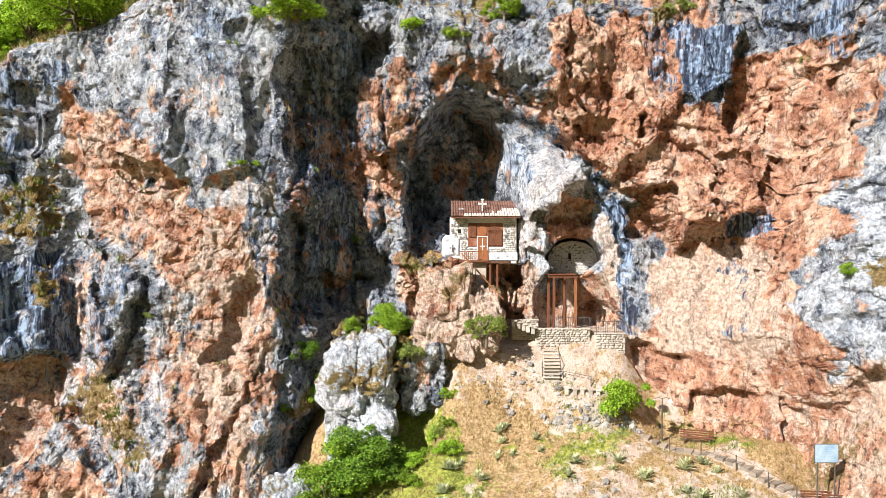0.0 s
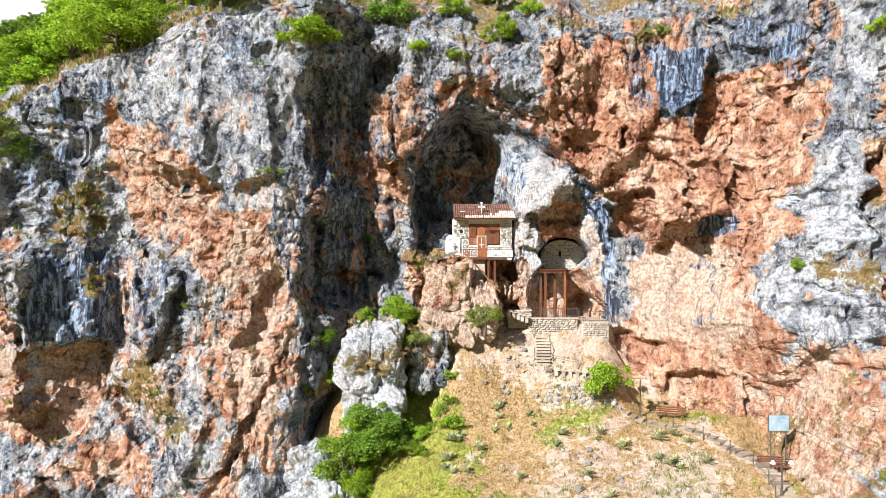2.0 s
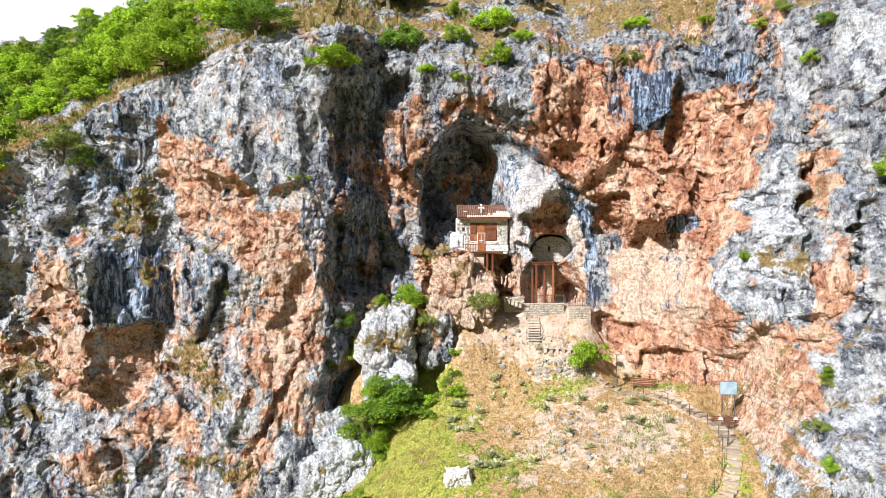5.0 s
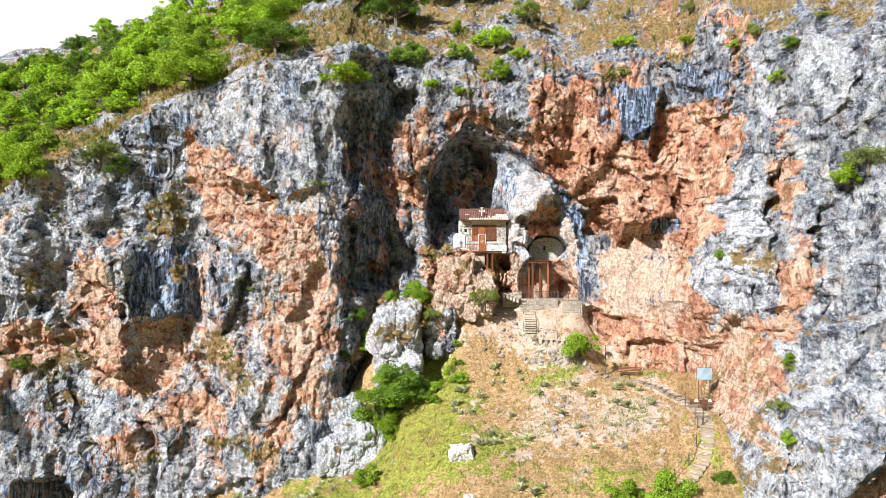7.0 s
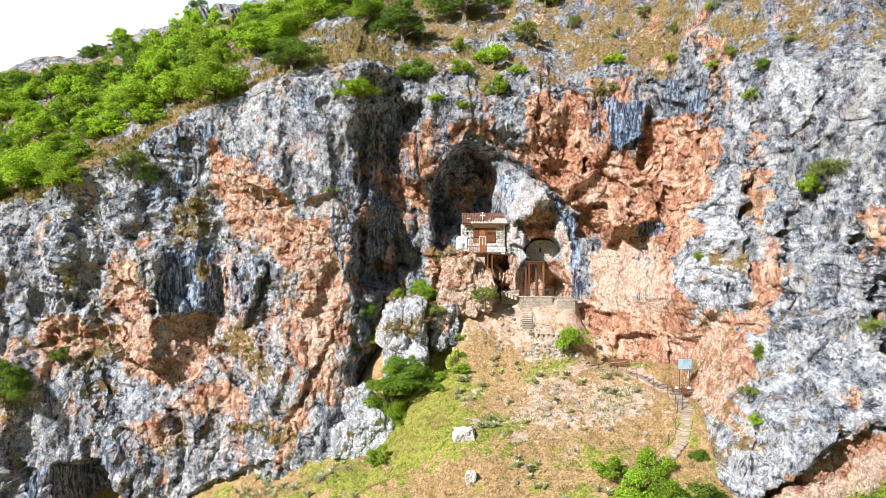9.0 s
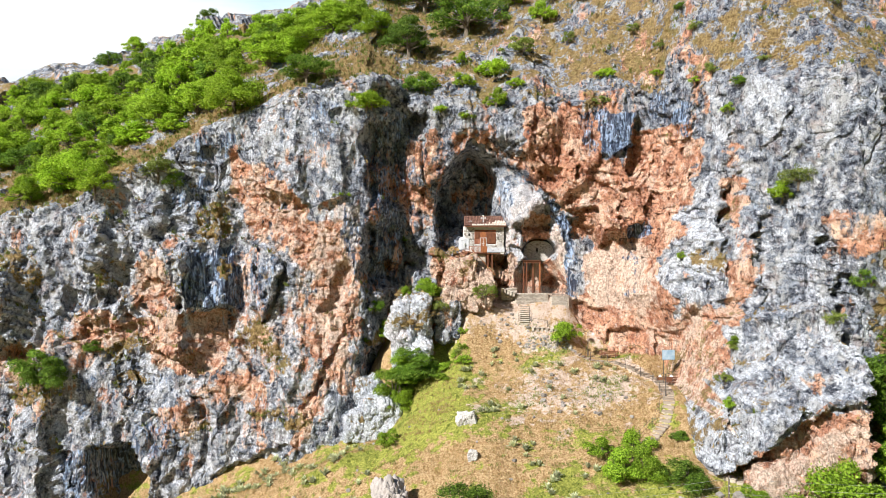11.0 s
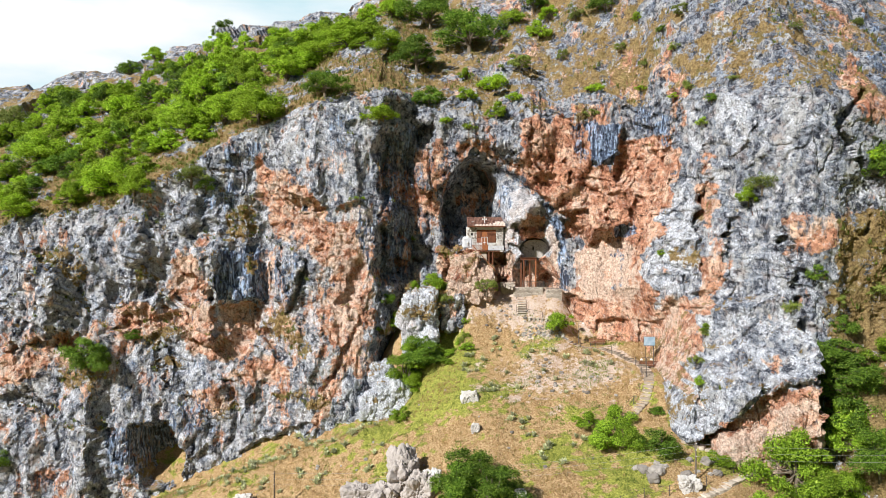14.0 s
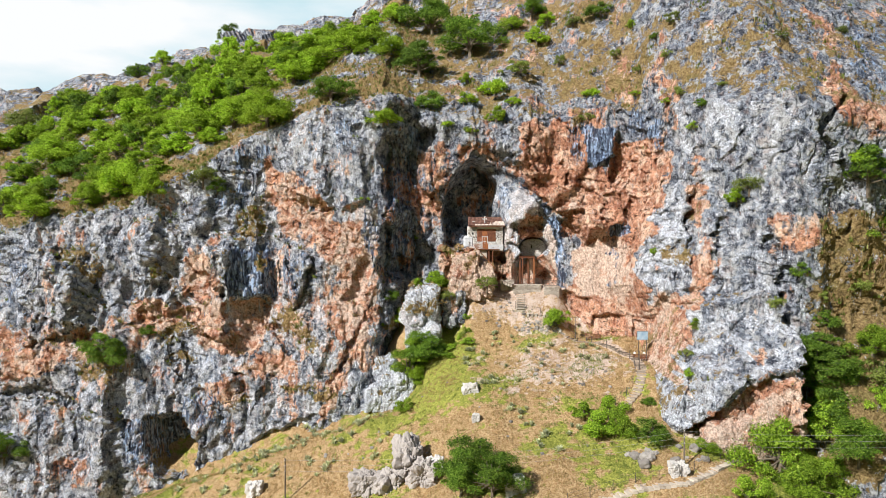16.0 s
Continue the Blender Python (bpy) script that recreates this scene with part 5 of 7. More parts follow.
zone(pale, [(20.4, -14.8), (22.7, -9.0), (24.8, -8.5), (24.4, -14.2)], .7, .4)
# -- zones end
for key, field in (("ochre", ochre), ("pale", pale), ("stain_shade", stain_shade), ("dry", dry)):
    paint(cliff, key, field)

# ---- the meadow and the ground to the horizon: height over x and y ----
TRACK = [(13.8, 49.6), (16.8, 48.2), (19.3, 45.9), (21.2, 42.8), (21.4, 39.7), (20.7, 37.2), (19.7, 35.3), (18.2, 33.8), (16.4, 32.7)]
LOWER_TRACK = [(22.3, 29.2), (24.7, 27.5), (27.5, 26.6), (28.5, 26.1), (23.7, 22.1), (20.4, 20.3), (16.6, 20.3), (12.1, 19.4), (8.7, 18.4)]


def track_distance(x, y):
    best = np.full(np.shape(x), 1e9)
    for (ax, ay), (bx, by) in [*zip(TRACK, TRACK[1:]), *zip(LOWER_TRACK, LOWER_TRACK[1:])]:
        t = np.clip(((x - ax) * (bx - ax) + (y - ay) * (by - ay)) / ((bx - ax) ** 2 + (by - ay) ** 2), 0, 1)
        best = np.minimum(best, np.hypot(x - ax - t * (bx - ax), y - ay - t * (by - ay)))
    return best


def ground_smooth(x, y):
    z = np.interp(y, [-60, 10, 28.7, 38.3, 45, 48, 50, 52, 54, 55, 57, 60], [-52, -23, -17.2, -12.6, -10.9, -9.6, -8.0, -5.4, -2.4, -1.9, -1.3, -1])
    back = np.interp(y, [45, 50.5, 53], [0, 0, -2.0]) * (1 - smooth(x, -13, -9))
    z = z + back + 0.35 * np.minimum(x, 0) * (1 - 0.5 * smooth(y, 48, 54) * smooth(x, -13, -8)) + 0.10 * np.clip(x, 0, 22) * (1 - smooth(y, 48, 53) * (1 - smooth(x, 13, 16)))
    z = z - 4.0 * smooth(-x, 3.2, 10) * smooth(y, 38, 49)
    z = z - 4.6 * oval(x, y, -3.2, 52.6, 2.9, 2.7, 0, 0.5)
    z = z - 0.30 * np.maximum(x - 24, 0) * smooth(-y, -40, -24)
    z = z - 1.0 * oval(x, y, 23.2, 44.5, 1.8, 2.4, 0, 0.5)
    z = z - 4.5 * smooth(x, 12.8, 15.8) * smooth(y, 47, 54)
    # an unseen rise behind the camera, added to block low sky light
    return np.maximum(z, -60) + 280 * smooth(-y, 105, 420)


def ground_z(x, y):
    x, y = np.asarray(x, float), np.asarray(y, float)
    z = ground_smooth(x, y) + 0.5 * fbm(x / 7, y / 7, x * 0, 4, 41) + 0.07 * fbm(x / 0.9, y / 0.9, x * 0, 3, 43)
    # the levelled terrace before the lower cave
    t = smooth(x, 6.6, 7.4) * (1 - smooth(x, 13.6, 14.4)) * smooth(y, 54.6, 55.0)
    return z * (1 - t) + t * -1.15


mx = spread([(-2500, -300, 300), (-300, -70, 12), (-70, -24, 0.6), (-24, 34, 0.22), (34, 70, 0.7), (70, 300, 14), (300, 2501, 300)])
my = spread([(-2500, -500, 300), (-500, -200, 20), (-200, -20, 10), (-20, 5, 0.9), (5, 58, 0.2), (58, 66, 0.5), (66, 200, 20), (200, 2501, 300)])
MX, MY = np.meshgrid(mx, my)
MZ = ground_z(MX, MY)
ground = tagged(grid_object("ground", MX, MY, MZ, MEADOW), "dry summer meadow slope with straw and green patches", "ground", kind="structure")
gn = fbm(MX / 6, MY / 6, MX * 0, 4, 61) + 0.5 * fbm(MX / 1.4, MY / 1.4, MX * 0, 2, 63)
# the last term greens the added rise behind the camera
green = 0.27 + 0.75 * gn + 0.35 * oval(MX, MY, -2, 50, 4, 4, 0, 0.5) + 0.5 * oval(MX, MY, -4, 45, 4, 9, 20, 0.5) + 0.35 * oval(MX, MY, 16, 27, 9, 5, 0, 0.5) + 0.5 * smooth(MX, 26, 34) + 0.8 * smooth(-MY, 110, 170)
green += 0.4 * oval(MX, MY, 20.5, 41, 1.6, 5.5, 12, 0.5) + 0.45 * oval(MX, MY, -8, 42, 7, 7, 0, 0.5)
green += 0.25 * oval(MX, MY, -2.2, 47.5, 3.0, 6.0, -18, 0.5)
paint(ground, "green", green - 0.6 * smooth(MY, 49.5, 52) * smooth(MX, -1, 3))
bare = 0.68 * smooth(MY + 1.5 * gn, 49.5, 52.0) * smooth(MX, -2, 3) * (1 - 0.6 * smooth(MX, 13, 16)) + 0.45 * (1 - smooth(track_distance(MX, MY), 0.3, 1.0)) + 0.62 * oval(MX, MY, 12.5, 42.5, 9, 6, 0, 0.6) + 0.15 * gn + 0.5 * smooth(fbm(MX / 2.6, MY / 2.6, MX * 0, 3, 69), 0.15, 0.6) * smooth(MX, -4, 3) * smooth(MY, 30, 36)
paint(ground, "bare", bare)


def ledge_grass(name, material, count, seed, label, share):
    """Tussocks on the ledges of the cliff and on the slope above it, as one object."""
    rnd = np.random.RandomState(seed)
    weight = (0.10 * ledge + 0.9 * smooth(dry, 0.28, 0.55)) * (Z > -20) * (Y3 < 100) * (1 - smooth(X, -10, 0) * (1 - 0.9 * smooth(fbm(X / 3.5, Y / 3.5, Z / 3.5, 3, 505), 0.0, 0.4)))
    area = np.gradient(X, axis=1) * np.gradient(Z, axis=0)
    p = (weight * area).ravel()
    pick = rnd.choice(p.size, count, p=p / p.sum())
    x, y, z = X3.ravel()[pick], Y3.ravel()[pick], Z3.ravel()[pick]
    out = []
    for b in range(7):
        a, lean = rnd.uniform(0, 2 * math.pi, count), rnd.uniform(0.3, 1.0, count)
        h = rnd.uniform(0.15, 0.5, count) * share
        w = 0.045 + 0.05 * rnd.random(count)
        bx, by = x + rnd.normal(0, 0.13, count), y + rnd.normal(0, 0.10, count)
        dx, dy = np.cos(a), np.sin(a) - 0.3
        tip = np.stack([bx + dx * h * lean, by + dy * h * lean, z + h], -1)
        l = np.stack([bx - dy * w, by + dx * w, z - 0.08], -1)
        r = np.stack([bx + dy * w, by - dx * w, z - 0.08], -1)
        out.append(np.stack([l, r, tip + 0.02, tip], 1).reshape(-1, 3))
    return np.concatenate(out), material, label

# ---- building helpers ----
def part(name, bm, material, parent, label=""):
    me = bpy.data.meshes.new(name)
    bm.to_mesh(me)
    bm.free()
    me.materials.append(material)
    ob = new(name, me)
    ob.parent = parent
    return tagged(ob, label) if label else ob


def piece(name, mesh, parent, m):
    ob = new(name, mesh)
    ob.parent = parent
    ob.matrix_basis = m
    return ob


def empty(name, x, y, z, label, category, group=""):
    ob = new(name)
    ob.empty_display_size = 0.2
    ob.location = (x, y, z)
    return tagged(ob, label, category, group)


def box(bm, x0, x1, y0, y1, z0, z1, bevel=0.015):
    """A bevelled box added to a bmesh."""
    made = bmesh.ops.create_cube(bm, size=1.0)["verts"]
    for v in made:
        v.co = Vector(((x0 + x1) / 2 + v.co.x * (x1 - x0), (y0 + y1) / 2 + v.co.y * (y1 - y0), (z0 + z1) / 2 + v.co.z * (z1 - z0)))
    if bevel:
        edges = list({e for v in made for e in v.link_edges})
        bmesh.ops.bevel(bm, geom=edges, offset=bevel, segments=1, affect="EDGES")
    return bm


def boxes(*args, bevel=0.015):
    bm = bmesh.new()
    for a in args:
        box(bm, *a, bevel=bevel)
    return bm


def beam(a, b, w, d=None):
    """A squared beam from a to b."""
    bm = bmesh.new()
    a, b = Vector(a), Vector(b)
    length = (b - a).length
    box(bm, -w / 2, w / 2, -(d or w) / 2, (d or w) / 2, 0, length, min(0.012, w / 5))
    bmesh.ops.transform(bm, matrix=Matrix.Translation(a) @ (b - a).to_track_quat("Z", "Y").to_matrix().to_4x4(), verts=bm.verts)
    return bm


def rod(a, b, r, r2=None, sides=8):
    bm = bmesh.new()
    a, b = Vector(a), Vector(b)
    bmesh.ops.create_cone(bm, cap_ends=True, segments=sides, radius1=r, radius2=r if r2 is None else r2, depth=(b - a).length)
    m = Matrix.Translation((a + b) / 2) @ (b - a).to_track_quat("Z", "Y").to_matrix().to_4x4()
    bmesh.ops.transform(bm, matrix=m, verts=bm.verts)
    return bm


def join(*bms):
    out = bmesh.new()
    for b in bms:
        me = bpy.data.meshes.new("joined")
        b.to_mesh(me)
        b.free()
        out.from_mesh(me)
        bpy.data.meshes.remove(me)
    return out


def stone_meshes(seed, material, count=8):
    """Some irregular squared stones, one unit in size."""
    rnd, out = random.Random(seed), []
    for _ in range(count):
        bm = boxes((-0.5, 0.5, -0.5, 0.5, -0.5, 0.5), bevel=0.16)
        for v in bm.verts:
            v.co += Vector((rnd.uniform(-0.07, 0.07), rnd.uniform(-0.05, 0.05), rnd.uniform(-0.08, 0.08)))
        me = bpy.data.meshes.new("stone")
        bm.to_mesh(me)
        bm.free()
        me.materials.append(material)
        out.append(me)
    return out


def lay_stones(parent, meshes, x0, x1, z0, z1, y, wide, high, seed, keep=None, deep=0.16, limed=None, share=None):
    """Courses of rubble, each stone a little proud of the mortar face at y."""
    rnd, z = random.Random(seed), z0
    while z < z1 - 0.05:
        h = high * rnd.uniform(0.7, 1.3)
        x = x0 - rnd.uniform(0, wide)
        while x < x1:
            w = wide * rnd.uniform(0.45, 1.7)
            cx, cz = x + w / 2, z + h / 2
            if x0 < cx - w / 3 and cx + w / 3 < x1 and cz < z1 and (keep is None or keep(cx, cz)):
                m = Matrix.LocRotScale((cx, y + rnd.uniform(-0.02, 0.03), cz), Euler((0, radians(rnd.uniform(-14, 14)), 0)), (w * rnd.uniform(0.66, 0.86), deep, h * rnd.uniform(0.58, 0.85)))
                white = limed is not None and rnd.random() < share(cx, cz)
                piece("stone", rnd.choice(limed if white else meshes), parent, m)
            x += w
        z += h


# ---- the chapel in the cave ----
def build_chapel():
    c = empty("chapel", 0, 0, 0, "small whitewashed rubble chapel under a rusty tiled roof", "chapel")
    fy0 = 56.0
    part("wall", boxes((0.55, 5.62, fy0, 60.0, 3.9, 7.45), bevel=0.03), MORTAR, c)
    part("plinth", boxes((3.5, 5.72, fy0 - 0.07, fy0 + 0.2, 4.12, 4.75), bevel=0.05), PLASTER, c, "patchy whitewashed plinth")
    bm = boxes((-0.05, 1.40, fy0 - 0.12, fy0 + 1.2, 4.4, 6.0), bevel=0.22)
    bmesh.ops.subdivide_edges(bm, edges=bm.edges[:], cuts=3, use_grid_fill=True)
    for v in bm.verts:
        n = noise.noise(v.co * 1.7)
        v.co += Vector((0.10 * n, 0.08 * n, 0.22 * n))
    part("buttress", bm, PLASTER, c, "smooth whitewashed plaster buttress")
    meshes = stone_meshes(4, RUBBLE)

    def keep(x, z):
        if 1.85 < x < 4.65 and z > 5.15 or 2.55 < x < 3.45 or x < 1.4 and z < 5.9:
            return False
        return not (1.05 < x < 1.5 and 6.1 < z < 6.65)

    lay_stones(c, meshes, 0.6, 5.6, 4.15, 7.42, fy0, 0.21, 0.135, 9, keep, 0.14, stone_meshes(5, LIMED), lambda x, z: 0.85 if z < 5.5 else 0.45 if x < 1.6 else 0.25)
    # painted and boarded bay over the door
    part("fresco", boxes((1.9, 4.6, fy0 - 0.03, fy0 + 0.1, 5.2, 7.0)), FRESCO, c, "faded red painted plaster bay")
    part("shutter", boxes((1.98, 2.56, fy0 - 0.09, fy0 - 0.03, 5.9, 6.98), (2.02, 2.2, fy0 - 0.11, fy0 - 0.08, 5.95, 6.9)), TIMBER, c)
    arch = boxes((3.40, 4.52, fy0 - 0.10, fy0 - 0.02, 5.28, 6.5), bevel=0.02)
    bmesh.ops.create_cone(arch, cap_ends=True, segments=28, radius1=0.56, radius2=0.56, depth=0.08,
                          matrix=Matrix.Translation((3.96, fy0 - 0.06, 6.45)) @ pose(0, 0, 0, 90) @ Matrix.Diagonal((1, 0.55, 1, 1)))
    part("arched_panel", arch, TIMBER, c, "rust-brown arched board")
    niche = bmesh.new()
    bmesh.ops.create_cone(niche, cap_ends=True, segments=24, radius1=0.36, radius2=0.36, depth=0.05,
                          matrix=Matrix.Translation((2.98, fy0 - 0.05, 6.38)) @ pose(0, 0, 0, 90) @ Matrix.Diagonal((1, 1.15, 1, 1)))
    part("niche", niche, RAIL_WOOD, c, "weathered red painted arch over the door")
    door = part("door", boxes((2.68, 3.34, fy0 - 0.10, fy0 - 0.01, 4.25, 5.92)), RAIL_WOOD, c, "orange-brown timber door with a white cross")
    part("frame", boxes((2.60, 2.67, fy0 - 0.13, fy0, 4.25, 5.98), (3.35, 3.42, fy0 - 0.13, fy0, 4.25, 5.98), (2.60, 3.42, fy0 - 0.14, fy0, 5.93, 6.0)), WHITE_PAINT, door)
    part("cross", boxes((2.985, 3.035, fy0 - 0.125, fy0 - 0.10, 4.95, 5.85), (2.80, 3.22, fy0 - 0.127, fy0 - 0.10, 5.2, 5.26), bevel=0.004), WHITE_PAINT, door)
    win = part("window", boxes((1.13, 1.40, fy0 - 0.02, fy0 + 0.05, 6.2, 6.54)), DARK, c, "small dark window")
    part("sill", boxes((1.08, 1.45, fy0 - 0.06, fy0 + 0.04, 6.14, 6.2)), MORTAR, win)
    part("wall_cross", boxes((0.63, 0.68, fy0 - 0.26, fy0 - 0.02, 4.9, 5.4), (0.47, 0.84, fy0 - 0.26, fy0 - 0.02, 5.14, 5.19), bevel=0.005), WHITE_PAINT, c)
    # roof of half-round tiles, rising to the rock
    slope = math.atan2(1.28, 3.1)
    part("roof", boxes((0.62, 5.85, 55.35, 55.42, 7.36, 7.46), bevel=0.01), TIMBER, c, "dark eaves board")
    deck = boxes((0.62, 5.9, 0.0, 3.45, -0.05, 0.0), bevel=0.005)
    bmesh.ops.transform(deck, matrix=Matrix.Translation((0, 55.36, 7.5)) @ Matrix.Rotation(slope, 4, "X"), verts=deck.verts)
    part("roof_deck", deck, TILE_RED, c)
    tile = bmesh.new()
    ring = []
    for j, yy in enumerate((0.0, 0.60)):
        row = []
        for i in range(6):
            a = math.pi * i / 5
            r = 0.088 - 0.012 * j
            row.append(tile.verts.new((r * math.cos(a), yy, r * math.sin(a) * 0.75)))
        ring.append(row)
    for i in range(5):
        tile.faces.new((ring[0][i], ring[0][i + 1], ring[1][i + 1], ring[1][i]))
    tile.faces.new(ring[0])
    tme = bpy.data.meshes.new("roof_tile")
    tile.to_mesh(tme)
    tile.free()
    tme.materials.append(TILE_RED)
    sunlit_tile = tme.copy()
    sunlit_tile.materials[0] = TILE_SUNLIT
    rnd = random.Random(3)
    for i in range(27):
        for j in range(6):
            m = Matrix.Translation((0.72 + i * 0.194, 55.3, 7.5)) @ Matrix.Rotation(slope, 4, "X") @ pose(rnd.uniform(-0.01, 0.01), j * 0.55, 0.015 + rnd.uniform(0, 0.015), -2, 0, rnd.uniform(-2, 2))
            # eaves row and lower right tiles carry the painted sunlight
            in_sun = j == 0 and i > 4 or j <= 2 and i > 11 + 4 * j and rnd.random() < 0.75
            piece("roof_tile", sunlit_tile if in_sun else tme, c, m)
    part("skylight", boxes((1.2, 1.62, 56.5, 56.9, 8.06, 8.13)), WHITE_PAINT, c, "pale patch of sheet on the roof")
    part("roof_cross", boxes((2.97, 3.07, 56.2, 56.3, 7.9, 8.82), (2.74, 3.30, 56.2, 56.3, 8.42, 8.53), (2.90, 3.14, 56.19, 56.31, 8.76, 8.86),
                             (2.70, 2.80, 56.19, 56.31, 8.38, 8.57), (3.24, 3.34, 56.19, 56.31, 8.38, 8.57), bevel=0.01), WHITE_PAINT, c, "white stone cross on the ridge")
    # balcony
    deck2 = part("balcony", boxes((1.2, 3.45, 54.9, 56.0, 4.06, 4.16), (1.2, 5.0, 54.95, 55.1, 3.98, 4.1)), TIMBER, c, "timber balcony with an orange rail")
    part("top_rail", boxes((1.2, 3.42, 54.90, 54.98, 4.84, 4.91)), RAIL_WOOD, deck2)
    for i in range(14):
        part("baluster", boxes((1.25 + i * 0.16, 1.30 + i * 0.16, 54.92, 54.96, 4.16, 4.85), bevel=0.008), RAIL_WOOD, deck2)
    part("end_panel", boxes((2.95, 3.42, 54.86, 54.92, 4.16, 4.95)), RAIL_WOOD, deck2)
    for x, zb in ((3.55, 1.6), (4.08, 0.9)):
        part("post", beam((x, 55.15, zb), (x, 55.15, 4.05), 0.17), TIMBER, c)
    part("brace", beam((3.8, 55.5, 2.0), (3.8, 55.6, 4.0), 0.14), TIMBER, c)
    part("floor_beam", boxes((3.2, 5.1, 55.05, 56.0, 4.0, 4.12)), DARK, c)
    part("lower_wall", boxes((2.2, 3.3, 55.3, 57.0, 2.4, 4.05), bevel=0.05), CONCRETE, c, "stained grey plaster wall below the balcony")
    # the slanting handrail of the way up
    part("stair_rail", join(beam((1.35, 54.6, 4.75), (4.45, 53.7, 1.35), 0.08), beam((2.4, 54.3, 3.5), (2.4, 54.3, 2.7), 0.06), beam((3.4, 54.0, 2.5), (3.4, 54.0, 1.6), 0.06)), RAIL_WOOD, c, "sunlit timber handrail beside the climb")


build_chapel()


def build_apse():
    c = empty("apse", 0, 0, 0, "rounded whitewashed rubble wall closing a rock niche", "stone wall")
    bm = bmesh.new()
    bmesh.ops.create_cone(bm, cap_ends=True, segments=48, radius1=1.0, radius2=1.0, depth=1.0)
    for v in bm.verts:
        low = v.co.y < 0
        ux = math.copysign(abs(v.co.x) ** (0.45 if low else 0.9), v.co.x)
        uz = -abs(v.co.y) ** 0.45 if low else v.co.y
        v.co = Vector((10.15 + 1.88 * ux, 57.6 + v.co.z * 0.5, 4.22 + (1.12 if low else 1.38) * uz))
    part("wall", bm, MORTAR, c)

    def keep(x, z):
        if 9.72 < x < 10.1 and 4.15 < z < 4.72:
            return False
        return abs(x - 10.15) < 1.82 and (z < 4.25 or ((x - 10.15) / 1.86) ** 2 + ((z - 4.25) / 1.35) ** 2 < 0.94)

    lay_stones(c, stone_meshes(14, RUBBLE), 8.1, 12.2, 3.0, 5.6, 57.33, 0.195, 0.125, 19, keep, 0.10, stone_meshes(15, LIMED), lambda x, z: 0.72)
    part("window", boxes((9.80, 10.03, 57.25, 57.35, 4.2, 4.66)), DARK, c, "narrow dark slit window")
    part("vent", boxes((8.45, 8.6, 57.23, 57.35, 4.72, 4.86)), DARK, c, "small dark vent hole")


build_apse()


def build_frame():
    c = empty("timber_frame", 0, 0, 0, "red-brown timber frame propping the niche wall", "timber frame")
    part("front_beam", boxes((7.95, 10.2, 55.3, 55.5, 2.86, 3.06)), TIMBER, c)
    part("top_plank", boxes((7.9, 10.1, 55.2, 57.4, 3.06, 3.13)), TIMBER, c)
    for x, y, mat in ((8.4, 55.4, TIMBER), (9.25, 55.9, TIMBER), (10.04, 55.4, RAIL_WOOD), (8.1, 56.2, TIMBER)):
        part("post", beam((x, y, -1.2), (x, y, 2.87), 0.19), mat, c)
    for x in (8.4, 9.2, 10.04):
        part("joist", boxes((x - 0.07, x + 0.07, 55.2, 56.4, 2.72, 2.86)), TIMBER, c)


build_frame()


# ---- terrace, steps and rails ----
def dry_wall(x0, x1, y, z0, z1, label, seed, thick=0.5):
    c = empty("terrace_wall", 0, 0, 0, label, "stone wall", "terrace walls")
    part("core", boxes((x0, x1, y, y + thick, z0, z1), bevel=0.04), CONCRETE, c)
    part("coping", boxes((x0 - 0.05, x1 + 0.05, y - 0.08, y + thick + 0.05, z1, z1 + 0.05), bevel=0.03), CONCRETE, c, "pale concrete coping")
    lay_stones(c, stone_meshes(seed, STONE_WARM), x0, x1, z0, z1 + 0.03, y, 0.30, 0.16, seed, None, 0.2)
    return c


STONE_WARM = stone_material("warm_wall_stone", (0.34, 0.30, 0.26), (0.54, 0.49, 0.43), (0.34, 0.30, 0.27))
dry_wall(6.9, 11.0, 54.6, -2.6, -0.95, "sunlit rubble terrace wall with pale coping", 31)
dry_wall(11.3, 13.5, 54.1, -2.9, -1.25, "greyish dry-stone terrace wall beside the cave", 37)
dry_wall(5.2, 7.2, 55.1, -1.8, -0.35, "low pale stone wall beside the steps", 41)


STEP_STONE = stone_material("step_stone", (0.36, 0.31, 0.26), (0.55, 0.50, 0.43), (0.28, 0.24, 0.2))


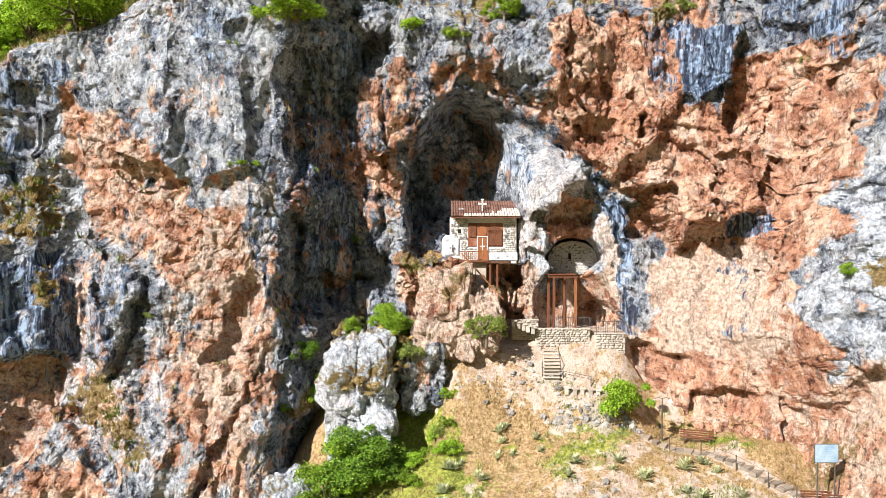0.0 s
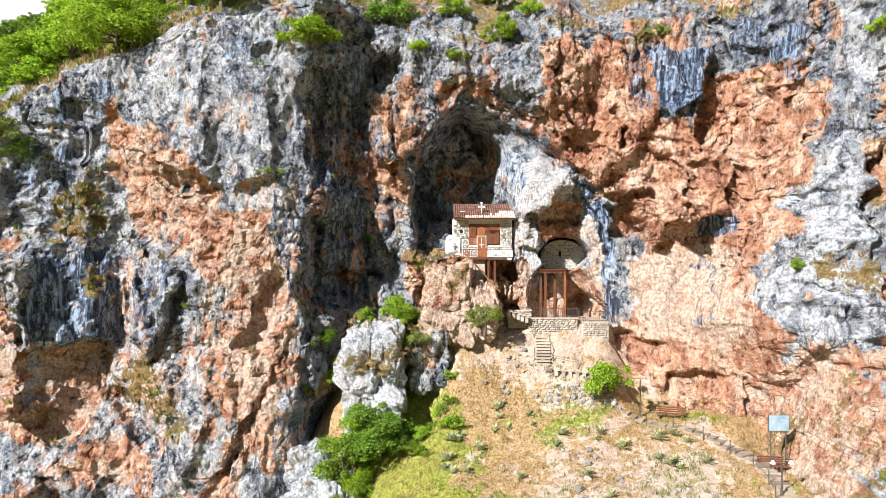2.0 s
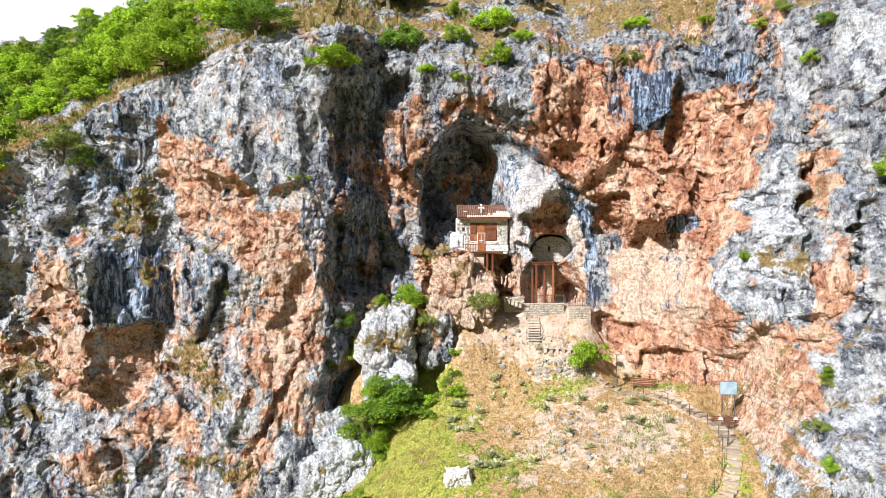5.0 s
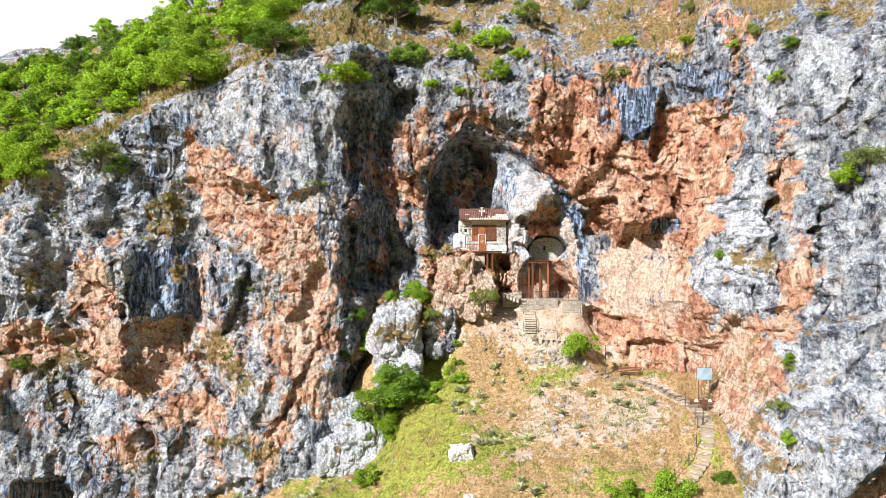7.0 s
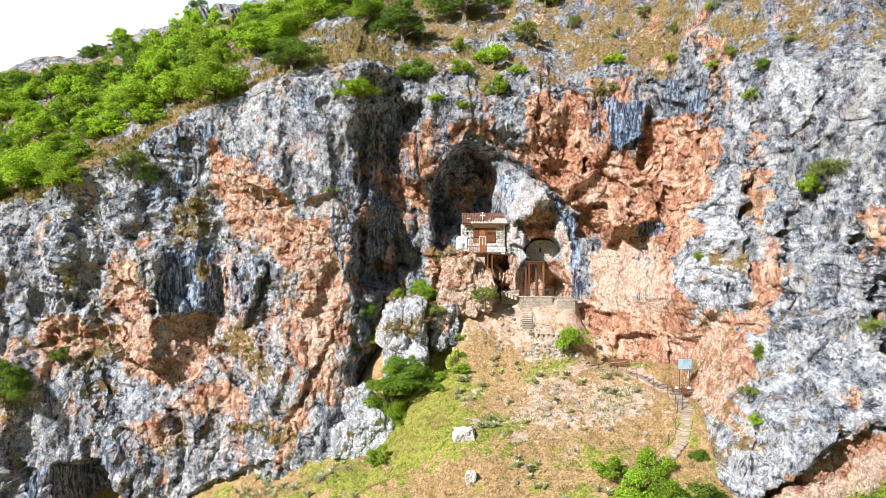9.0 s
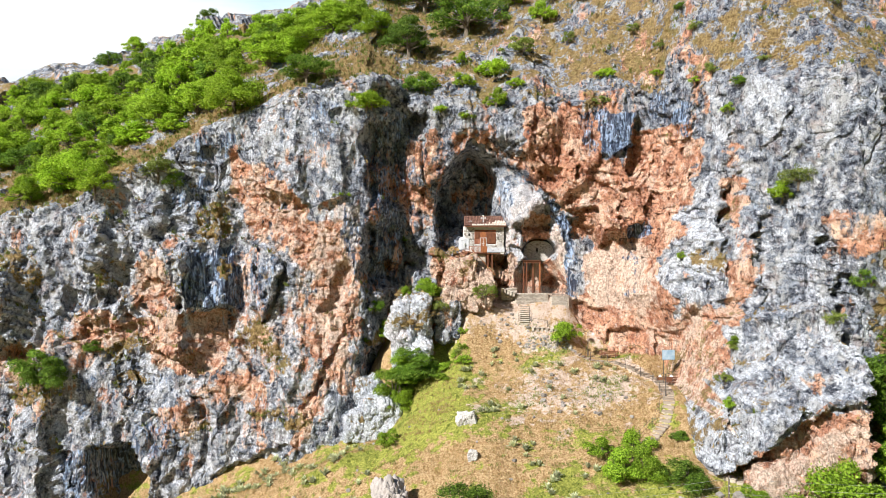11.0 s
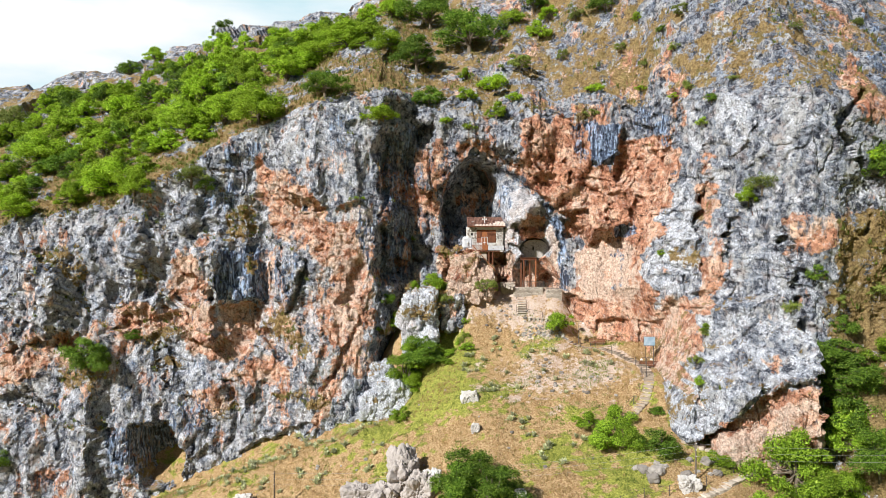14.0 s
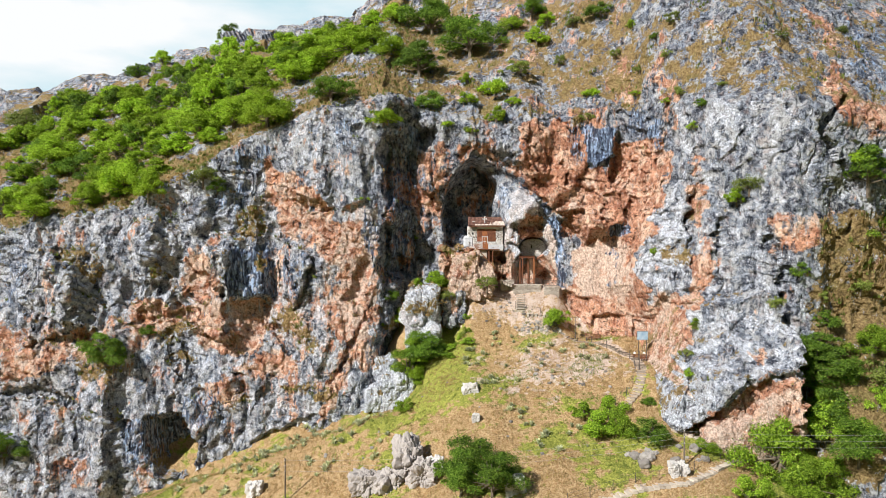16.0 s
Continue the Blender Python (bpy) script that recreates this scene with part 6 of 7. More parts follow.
def build_stairs():
    c = empty("stone_steps", 0, 0, 0, "pale stone steps climbing to the terrace", "steps")
    bmi = boxes((-0.6, 0.6, -0.22, 0.19, -0.075, 0.0), (-0.56, 0.56, -0.08, 0.19, -0.5, -0.075), bevel=0.015)
    me = bpy.data.meshes.new("step")
    bmi.to_mesh(me)
    bmi.free()
    me.materials.append(STEP_STONE)
    for i in range(9):
        piece("step", me, c, pose(7.85 + 0.02 * i, 52.75 + 0.18 * i, -4.15 + 0.215 * i, 0, 0, -2 + i % 3))
    for i in range(7):
        piece("step", me, c, pose(8.9 + 0.55 * i, 52.5 - 0.06 * i, float(ground_z(8.9 + 0.55 * i, 52.5 - 0.06 * i)) - 0.10, 0, 0, 86 + 3 * (i % 2)))
    for i in range(5):
        piece("step", me, c, pose(5.3 + 0.36 * i, 54.75, -0.25 - 0.13 * i, 0, 0, 88 + 2 * (i % 3)))
    for x, y, z, h in ((7.2, 53.0, -4.6, 1.5), (8.5, 53.0, -4.6, 1.6), (8.7, 52.8, -4.8, 1.1), (7.3, 54.3, -3.2, 1.0), (8.55, 54.3, -3.2, 1.0), (10.6, 52.3, -5.0, 1.0)):
        part("post", rod((x, y, z - 0.3), (x, y, z + h), 0.03), IRON, c)
    part("hand_rail", join(rod((8.5, 53.0, -3.1), (8.55, 54.3, -2.25), 0.022), rod((8.7, 52.8, -3.75), (10.6, 52.3, -4.05), 0.02)), IRON, c)


build_stairs()


def iron_fence(points, z, h, label):
    c = empty("iron_fence", *points[0], z, label, "fence", "terrace fences")
    ox, oy = points[0]
    for (ax, ay), (bx, by) in zip(points, points[1:]):
        n = max(2, round(math.hypot(bx - ax, by - ay) / 0.16))
        for zz in (h, 0.12):
            part("rail", rod((ax - ox, ay - oy, zz), (bx - ox, by - oy, zz), 0.02), IRON, c)
        for i in range(n + 1):
            t = i / n
            x, y = ax + t * (bx - ax) - ox, ay + t * (by - ay) - oy
            part("bar", rod((x, y, -0.05), (x, y, h + (0.12 if i % 4 == 0 else 0.0)), 0.024 if i % 8 == 0 else 0.013, sides=6), IRON, c)


iron_fence([(8.2, 55.05), (11.0, 55.05), (11.1, 54.5)], -0.88, 0.75, "black iron fence along the terrace edge")
iron_fence([(11.4, 54.35), (13.4, 54.35)], -1.18, 0.85, "thin iron fence before the lower cave")


def lamp_post(x, y, h, label):
    z = float(ground_z(x, y))
    c = empty("lamp_post", x, y, z, label, "lamp post", "path lamps")
    part("pole", rod((0, 0, -0.2), (0, 0, h), 0.055, 0.04), IRON, c, "slim dark iron pole")
    part("base", rod((0, 0, -0.2), (0, 0, 0.7), 0.09, 0.075), IRON, c)
    for s in (-1, 1):
        arm = part("arm", join(rod((0, 0, h), (s * 0.32, 0, h + 0.10), 0.025), rod((s * 0.32, 0, h + 0.10), (s * 0.55, 0, h - 0.04), 0.025)), IRON, c)
        bm = bmesh.new()
        bmesh.ops.create_cone(bm, cap_ends=True, segments=14, radius1=0.19, radius2=0.06, depth=0.2, matrix=Matrix.Translation((s * 0.57, 0, h - 0.14)))
        part("shade", bm, WHITE_PAINT, arm, "white bell-shaped shade")
    return c


lamp_post(15.1, 50.3, 2.9, "slim iron lamp post with two white shades")
lamp_post(20.9, 38.9, 2.2, "short iron lamp post with white shades by the path")


def bench(x, y, yaw, label, length=1.9):
    z = float(ground_z(x, y))
    c = empty("bench", x, y, z, label, "bench", "path benches")
    c.rotation_euler = (0, 0, radians(yaw))
    for s in (-1, 1):
        part("leg", boxes((s * length * 0.38 - 0.04, s * length * 0.38 + 0.04, -0.22, 0.22, -0.35, 0.42)), IRON, c)
        part("back_support", boxes((s * length * 0.38 - 0.035, s * length * 0.38 + 0.035, 0.20, 0.26, 0.3, 0.95)), IRON, c)
    for i in range(3):
        part("seat_slat", boxes((-length / 2, length / 2, -0.22 + 0.15 * i, -0.10 + 0.15 * i, 0.42, 0.46)), TIMBER, c)
    for i in range(3):
        part("back_slat", boxes((-length / 2, length / 2, 0.17, 0.20, 0.52 + 0.15 * i, 0.63 + 0.15 * i)), TIMBER, c)


bench(17.5, 50.3, -18, "red-brown slatted bench under the rock wall", 2.2)
bench(22.2, 42.9, -8, "weathered red-brown bench below the board", 2.1)
bench(22.6, 42.0, -12, "second weathered bench beside the lamp", 1.6)


def notice_board():
    c = empty("notice_board", 22.1, 42.0, float(ground_z(22.1, 42.0)), "pale blue printed board on two iron legs", "notice board")
    z0 = -c.location.z
    part("panel", boxes((-0.66, 0.66, -0.03, 0.02, -7.03 + z0, -6.0 + z0)), PANEL, c, "pale blue and white printed panel")
    part("frame", boxes((-0.70, 0.70, 0.02, 0.06, -7.07 + z0, -5.96 + z0)), IRON, c)
    for s in (-0.5, 0.5):
        part("leg", boxes((s - 0.04, s + 0.04, 0.02, 0.08, -0.3, -6.0 + z0)), IRON, c)
    rnd = random.Random(8)
    for i in range(7):
        w = rnd.uniform(0.3, 0.52)
        part("text_bar", boxes((0.02, 0.02 + w, -0.036, -0.031, -6.25 - 0.1 * i + z0, -6.22 - 0.1 * i + z0), bevel=0), IRON_BLUE, c)


IRON_BLUE = plain_material("faded_blue_print", (0.30, 0.42, 0.55), (0.42, 0.55, 0.68), 0.5)
notice_board()


def footpath():
    """Plank and slab steps along the track, with a post and wire rail on the valley side."""
    c = tagged(empty("footpath", 0, 0, 0, "stepped path of pale planks and slabs", "path"), kind="structure")
    rnd = random.Random(12)
    prot, lower = [], False
    for i in range(10):
        bm = boxes((-0.55, 0.55, -0.265, 0.265, -0.3, 0.0), bevel=0.035)
        for v in bm.verts:
            v.co += Vector((rnd.uniform(-0.05, 0.05), rnd.uniform(-0.04, 0.04), rnd.uniform(-0.015, 0.015)))
        me = bpy.data.meshes.new("slab")
        bm.to_mesh(me)
        bm.free()
        me.materials.append(PATH_BROWN if i < 5 else PATH_STONE)
        prot.append(me)
    f = empty("path_rail", 0, 0, 0, "rusty posts with wire along the path", "railing")
    last = None
    count = 0
    for (ax, ay), (bx, by) in [*zip(TRACK, TRACK[1:]), *zip(LOWER_TRACK, LOWER_TRACK[1:])]:
        if (ax, ay) == LOWER_TRACK[0]:
            last, lower = None, True
        length = math.hypot(bx - ax, by - ay)
        n = round(length / 0.56)
        yaw = math.degrees(math.atan2(by - ay, bx - ax)) - 90
        for i in range(n):
            t = i / n
            x, y = ax + t * (bx - ax), ay + t * (by - ay)
            z = float(ground_z(x, y)) + 0.05
            piece("slab", rnd.choice(prot[5:] if lower else prot[:5]), c, pose(x, y, z, 0, 0, yaw + rnd.uniform(-5, 5)))
            count += 1
            if count % 4 == 0:
                sx, sy = -(by - ay) / length, (bx - ax) / length
                px, py = x - 0.72 * sx, y - 0.72 * sy
                pz = float(ground_z(px, py))
                part("post", rod((px, py, pz - 0.3), (px, py, pz + 1.0), 0.035), IRON, f)
                if last:
                    for h in (0.95, 0.5):
                        part("wire", rod((last[0], last[1], last[2] + h), (px, py, pz + h), 0.012, sides=5), IRON, f)
                last = (px, py, pz)


PATH_BROWN = stone_material("worn_path_slab", (0.20, 0.165, 0.13), (0.36, 0.30, 0.24), (0.26, 0.21, 0.17))
PATH_STONE = stone_material("path_slab", (0.38, 0.33, 0.275), (0.56, 0.49, 0.41), (0.32, 0.27, 0.22))
footpath()

# ---- rocks ----
def on_face(x, z):
    """The place on the finished cliff near (x, z) of its plan."""
    i, j = int(np.argmin(np.abs(gz - z))), int(np.argmin(np.abs(gx - x)))
    return float(X3[i, j]), float(Y3[i, j]), float(Z3[i, j])


def rock(name, x, y, z, rx, ry, rz, seed, label, category="rock", square=0.6, pale_amt=0.4, ochre_amt=0.1, dry_amt=0.0, detail=6, group="", rough=1.0, turn=0.0, material=None):
    """A weathered block: a squarish ball broken by facets and cracks."""
    bm = bmesh.new()
    bmesh.ops.create_icosphere(bm, subdivisions=detail, radius=1.0)
    me = bpy.data.meshes.new(name)
    bm.to_mesh(me)
    bm.free()
    co = np.empty(len(me.vertices) * 3, np.float32)
    me.vertices.foreach_get("co", co)
    co = co.reshape(-1, 3).astype(float)
    big = np.max(np.abs(co), axis=1, keepdims=True)
    co = co * (1 - square) + co / big * square
    c, s = math.cos(radians(turn)), math.sin(radians(turn))
    p = co * np.array([rx, ry, rz])
    p = np.stack([p[:, 0] * c - p[:, 1] * s, p[:, 0] * s + p[:, 1] * c, p[:, 2]], -1)
    size = (rx * ry * rz) ** (1 / 3)
    nrm = p / np.linalg.norm(p, axis=1, keepdims=True)
    q = p + np.array([seed * 13.7, seed * 7.3, seed * 3.1])
    k = size * 0.75
    fb, jb = blocks(q[:, 0] / k, q[:, 1] / k, q[:, 2] / (1.3 * k), seed)
    fm, _ = blocks(q[:, 0] / (0.33 * k), q[:, 1] / (0.33 * k), q[:, 2] / (0.42 * k), seed + 5)
    lump2 = fbm(q[:, 0] / (1.5 * k), q[:, 1] / (1.5 * k), q[:, 2] / (1.8 * k), 5, seed)
    d = rough * size * (0.22 * lump2 - 0.46 * (fb - 0.4) - 0.20 * (fm - 0.4) - 0.05 * (1 - smooth(jb, 0, 0.08)))
    p = p + nrm * d[:, None]
    me.vertices.foreach_set("co", p.astype(np.float32).ravel())
    me.update()
    me.shade_flat()
    me.materials.append(material or ROCK)
    ob = new(name, me)
    ob.location = (x, y, z)
    for key, v in (("ochre", ochre_amt), ("pale", pale_amt), ("stain_shade", 0.08)):
        paint(ob, key, np.full(len(p), v))
    up = nrm[:, 2] + 0.25 * lump2
    paint(ob, "dry", dry_amt * smooth(up, 0.2, 0.7))
    return tagged(ob, label, category, group)


# -- rocks
rock("rock_spur", -6.0, 52.5, -6.0, 2.6, 2.3, 5.3, 61, "pale grey limestone spur with grass on top", pale_amt=.95, ochre_amt=.3, dry_amt=.42)
# the second spur's shade is put into its darker colour
rock("rock_spur", -1.3, 53.9, -4.0, 1.8, 1.7, 2.8, 62, "grey leaning limestone spur coloured darker for its shade", pale_amt=.45, ochre_amt=.3, dry_amt=.4)
rock("rock_block", 0.1, 54.6, 0.2, 2.15, 2.1, 3.7, 63, "warm ochre rock block below the chapel", pale_amt=.7, ochre_amt=.85, dry_amt=.36)
rock("rock_block", 2.5, 54.6, -0.3, 1.9, 1.9, 2.6, 68, "low ochre rock shoulder beside the timber posts", pale_amt=.8, ochre_amt=.85, dry_amt=.3)
rock("rock_ledge", -2.0, 55.5, -3.4, 2.6, 2.0, 2.6, 66, "grassy brown rock ledge between spur and block", pale_amt=.5, ochre_amt=.55, dry_amt=.75)
rock("rubble_mound", 28.0, 27.6, -15.8, 3.9, 2.6, 2.9, 71, "pale ochre mound of broken rock under an overhang", pale_amt=.7, ochre_amt=1.0, square=.15, rough=.8)
rock("rubble_mound", 32.3, 28.4, -14.6, 3.5, 2.8, 4.0, 72, "pale ochre mound of broken rock under an overhang", pale_amt=.6, ochre_amt=1.1, square=.15, rough=.8)
# -- rocks end


# ---- plants ----
def leaf_cloud(rnd, lobes, count, size, flat=0.0):
    """Leaves near the skins of some lobes, as points for one mesh."""
    vol = np.array([l[3] ** 2 for l in lobes])
    pick = rnd.choice(len(lobes), count, p=vol / vol.sum())
    L = np.array(lobes)[pick]
    v = rnd.normal(size=(count, 3))
    v /= np.linalg.norm(v, axis=1, keepdims=True)
    v[:, 2] = np.where(v[:, 2] < -0.3, -v[:, 2] * 0.6, v[:, 2])
    r = L[:, 3:4] * (0.5 + 0.55 * rnd.random((count, 1)) ** 0.6) * np.where(rnd.random((count, 1)) < 0.12, rnd.uniform(1.05, 1.5, (count, 1)), 1.0)
    c = L[:, :3] + v * r
    nrm = v + 0.75 * rnd.normal(size=(count, 3)) + np.array([0, 0, 0.35])
    nrm /= np.linalg.norm(nrm, axis=1, keepdims=True)
    a = np.cross(nrm, rnd.normal(size=(count, 3)))
    a /= np.linalg.norm(a, axis=1, keepdims=True) + 1e-9
    b = np.cross(nrm, a)
    s = size * (0.6 + 0.8 * rnd.random((count, 1)))
    return np.stack([c + b * s * 0.55 - a * s * 0.5, c + a * s, c - b * s * 0.55 - a * s * 0.5], 1).reshape(-1, 3)


def quads_mesh(name, pts, material, sides=4):
    me = bpy.data.meshes.new(name)
    n = len(pts) // sides
    me.vertices.add(len(pts))
    me.vertices.foreach_set("co", pts.astype(np.float32).ravel())
    me.loops.add(n * sides)
    me.loops.foreach_set("vertex_index", np.arange(n * sides, dtype=np.int32))
    me.polygons.add(n)
    me.polygons.foreach_set("loop_start", np.arange(0, n * sides, sides, dtype=np.int32))
    me.polygons.foreach_set("loop_total", np.full(n, sides, np.int32))
    me.update(calc_edges=True)
    me.materials.append(material)
    return me


def plant_proto(kind, seed, leaf, tall=1.0, leaves=1700, size=0.10, lobes=11, label="", category="shrub"):
    """A plant about 1 m in radius, standing at the origin: trunk with limbs, and a crown of leaves."""
    rnd = np.random.RandomState(seed)
    c = empty(kind, 0, 0, -500, label, category)
    ls = []
    for i in range(lobes):
        a = i * 2.399 + rnd.uniform(-0.4, 0.4)
        h = (i + 0.5) / lobes
        spread_r = 0.74 * math.sin(math.pi * min(1, 0.25 + 0.75 * h)) ** 0.7 * rnd.uniform(0.35, 1.45)
        ls.append((spread_r * math.cos(a), spread_r * math.sin(a), tall * ((0.14 if kind == "shrub" else 0.35) + 1.05 * h * rnd.uniform(0.6, 1.15)), float(rnd.choice((0.12, 0.17, 0.24, 0.36)))))
    crown = new("crown", quads_mesh("crown", leaf_cloud(rnd, ls, leaves, size), leaf, 3))
    crown.parent = c
    bits = [rod((0, 0, -0.25), (rnd.uniform(-0.05, 0.05), rnd.uniform(-0.05, 0.05), tall * 0.55), 0.07, 0.045, 7)]
    for x, y, z, r in ls:
        bits.append(rod((x * 0.08, y * 0.08, tall * rnd.uniform(0.2, 0.5)), (x * 0.8, y * 0.8, z * 0.92), 0.028, 0.010, 5))
    part("trunk", join(*bits), BARK, c)
    return c


PROTO = {
    "fresh": [plant_proto("shrub", 1 + i, LEAF, 0.85, 5600, 0.052, 26, "bright green leafy shrub rooted in the rock", "shrub") for i in range(3)],
    "dark": [plant_proto("shrub", 11 + i, LEAF_DARK, 0.95, 5600, 0.050, 26, "dense dark green shrub", "shrub") for i in range(2)],
    "olive": [plant_proto("shrub", 21 + i, LEAF_OLIVE, 0.8, 3000, 0.048, 15, "sparse olive-green thorny shrub", "shrub") for i in range(2)],
    "tree": [plant_proto("tree", 31 + i, LEAF, 1.35, 6400, 0.050, 30, "small broadleaf tree with bright green crown", "tree") for i in range(2)],
    "darktree": [plant_proto("tree", 41 + i, LEAF_DARK, 1.4, 6400, 0.050, 30, "small dark green tree on the hillside", "tree") for i in range(2)],
    "mid": [plant_proto("shrub", 81 + i, LEAF_MID, 0.85, 7000, 0.043, 20, "leafy green shrub with fine foliage", "shrub") for i in range(3)],
    "midtree": [plant_proto("tree", 91 + i, LEAF_MID, 1.35, 8000, 0.043, 24, "small broadleaf tree with a green crown", "tree") for i in range(2)],
    "bigmid": [plant_proto("shrub", 65 + i, LEAF_MID, 0.95, 15000, 0.032, 26, "large spreading green shrub with fine leaves", "shrub") for i in range(2)],
    "bigfresh": [plant_proto("shrub", 61 + i, LEAF, 0.95, 15000, 0.032, 26, "large spreading green shrub with fine leaves", "shrub") for i in range(2)],
    "bigdark": [plant_proto("tree", 71 + i, LEAF_DARK, 1.15, 15000, 0.032, 26, "large dark green tree with a dense crown", "tree") for i in range(2)],
    "straw": [plant_proto("bush", 51 + i, LEAF_DRY, 0.6, 600, 0.09, 7, "dried straw-coloured bush on a ledge", "bush") for i in range(1)],
}
PLANT_RND = random.Random(77)


def plant(kind, place, r, group="", label=""):
    if not group:
        far_up, large = place[2] > 8, r > 2.6
        if kind in ("fresh", "tree"):
            kind = ("bigfresh" if large else kind) if far_up else "bigmid" if large else {"fresh": "mid", "tree": "midtree"}[kind]
        elif kind in ("dark", "darktree") and large:
            kind = "bigdark"
    src = PLANT_RND.choice(PROTO[kind])
    ob = copy_thing(src, pose(*place, 0, 0, PLANT_RND.uniform(0, 360)) @ Matrix.Diagonal((r * PLANT_RND.uniform(0.85, 1.2), r * PLANT_RND.uniform(0.85, 1.2), r * PLANT_RND.uniform(0.75, 1.15), 1)))
    if group:
        ob["group"] = group
    if label:
        ob["label"] = label
    return ob


def on_ground(x, y):
    return x, y, float(ground_z(x, y)) - 0.05


# -- plants
plant("fresh", on_face(-11.3, 21.8), 2.44)
plant("darktree", on_face(-7.0, 31.7), 3.44)
plant("fresh", on_face(-10.8, 35.4), 3.20)
plant("dark", on_face(1.1, 35.4), 4.83)
plant("dark", on_face(-4.6, 25.3), 2.49)
plant("fresh", on_face(0.4, 25.8), 1.62)
plant("fresh", on_face(0.3, 29.9), 1.32)
plant("fresh", on_face(4.5, 27.4), 2.41)
plant("olive", on_face(8.3, 30.1), 2.62)
plant("fresh", on_face(4.5, 22.5), 1.76)
plant("fresh", on_face(7.1, 25.1), 1.07)
plant("olive", on_face(0.6, 20.6), 1.04)
plant("fresh", on_face(8.2, 39.7), 1.85)
plant("fresh", on_face(11.8, 36.4), 1.97)
plant("tree", on_face(13.4, 39.6), 1.81)
plant("olive", on_face(17.1, 39.0), 1.97)
plant("fresh", on_face(23.9, 36.4), 1.11)
plant("olive", on_face(27.6, 34.4), 1.73)
plant("dark", on_face(25.8, 32.7), 0.87)
plant("fresh", on_face(18.3, 26.3), 1.41)
plant("olive", on_face(17.5, 22.2), 1.21)
plant("darktree", on_face(11.6, 42.4), 2.61)
plant("darktree", on_face(-5.1, 43.0), 4.95)
plant("tree", on_face(-12.0, 45.6), 3.44)
plant("dark", on_face(20.9, 40.1), 2.15)
plant("fresh", on_face(-54.6, 10.7), 2.67)
plant("fresh", on_face(-61.5, 8.4), 3.21)
plant("fresh", on_face(-49.7, 12.6), 3.59)
plant("fresh", on_face(-44.6, 11.8), 3.06)
plant("olive", on_face(-36.7, 13.3), 3.17)
plant("dark", on_face(-34.8, 12.3), 1.75)
plant("fresh", on_face(-29.0, 22.6), 4.08)
plant("dark", on_face(-19.2, 25.9), 2.82)
plant("darktree", on_face(-31.5, 41.7), 3.74)
plant("fresh", on_face(-19.1, 37.4), 4.24)
plant("fresh", on_face(-23.7, 38.2), 3.84)
plant("darktree", on_face(-85.7, 48.9), 3.83)
plant("fresh", on_face(-73.9, 58.8), 2.90)
plant("darktree", on_face(-57.0, 69.7), 2.95)
plant("dark", on_face(-61.9, 59.1), 3.10)
plant("fresh", on_face(-75.1, 49.4), 3.00)
plant("olive", on_face(-94.3, 30.0), 4.80)
plant("fresh", on_face(-70.7, 18.9), 4.21)
plant("dark", on_face(-47.4, -12.0), 2.86)
plant("dark", on_face(-50.0, -9.9), 2.35)
plant("olive", on_face(-44.3, -7.2), 1.06)
plant("dark", on_face(-62.7, -24.8), 3.30)
plant("olive", on_face(32.1, 11.0), 2.22)
plant("fresh", on_face(31.1, 9.8), 1.49)
plant("fresh", on_face(23.9, 3.4), 0.63)
plant("dark", on_face(45.0, 11.0), 3.34)
plant("fresh", on_face(48.5, 5.1), 3.29)
plant("dark", on_face(37.6, -8.1), 2.49)
plant("dark", on_face(37.6, -11.2), 2.91)
plant("fresh", on_face(44.2, -7.1), 3.26)
plant("olive", on_face(44.4, -10.3), 3.06)
plant("dark", on_face(36.5, 1.3), 1.31)
plant("olive", on_face(33.4, -2.0), 1.18)
plant("fresh", on_face(26.2, -4.3), 0.87)
plant("fresh", on_face(24.0, -9.0), 0.73)
plant("fresh", on_ground(31.5, 24.6), 4.01)
plant("fresh", on_ground(33.2, 22.1), 2.86)
plant("fresh", on_face(38.0, -15.8), 3.27)
plant("dark", on_face(39.4, -17.3), 3.23)
plant("fresh", on_face(38.5, -20.8), 3.26)
plant("olive", on_face(37.8, -13.3), 2.45)
plant("fresh", on_ground(25.8, 17.6), 2.13)
plant("fresh", on_ground(13.8, 29.3), 2.17)
plant("fresh", on_ground(16.1, 28.6), 2.03)
plant("dark", on_ground(19.2, 26.9), 1.87)
plant("fresh", on_ground(24.2, 25.1), 1.20)
plant("dark", on_ground(20.6, 33.1), 0.64)
plant("dark", on_ground(0.4, 23.3), 3.38)
plant("dark", on_ground(-1.0, 22.0), 2.72)
plant("dark", on_ground(2.0, 20.8), 2.68)
plant("fresh", on_ground(12.6, 50.8), 2.22)
plant("olive", (3.1, 52.2, -1.5), 1.77)
plant("fresh", (-4.1, 53.0, -0.8), 1.42)
plant("fresh", (-6.7, 53.0, -1.1), 0.98)
plant("dark", on_face(-10.7, -3.2), 1.14)
plant("fresh", on_face(-9.9, -6.6), 1.29)
plant("fresh", on_face(-11.5, -6.6), 0.50)
plant("darktree", on_ground(-5.4, 49.6), 3.1)
plant("tree", on_ground(-7.6, 48.8), 2.4)
plant("dark", on_ground(-3.6, 48.6), 1.3)
plant("tree", on_ground(-6.3, 49.4), 2.35)
plant("fresh", on_ground(-3.9, 50.2), 1.3)
plant("fresh", on_ground(-7.6, 39.2), 1.18)
plant("olive", (-2.5, 52.3, -2.8), 1.34)
plant("fresh", on_face(-14.3, 11.0), 0.44)
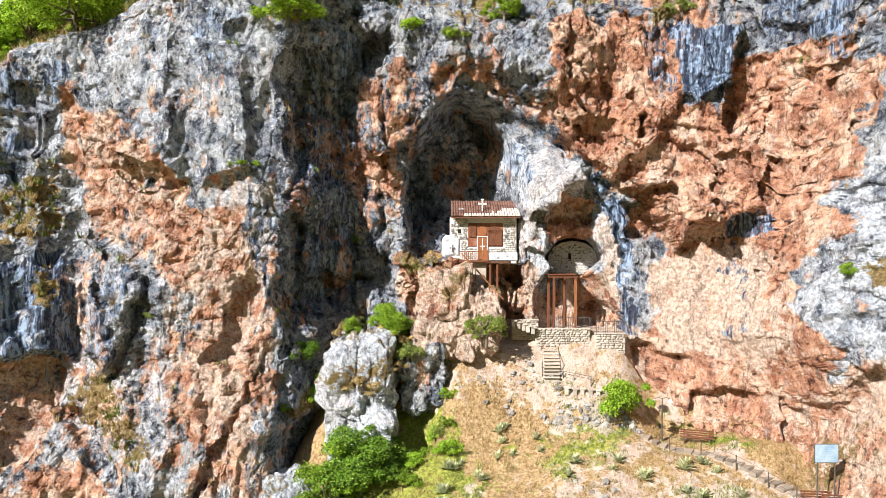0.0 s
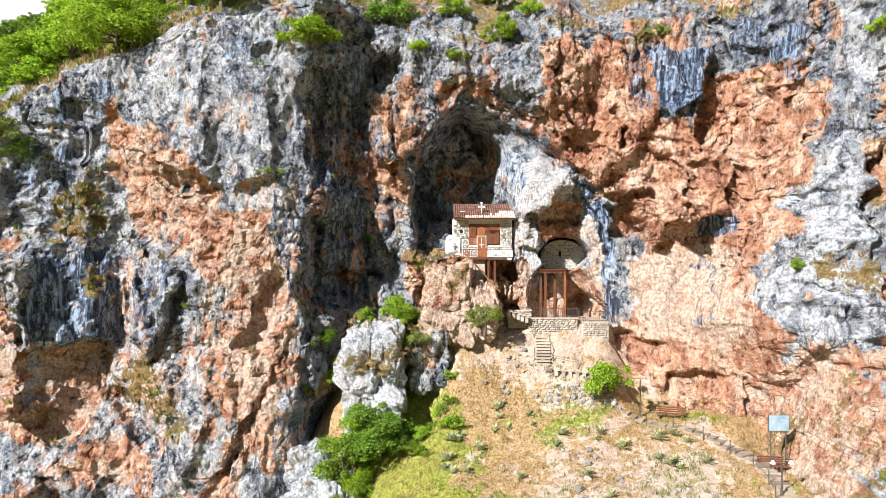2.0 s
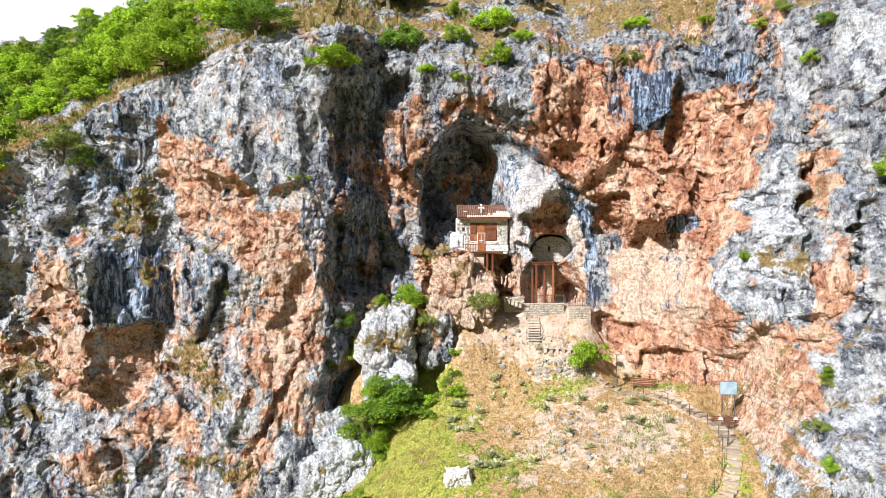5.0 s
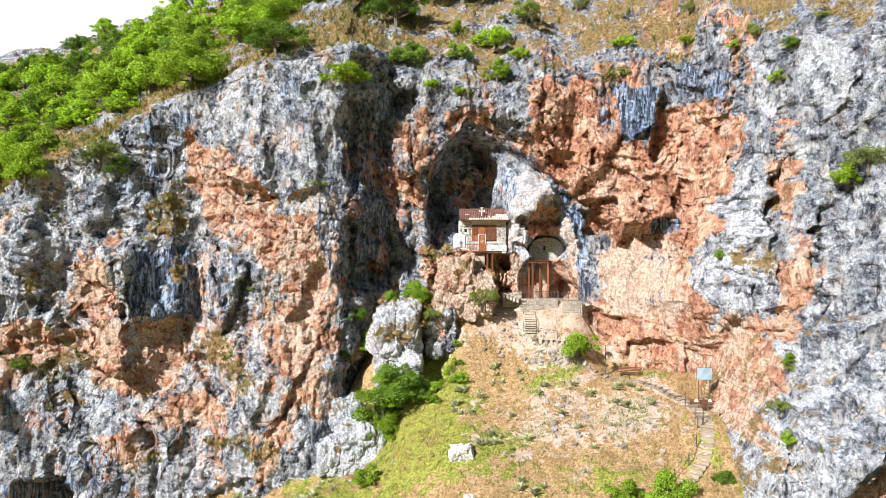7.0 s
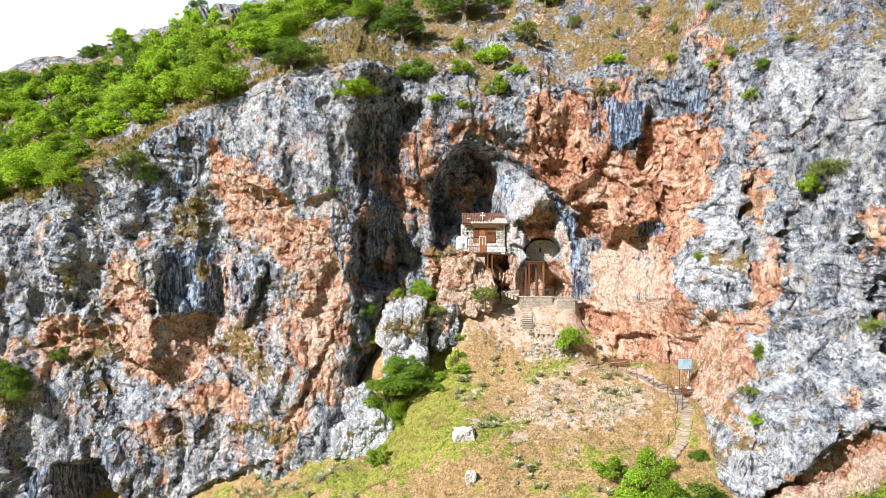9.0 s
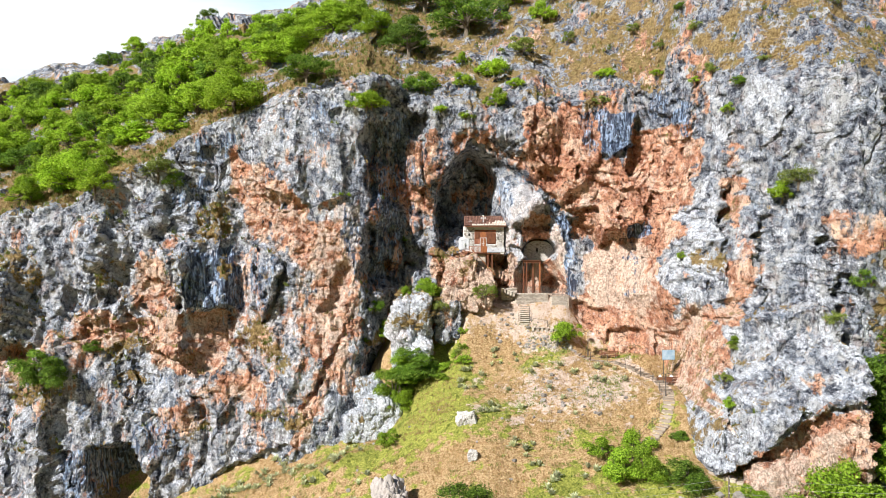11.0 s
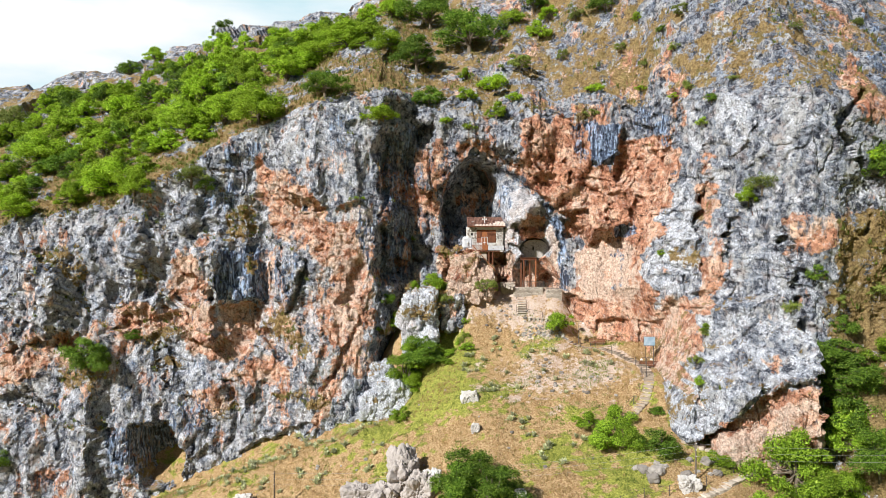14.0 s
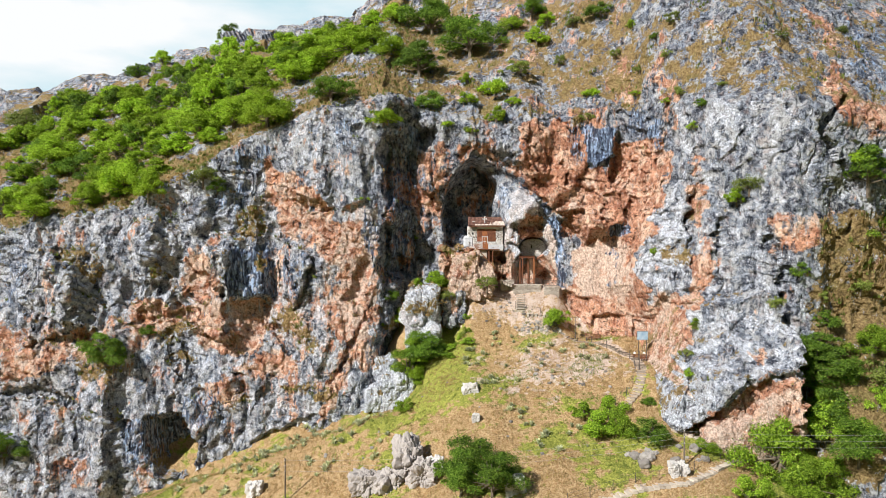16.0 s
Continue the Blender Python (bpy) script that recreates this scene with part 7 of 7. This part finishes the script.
plant("fresh", on_face(-13.4, 11.1), 0.44)
plant("olive", on_face(-15.1, 11.0), 0.38)
plant("fresh", on_face(0.7, 20.8), 0.91)
plant("olive", on_face(-2.3, 21.4), 0.78)
plant("olive", on_face(24.5, 17.8), 0.62)
plant("fresh", on_face(25.8, 23.2), 0.61)
plant("dark", on_face(28.6, 21.7), 0.69)
plant("olive", on_face(28.2, 19.0), 0.75)
plant("fresh", on_face(23.4, 25.5), 0.79)
plant("olive", on_face(26.7, 24.3), 0.97)
plant("dark", on_face(-7.2, 5.4), 0.81)
plant("dark", on_face(-43.6, -7.4), 1.11)
plant("olive", on_face(-21.0, 0.2), 0.50)
plant("olive", on_face(26.1, -4.8), 0.94)
plant("olive", on_face(24.4, -7.4), 1.05)
plant("dark", on_ground(20.4, 33.1), 0.71)
plant("fresh", on_ground(15.6, 31.4), 1.95)
plant("fresh", on_ground(12.9, 31.7), 1.65)
plant("straw", on_face(15.9, 22.0), 0.79)
plant("straw", on_face(-40.0, 13.5), 1.67)
plant("straw", (-5.1, 50.6, -5.1), 0.83)
plant("straw", (-0.8, 53.0, 4.2), 0.74)
plant("straw", (-3.1, 51.5, -3.5), 0.72)
plant("straw", on_face(-24.5, -6.3), 0.77)
plant("dark", on_face(40.1, -4.0), 1.37)
plant("olive", on_face(44.2, -0.4), 1.58)
plant("fresh", on_face(49.3, -5.1), 2.48)
plant("dark", on_face(39.4, -9.0), 2.48)
plant("fresh", on_face(44.0, -12.9), 3.00)
plant("dark", on_face(38.8, -13.1), 2.56)
plant("fresh", on_face(36.6, -14.9), 1.48)
plant("olive", on_face(50.0, 3.2), 2.00)
plant("dark", on_face(36.8, -6.5), 1.76)
plant("olive", on_face(39.6, -1.2), 1.05)
plant("dark", on_face(49.9, 9.7), 2.50)
plant("fresh", on_face(44.0, 13.9), 1.73)
plant("olive", on_face(24.1, 28.4), 1.22)
plant("olive", on_face(26.9, 23.8), 0.97)
plant("dark", on_face(28.5, 21.7), 0.93)
plant("olive", on_face(26.5, 29.5), 1.35)
plant("olive", on_face(30.2, 24.2), 0.77)
plant("fresh", on_face(28.1, 19.2), 0.78)
plant("olive", on_face(22.2, 32.1), 1.28)
plant("olive", on_face(14.6, 32.2), 1.50)
plant("olive", on_face(38.1, 30.0), 0.99)
plant("olive", on_face(49.3, 32.7), 1.13)
plant("fresh", on_face(-2.1, 21.9), 0.87)
plant("fresh", on_ground(-8.0, 50.0), 1.5)
plant("bigfresh", on_ground(-6.4, 47.9), 1.8)
plant("fresh", (-4.2, 54.0, -1.0), 1.59)
plant("olive", (-6.6, 54.0, -1.1), 1.22)
plant("olive", (-2.0, 54.5, -1.6), 1.3)
for x, y, r in ((-1.7, 49.2, 0.9), (-1.0, 50.3, 1.0), (-0.5, 51.4, 0.9), (0.4, 52.4, 0.75), (-2.3, 48.0, 1.0), (0.2, 50.8, 0.6)):
    plant("fresh", on_ground(x, y), r)
plant("fresh", (-3.3, 53.4, -1.3), 1.5)
plant("straw", (-4.2, 52.6, -1.3), 1.0)
plant("straw", (-2.0, 53.0, -1.9), 1.1)
plant("straw", (-7.2, 52.4, -1.3), 0.9)
plant("straw", (-5.7, 50.5, -4.7), 1.16)
plant("straw", (-4.6, 51.5, -3.1), 1.06)
plant("dark", on_face(-10.5, -3.0), 1.25)
plant("fresh", on_face(-9.7, -6.1), 1.40)
plant("olive", on_face(-8.7, -3.8), 1.17)
plant("olive", on_ground(-0.2, 50.8), 0.95)
plant("fresh", on_ground(0.5, 49.1), 1.05)
plant("dark", on_face(36.1, -15.0), 2.17)
plant("darktree", on_face(36.8, -11.7), 2.43)
plant("darktree", on_face(38.0, -8.6), 2.55)
plant("dark", on_ground(34.7, 30.3), 1.72)
# -- plants end

# scrub on the hillside: scattered over the slope above the western wall
def hillside_scrub():
    rnd = random.Random(5)
    wood = HILL_WOOD
    count, tries = 0, 0
    while count < 300 and tries < 6000:
        tries += 1
        x, z = rnd.uniform(-130, -8), rnd.uniform(4, 62)
        if inside(np.array([x]), np.array([z]), wood)[0] < 0:
            continue
        p = on_face(x, z)
        if noise.noise(Vector((x / 12, p[1] / 12, 3))) < -0.38:
            continue
        plant(rnd.choice(("fresh", "fresh", "tree", "fresh", "fresh", "dark")), (p[0], p[1], p[2] - 0.2), rnd.choice((1.2, 1.7, 2.1, 2.6, 3.2)) * rnd.uniform(0.85, 1.15), "hillside scrub")
        count += 1


# ---- agaves, grass, stones, poles ----
def agave_mesh(seed, leaves, r):
    rnd = random.Random(seed)
    pts = []
    for i in range(leaves):
        a, el = i * 2.399 + rnd.uniform(-0.2, 0.2), radians(rnd.uniform(12, 75))
        n = r * rnd.uniform(0.75, 1.1)
        d = Vector((math.cos(a), math.sin(a), 0))
        side = Vector((-d.y, d.x, 0)) * (0.07 * r / 0.5)
        p0 = Vector((0, 0, 0))
        p1 = d * n * 0.45 * math.cos(el) + Vector((0, 0, n * 0.45 * math.sin(el) + 0.03))
        p2 = d * n * math.cos(el) + Vector((0, 0, n * math.sin(el) * 0.85))
        pts += [p0 - side * 0.7, p1 - side, p1 + Vector((0, 0, -0.04)), p0 + Vector((0, 0, -0.02))]
        pts += [p0 + side * 0.7, p0 + Vector((0, 0, -0.02)), p1 + Vector((0, 0, -0.04)), p1 + side]
        pts += [p1 - side, p2, p2, p1 + Vector((0, 0, -0.04))]
        pts += [p1 + side, p1 + Vector((0, 0, -0.04)), p2, p2]
    arr = np.array([tuple(p) for p in pts])
    arr[10::16] += 0.002
    arr[15::16] += 0.002
    return quads_mesh("agave", arr, AGAVE)


AGAVES = [agave_mesh(i, 16 + 2 * i, 0.85) for i in range(4)]


def agave(x, y, s, rnd):
    ob = new("agave", rnd.choice(AGAVES))
    ob.matrix_basis = pose(x, y, float(ground_z(x, y)) - 0.02, 0, 0, rnd.uniform(0, 360)) @ Matrix.Diagonal((s, s, s, 1))
    tagged(ob, "grey-green agave rosette in dry grass", "agave", "agaves on the meadow")


def scatter_agaves(poly, count, seed):
    rnd, made = random.Random(seed), 0
    xs, ys = [p[0] for p in poly], [p[1] for p in poly]
    while made < count:
        x, y = rnd.uniform(min(xs), max(xs)), rnd.uniform(min(ys), max(ys))
        if inside(np.array([x]), np.array([y]), poly)[0] > 0 and track_distance(np.array([x]), np.array([y]))[0] > 1.0:
            for _ in range(rnd.choice((1, 1, 2, 3))):
                agave(x + rnd.uniform(-0.7, 0.7), y + rnd.uniform(-0.7, 0.7), rnd.uniform(0.6, 1.1), rnd)
            made += 1


# -- agaves
scatter_agaves([(-33.5, 48.4), (-23.3, 48.9), (-13.3, 49.0), (-9.1, 35.3), (-13.1, 30.5), (-25.8, 33.5), (-35.1, 37.4)], 72, 1)
scatter_agaves([(-0.6, 48.2), (4.4, 50.4), (13.4, 48.1), (12.2, 36.6), (4.8, 36.2), (0.3, 39.9)], 20, 2)
scatter_agaves([(4.7, 34.8), (12.1, 35.7), (11.2, 26.8), (5.4, 27.8)], 9, 3)
scatter_agaves([(14.2, 48.5), (17.0, 47.6), (20.1, 41.8), (15.4, 42.9)], 7, 4)
# -- agaves end


def grass_field(name, material, count, seed, label, want, high):
    """Tufts of blades over the meadow, as one object."""
    rnd = np.random.RandomState(seed)
    x, y = rnd.uniform(-45, 34, count * 4), 10 + 43 * rnd.random(count * 4)
    ok = (fbm(x / 6, y / 6, x * 0, 4, 61) + 0.5 * fbm(x / 1.4, y / 1.4, x * 0, 2, 63)) * want + 0.55 * fbm(x / 0.7, y / 0.7, x * 0, 2, 67) > 0.10
    ok &= track_distance(x, y) > 0.8
    x, y = x[ok][:count], y[ok][:count]
    z = ground_z(x, y)
    n = len(x)
    out = []
    for b in range(5):
        a, lean = rnd.uniform(0, 2 * math.pi, n), rnd.uniform(0.1, 0.6, n)
        h = high * rnd.uniform(0.5, 1.3, n)
        w = 0.014 + 0.016 * rnd.random(n)
        bx, by = x + rnd.normal(0, 0.10, n), y + rnd.normal(0, 0.10, n)
        dx, dy = np.cos(a), np.sin(a)
        tip = np.stack([bx + dx * h * lean, by + dy * h * lean, z + h], -1)
        l = np.stack([bx - dy * w, by + dx * w, z - 0.04], -1)
        r = np.stack([bx + dy * w, by - dx * w, z - 0.04], -1)
        tip2 = tip + np.stack([dy * 0.012, -dx * 0.012, 0 * h], -1)
        out.append(np.stack([l, r, tip2, tip], 1).reshape(-1, 3))
    tagged(new(name, quads_mesh(name, np.concatenate(out), material)), label, "grass", kind="stuff")


grass_field("dry_grass", LEAF_DRY, 20000, 3, "dry straw-coloured grass tufts on the slope", -1, 0.19)
grass_field("green_grass", LEAF_OLIVE, 16000, 4, "green grass and herbs on the slope", 1, 0.20)


def boulders(poly, count, seed, lo, hi, label, group, pale_amt=1.1):
    rnd, made = random.Random(seed), 0
    xs, ys = [p[0] for p in poly], [p[1] for p in poly]
    protos = []
    for i in range(4):
        ob = rock("boulder", 0, 0, -500, 1.0, 0.85, 0.7, seed + i, label, "boulder", 0.55, pale_amt, 0.34, 0, 3, group)
        ob.data.materials[0] = PALE_STONE
        protos.append(ob)
    while made < count:
        x, y = rnd.uniform(min(xs), max(xs)), rnd.uniform(min(ys), max(ys))
        if inside(np.array([x]), np.array([y]), poly)[0] > 0:
            s = lo + (hi - lo) * rnd.random() ** 2.5
            ob = rnd.choice(protos).copy()
            scene.collection.objects.link(ob)
            ob.matrix_basis = pose(x, y, float(ground_z(x, y)) + 0.15 * s, rnd.uniform(-20, 20), rnd.uniform(-20, 20), rnd.uniform(0, 360)) @ Matrix.Diagonal((s, s, s, 1))
            made += 1
    for ob in protos:
        bpy.data.objects.remove(ob)


def ledge_object(name, made):
    tagged(new(name, quads_mesh(name, made[0], made[1])), made[2], "grass", kind="stuff")


ledge_object("ledge_straw", ledge_grass("ledge_straw", LEAF_DRY, 9000, 5, "straw tussocks on the cliff ledges", 1.0))
ledge_object("ledge_herbs", ledge_grass("ledge_herbs", LEAF_OLIVE, 6000, 6, "green herbs on the cliff ledges", 1.1))

# -- boulders
boulders([(6.4, 51.2), (12.7, 51.3), (13.6, 49.7), (8.3, 50.2)], 150, 71, 0.08, 0.28, "whitish rubble stone on the bank below the steps", "bank rubble")
boulders([(2.2, 52.9), (6.6, 53.6), (14.0, 52.1), (12.7, 51.0), (6.1, 51.2), (2.2, 51.6)], 46, 76, 0.08, 0.3, "small warm-toned stone on the bare bank", "bank stones")
boulders([(7.9, 46.0), (15.7, 44.5), (19.9, 35.5), (15.5, 36.1), (8.4, 38.2)], 70, 72, 0.06, 0.34, "pale flat limestone outcrop stone in the meadow", "meadow stones")
boulders([(-28.6, 36.3), (-9.5, 49.3), (14.3, 33.5), (11.7, 20.4), (-26.6, 33.8)], 26, 73, 0.12, 0.4, "small pale stone lying in the meadow", "meadow stones")
boulders([(15.2, 26.1), (18.8, 26.5), (19.5, 22.7), (15.1, 23.3)], 10, 74, 0.3, 0.9, "grey limestone rock among shrubs by the path", "path rocks")
boulders([(21.1, 26.2), (26.3, 26.1), (21.8, 21.4), (20.0, 22.6)], 10, 75, 0.25, 0.8, "grey limestone rock among shrubs by the path", "path rocks")
rock("rock_outcrop", -9.0, 49.1, -14.6, 2.4, 2.0, 2.6, 91, "rounded grey limestone outcrop at the foot of the wall", pale_amt=0.9, ochre_amt=0.2, dry_amt=0.3)
rock("rock_outcrop", -10.8, 51.2, -13.1, 1.9, 1.8, 2.6, 92, "rounded grey limestone outcrop at the foot of the wall", pale_amt=0.9, ochre_amt=0.25, dry_amt=0.3)
rock("rock_outcrop", -11.7, 49.1, -16.1, 2.0, 1.7, 2.0, 93, "low grey limestone outcrop at the foot of the wall", pale_amt=0.9, ochre_amt=0.15, dry_amt=0.3)
rock("boulder", 0.4, 38.1, -12.4, 1.0, 0.8, 0.75, 81, "single white boulder lying in the meadow", pale_amt=1.5, ochre_amt=0.3, dry_amt=0.3, material=BLEACHED)
rock("boulder", 0.9, 33.0, -14.8, 0.5, 0.45, 0.7, 82, "small upright white stone in the meadow", pale_amt=1.5, ochre_amt=0.3, dry_amt=0.3, material=BLEACHED)
rock("rock_outcrop", -6.6, 28.9, -18.6, 1.7, 1.7, 3.2, 83, "pale pinkish limestone outcrop standing in the meadow", pale_amt=1.7, ochre_amt=0.35, dry_amt=0.3, material=WHITE_ROCK, square=0.2, rough=1.35)
rock("rock_outcrop", -10.9, 28.3, -20.6, 2.0, 1.5, 1.4, 84, "low pale limestone outcrop in the meadow", pale_amt=1.6, ochre_amt=0.3, dry_amt=0.3, material=WHITE_ROCK)
rock("rock_outcrop", -4.9, 26.3, -19.1, 1.7, 1.5, 1.7, 89, "pinkish white limestone outcrop among agaves", pale_amt=1.7, ochre_amt=0.35, dry_amt=0.3, material=WHITE_ROCK, square=0.2, rough=1.35)
rock("rock_outcrop", -8.4, 27.3, -20.1, 1.5, 1.4, 1.5, 90, "crumbling pale limestone outcrop in the meadow", pale_amt=1.7, ochre_amt=0.35, dry_amt=0.3, material=WHITE_ROCK, square=0.2, rough=1.35)
rock("boulder", -3.6, 27.2, -18.5, 0.9, 0.8, 1.2, 85, "upright white stone beside the outcrop", pale_amt=1.5, ochre_amt=0.3, dry_amt=0.3, material=BLEACHED)
rock("boulder", -24.4, 33.3, -23.1, 1.0, 0.9, 1.1, 86, "white stone low on the agave slope", pale_amt=1.5, ochre_amt=0.3, dry_amt=0.3, material=BLEACHED)
rock("boulder", 4.3, 21.3, -18.6, 1.0, 0.8, 1.3, 87, "whitish rock beside the dark shrub", pale_amt=1.5, ochre_amt=0.3, dry_amt=0.3, material=BLEACHED)
rock("boulder", 20.3, 21.8, -17.0, 0.9, 0.8, 0.9, 88, "pale rock at the bend of the path", pale_amt=1.5, ochre_amt=0.3, dry_amt=0.3, material=BLEACHED)
# -- boulders end


def utility_pole(x, y, h):
    z = float(ground_z(x, y))
    c = empty("utility_pole", x, y, z, "thin dark weathered wooden pole carrying wires", "utility pole", "wire poles")
    part("pole", rod((0, 0, -0.4), (0, 0, h), 0.10, 0.07), BARK, c)
    for s in (0.15, 0.75, 1.35):
        part("insulator", rod((0, -0.05, h - s), (0, -0.22, h - s), 0.035), WHITE_PAINT, c)
    return Vector((x, y - 0.2, z + h))


def wires(a, b, sag, seed):
    for s in (0.15, 0.75, 1.35):
        cu = bpy.data.curves.new("power_line", "CURVE")
        cu.dimensions, cu.bevel_depth = "3D", 0.007
        sp = cu.splines.new("POLY")
        sp.points.add(20)
        for i in range(21):
            t = i / 20
            p = a.lerp(b, t) + Vector((0, 0, -s - 4 * sag * t * (1 - t)))
            sp.points[i].co = (*p, 1)
        cu.materials.append(WIRE)
        tagged(new("power_line", cu), "thin pale overhead wire sagging across the meadow", "wire", "power lines")


WIRE = plain_material("pale_cable", (0.30, 0.30, 0.30), (0.42, 0.42, 0.42), 0.5)
# -- poles
pole_west = utility_pole(-20.2, 30.1, 5.0)
pole_east = utility_pole(21.2, 22.7, 3.7)
wires(pole_west, pole_east, 0.9, 1)
wires(pole_east, Vector((58, 14, -9.5)), 1.0, 2)
wires(pole_west, Vector((-48, 6, -27)), 1.0, 3)
# -- poles end

# -- wood
HILL_WOOD = [(-89, 22), (-96, 41), (-69, 45), (-41, 47), (-27, 52), (-14, 46), (-14, 36), (-26, 35), (-34, 24), (-36, 21), (-43, 19), (-45, 13), (-51, 12), (-63, 16), (-64, 13), (-64, 8), (-67, 8)]
hillside_scrub()
for src in [o for v in PROTO.values() for o in v]:
    for o in (*src.children_recursive, src):
        bpy.data.objects.remove(o)
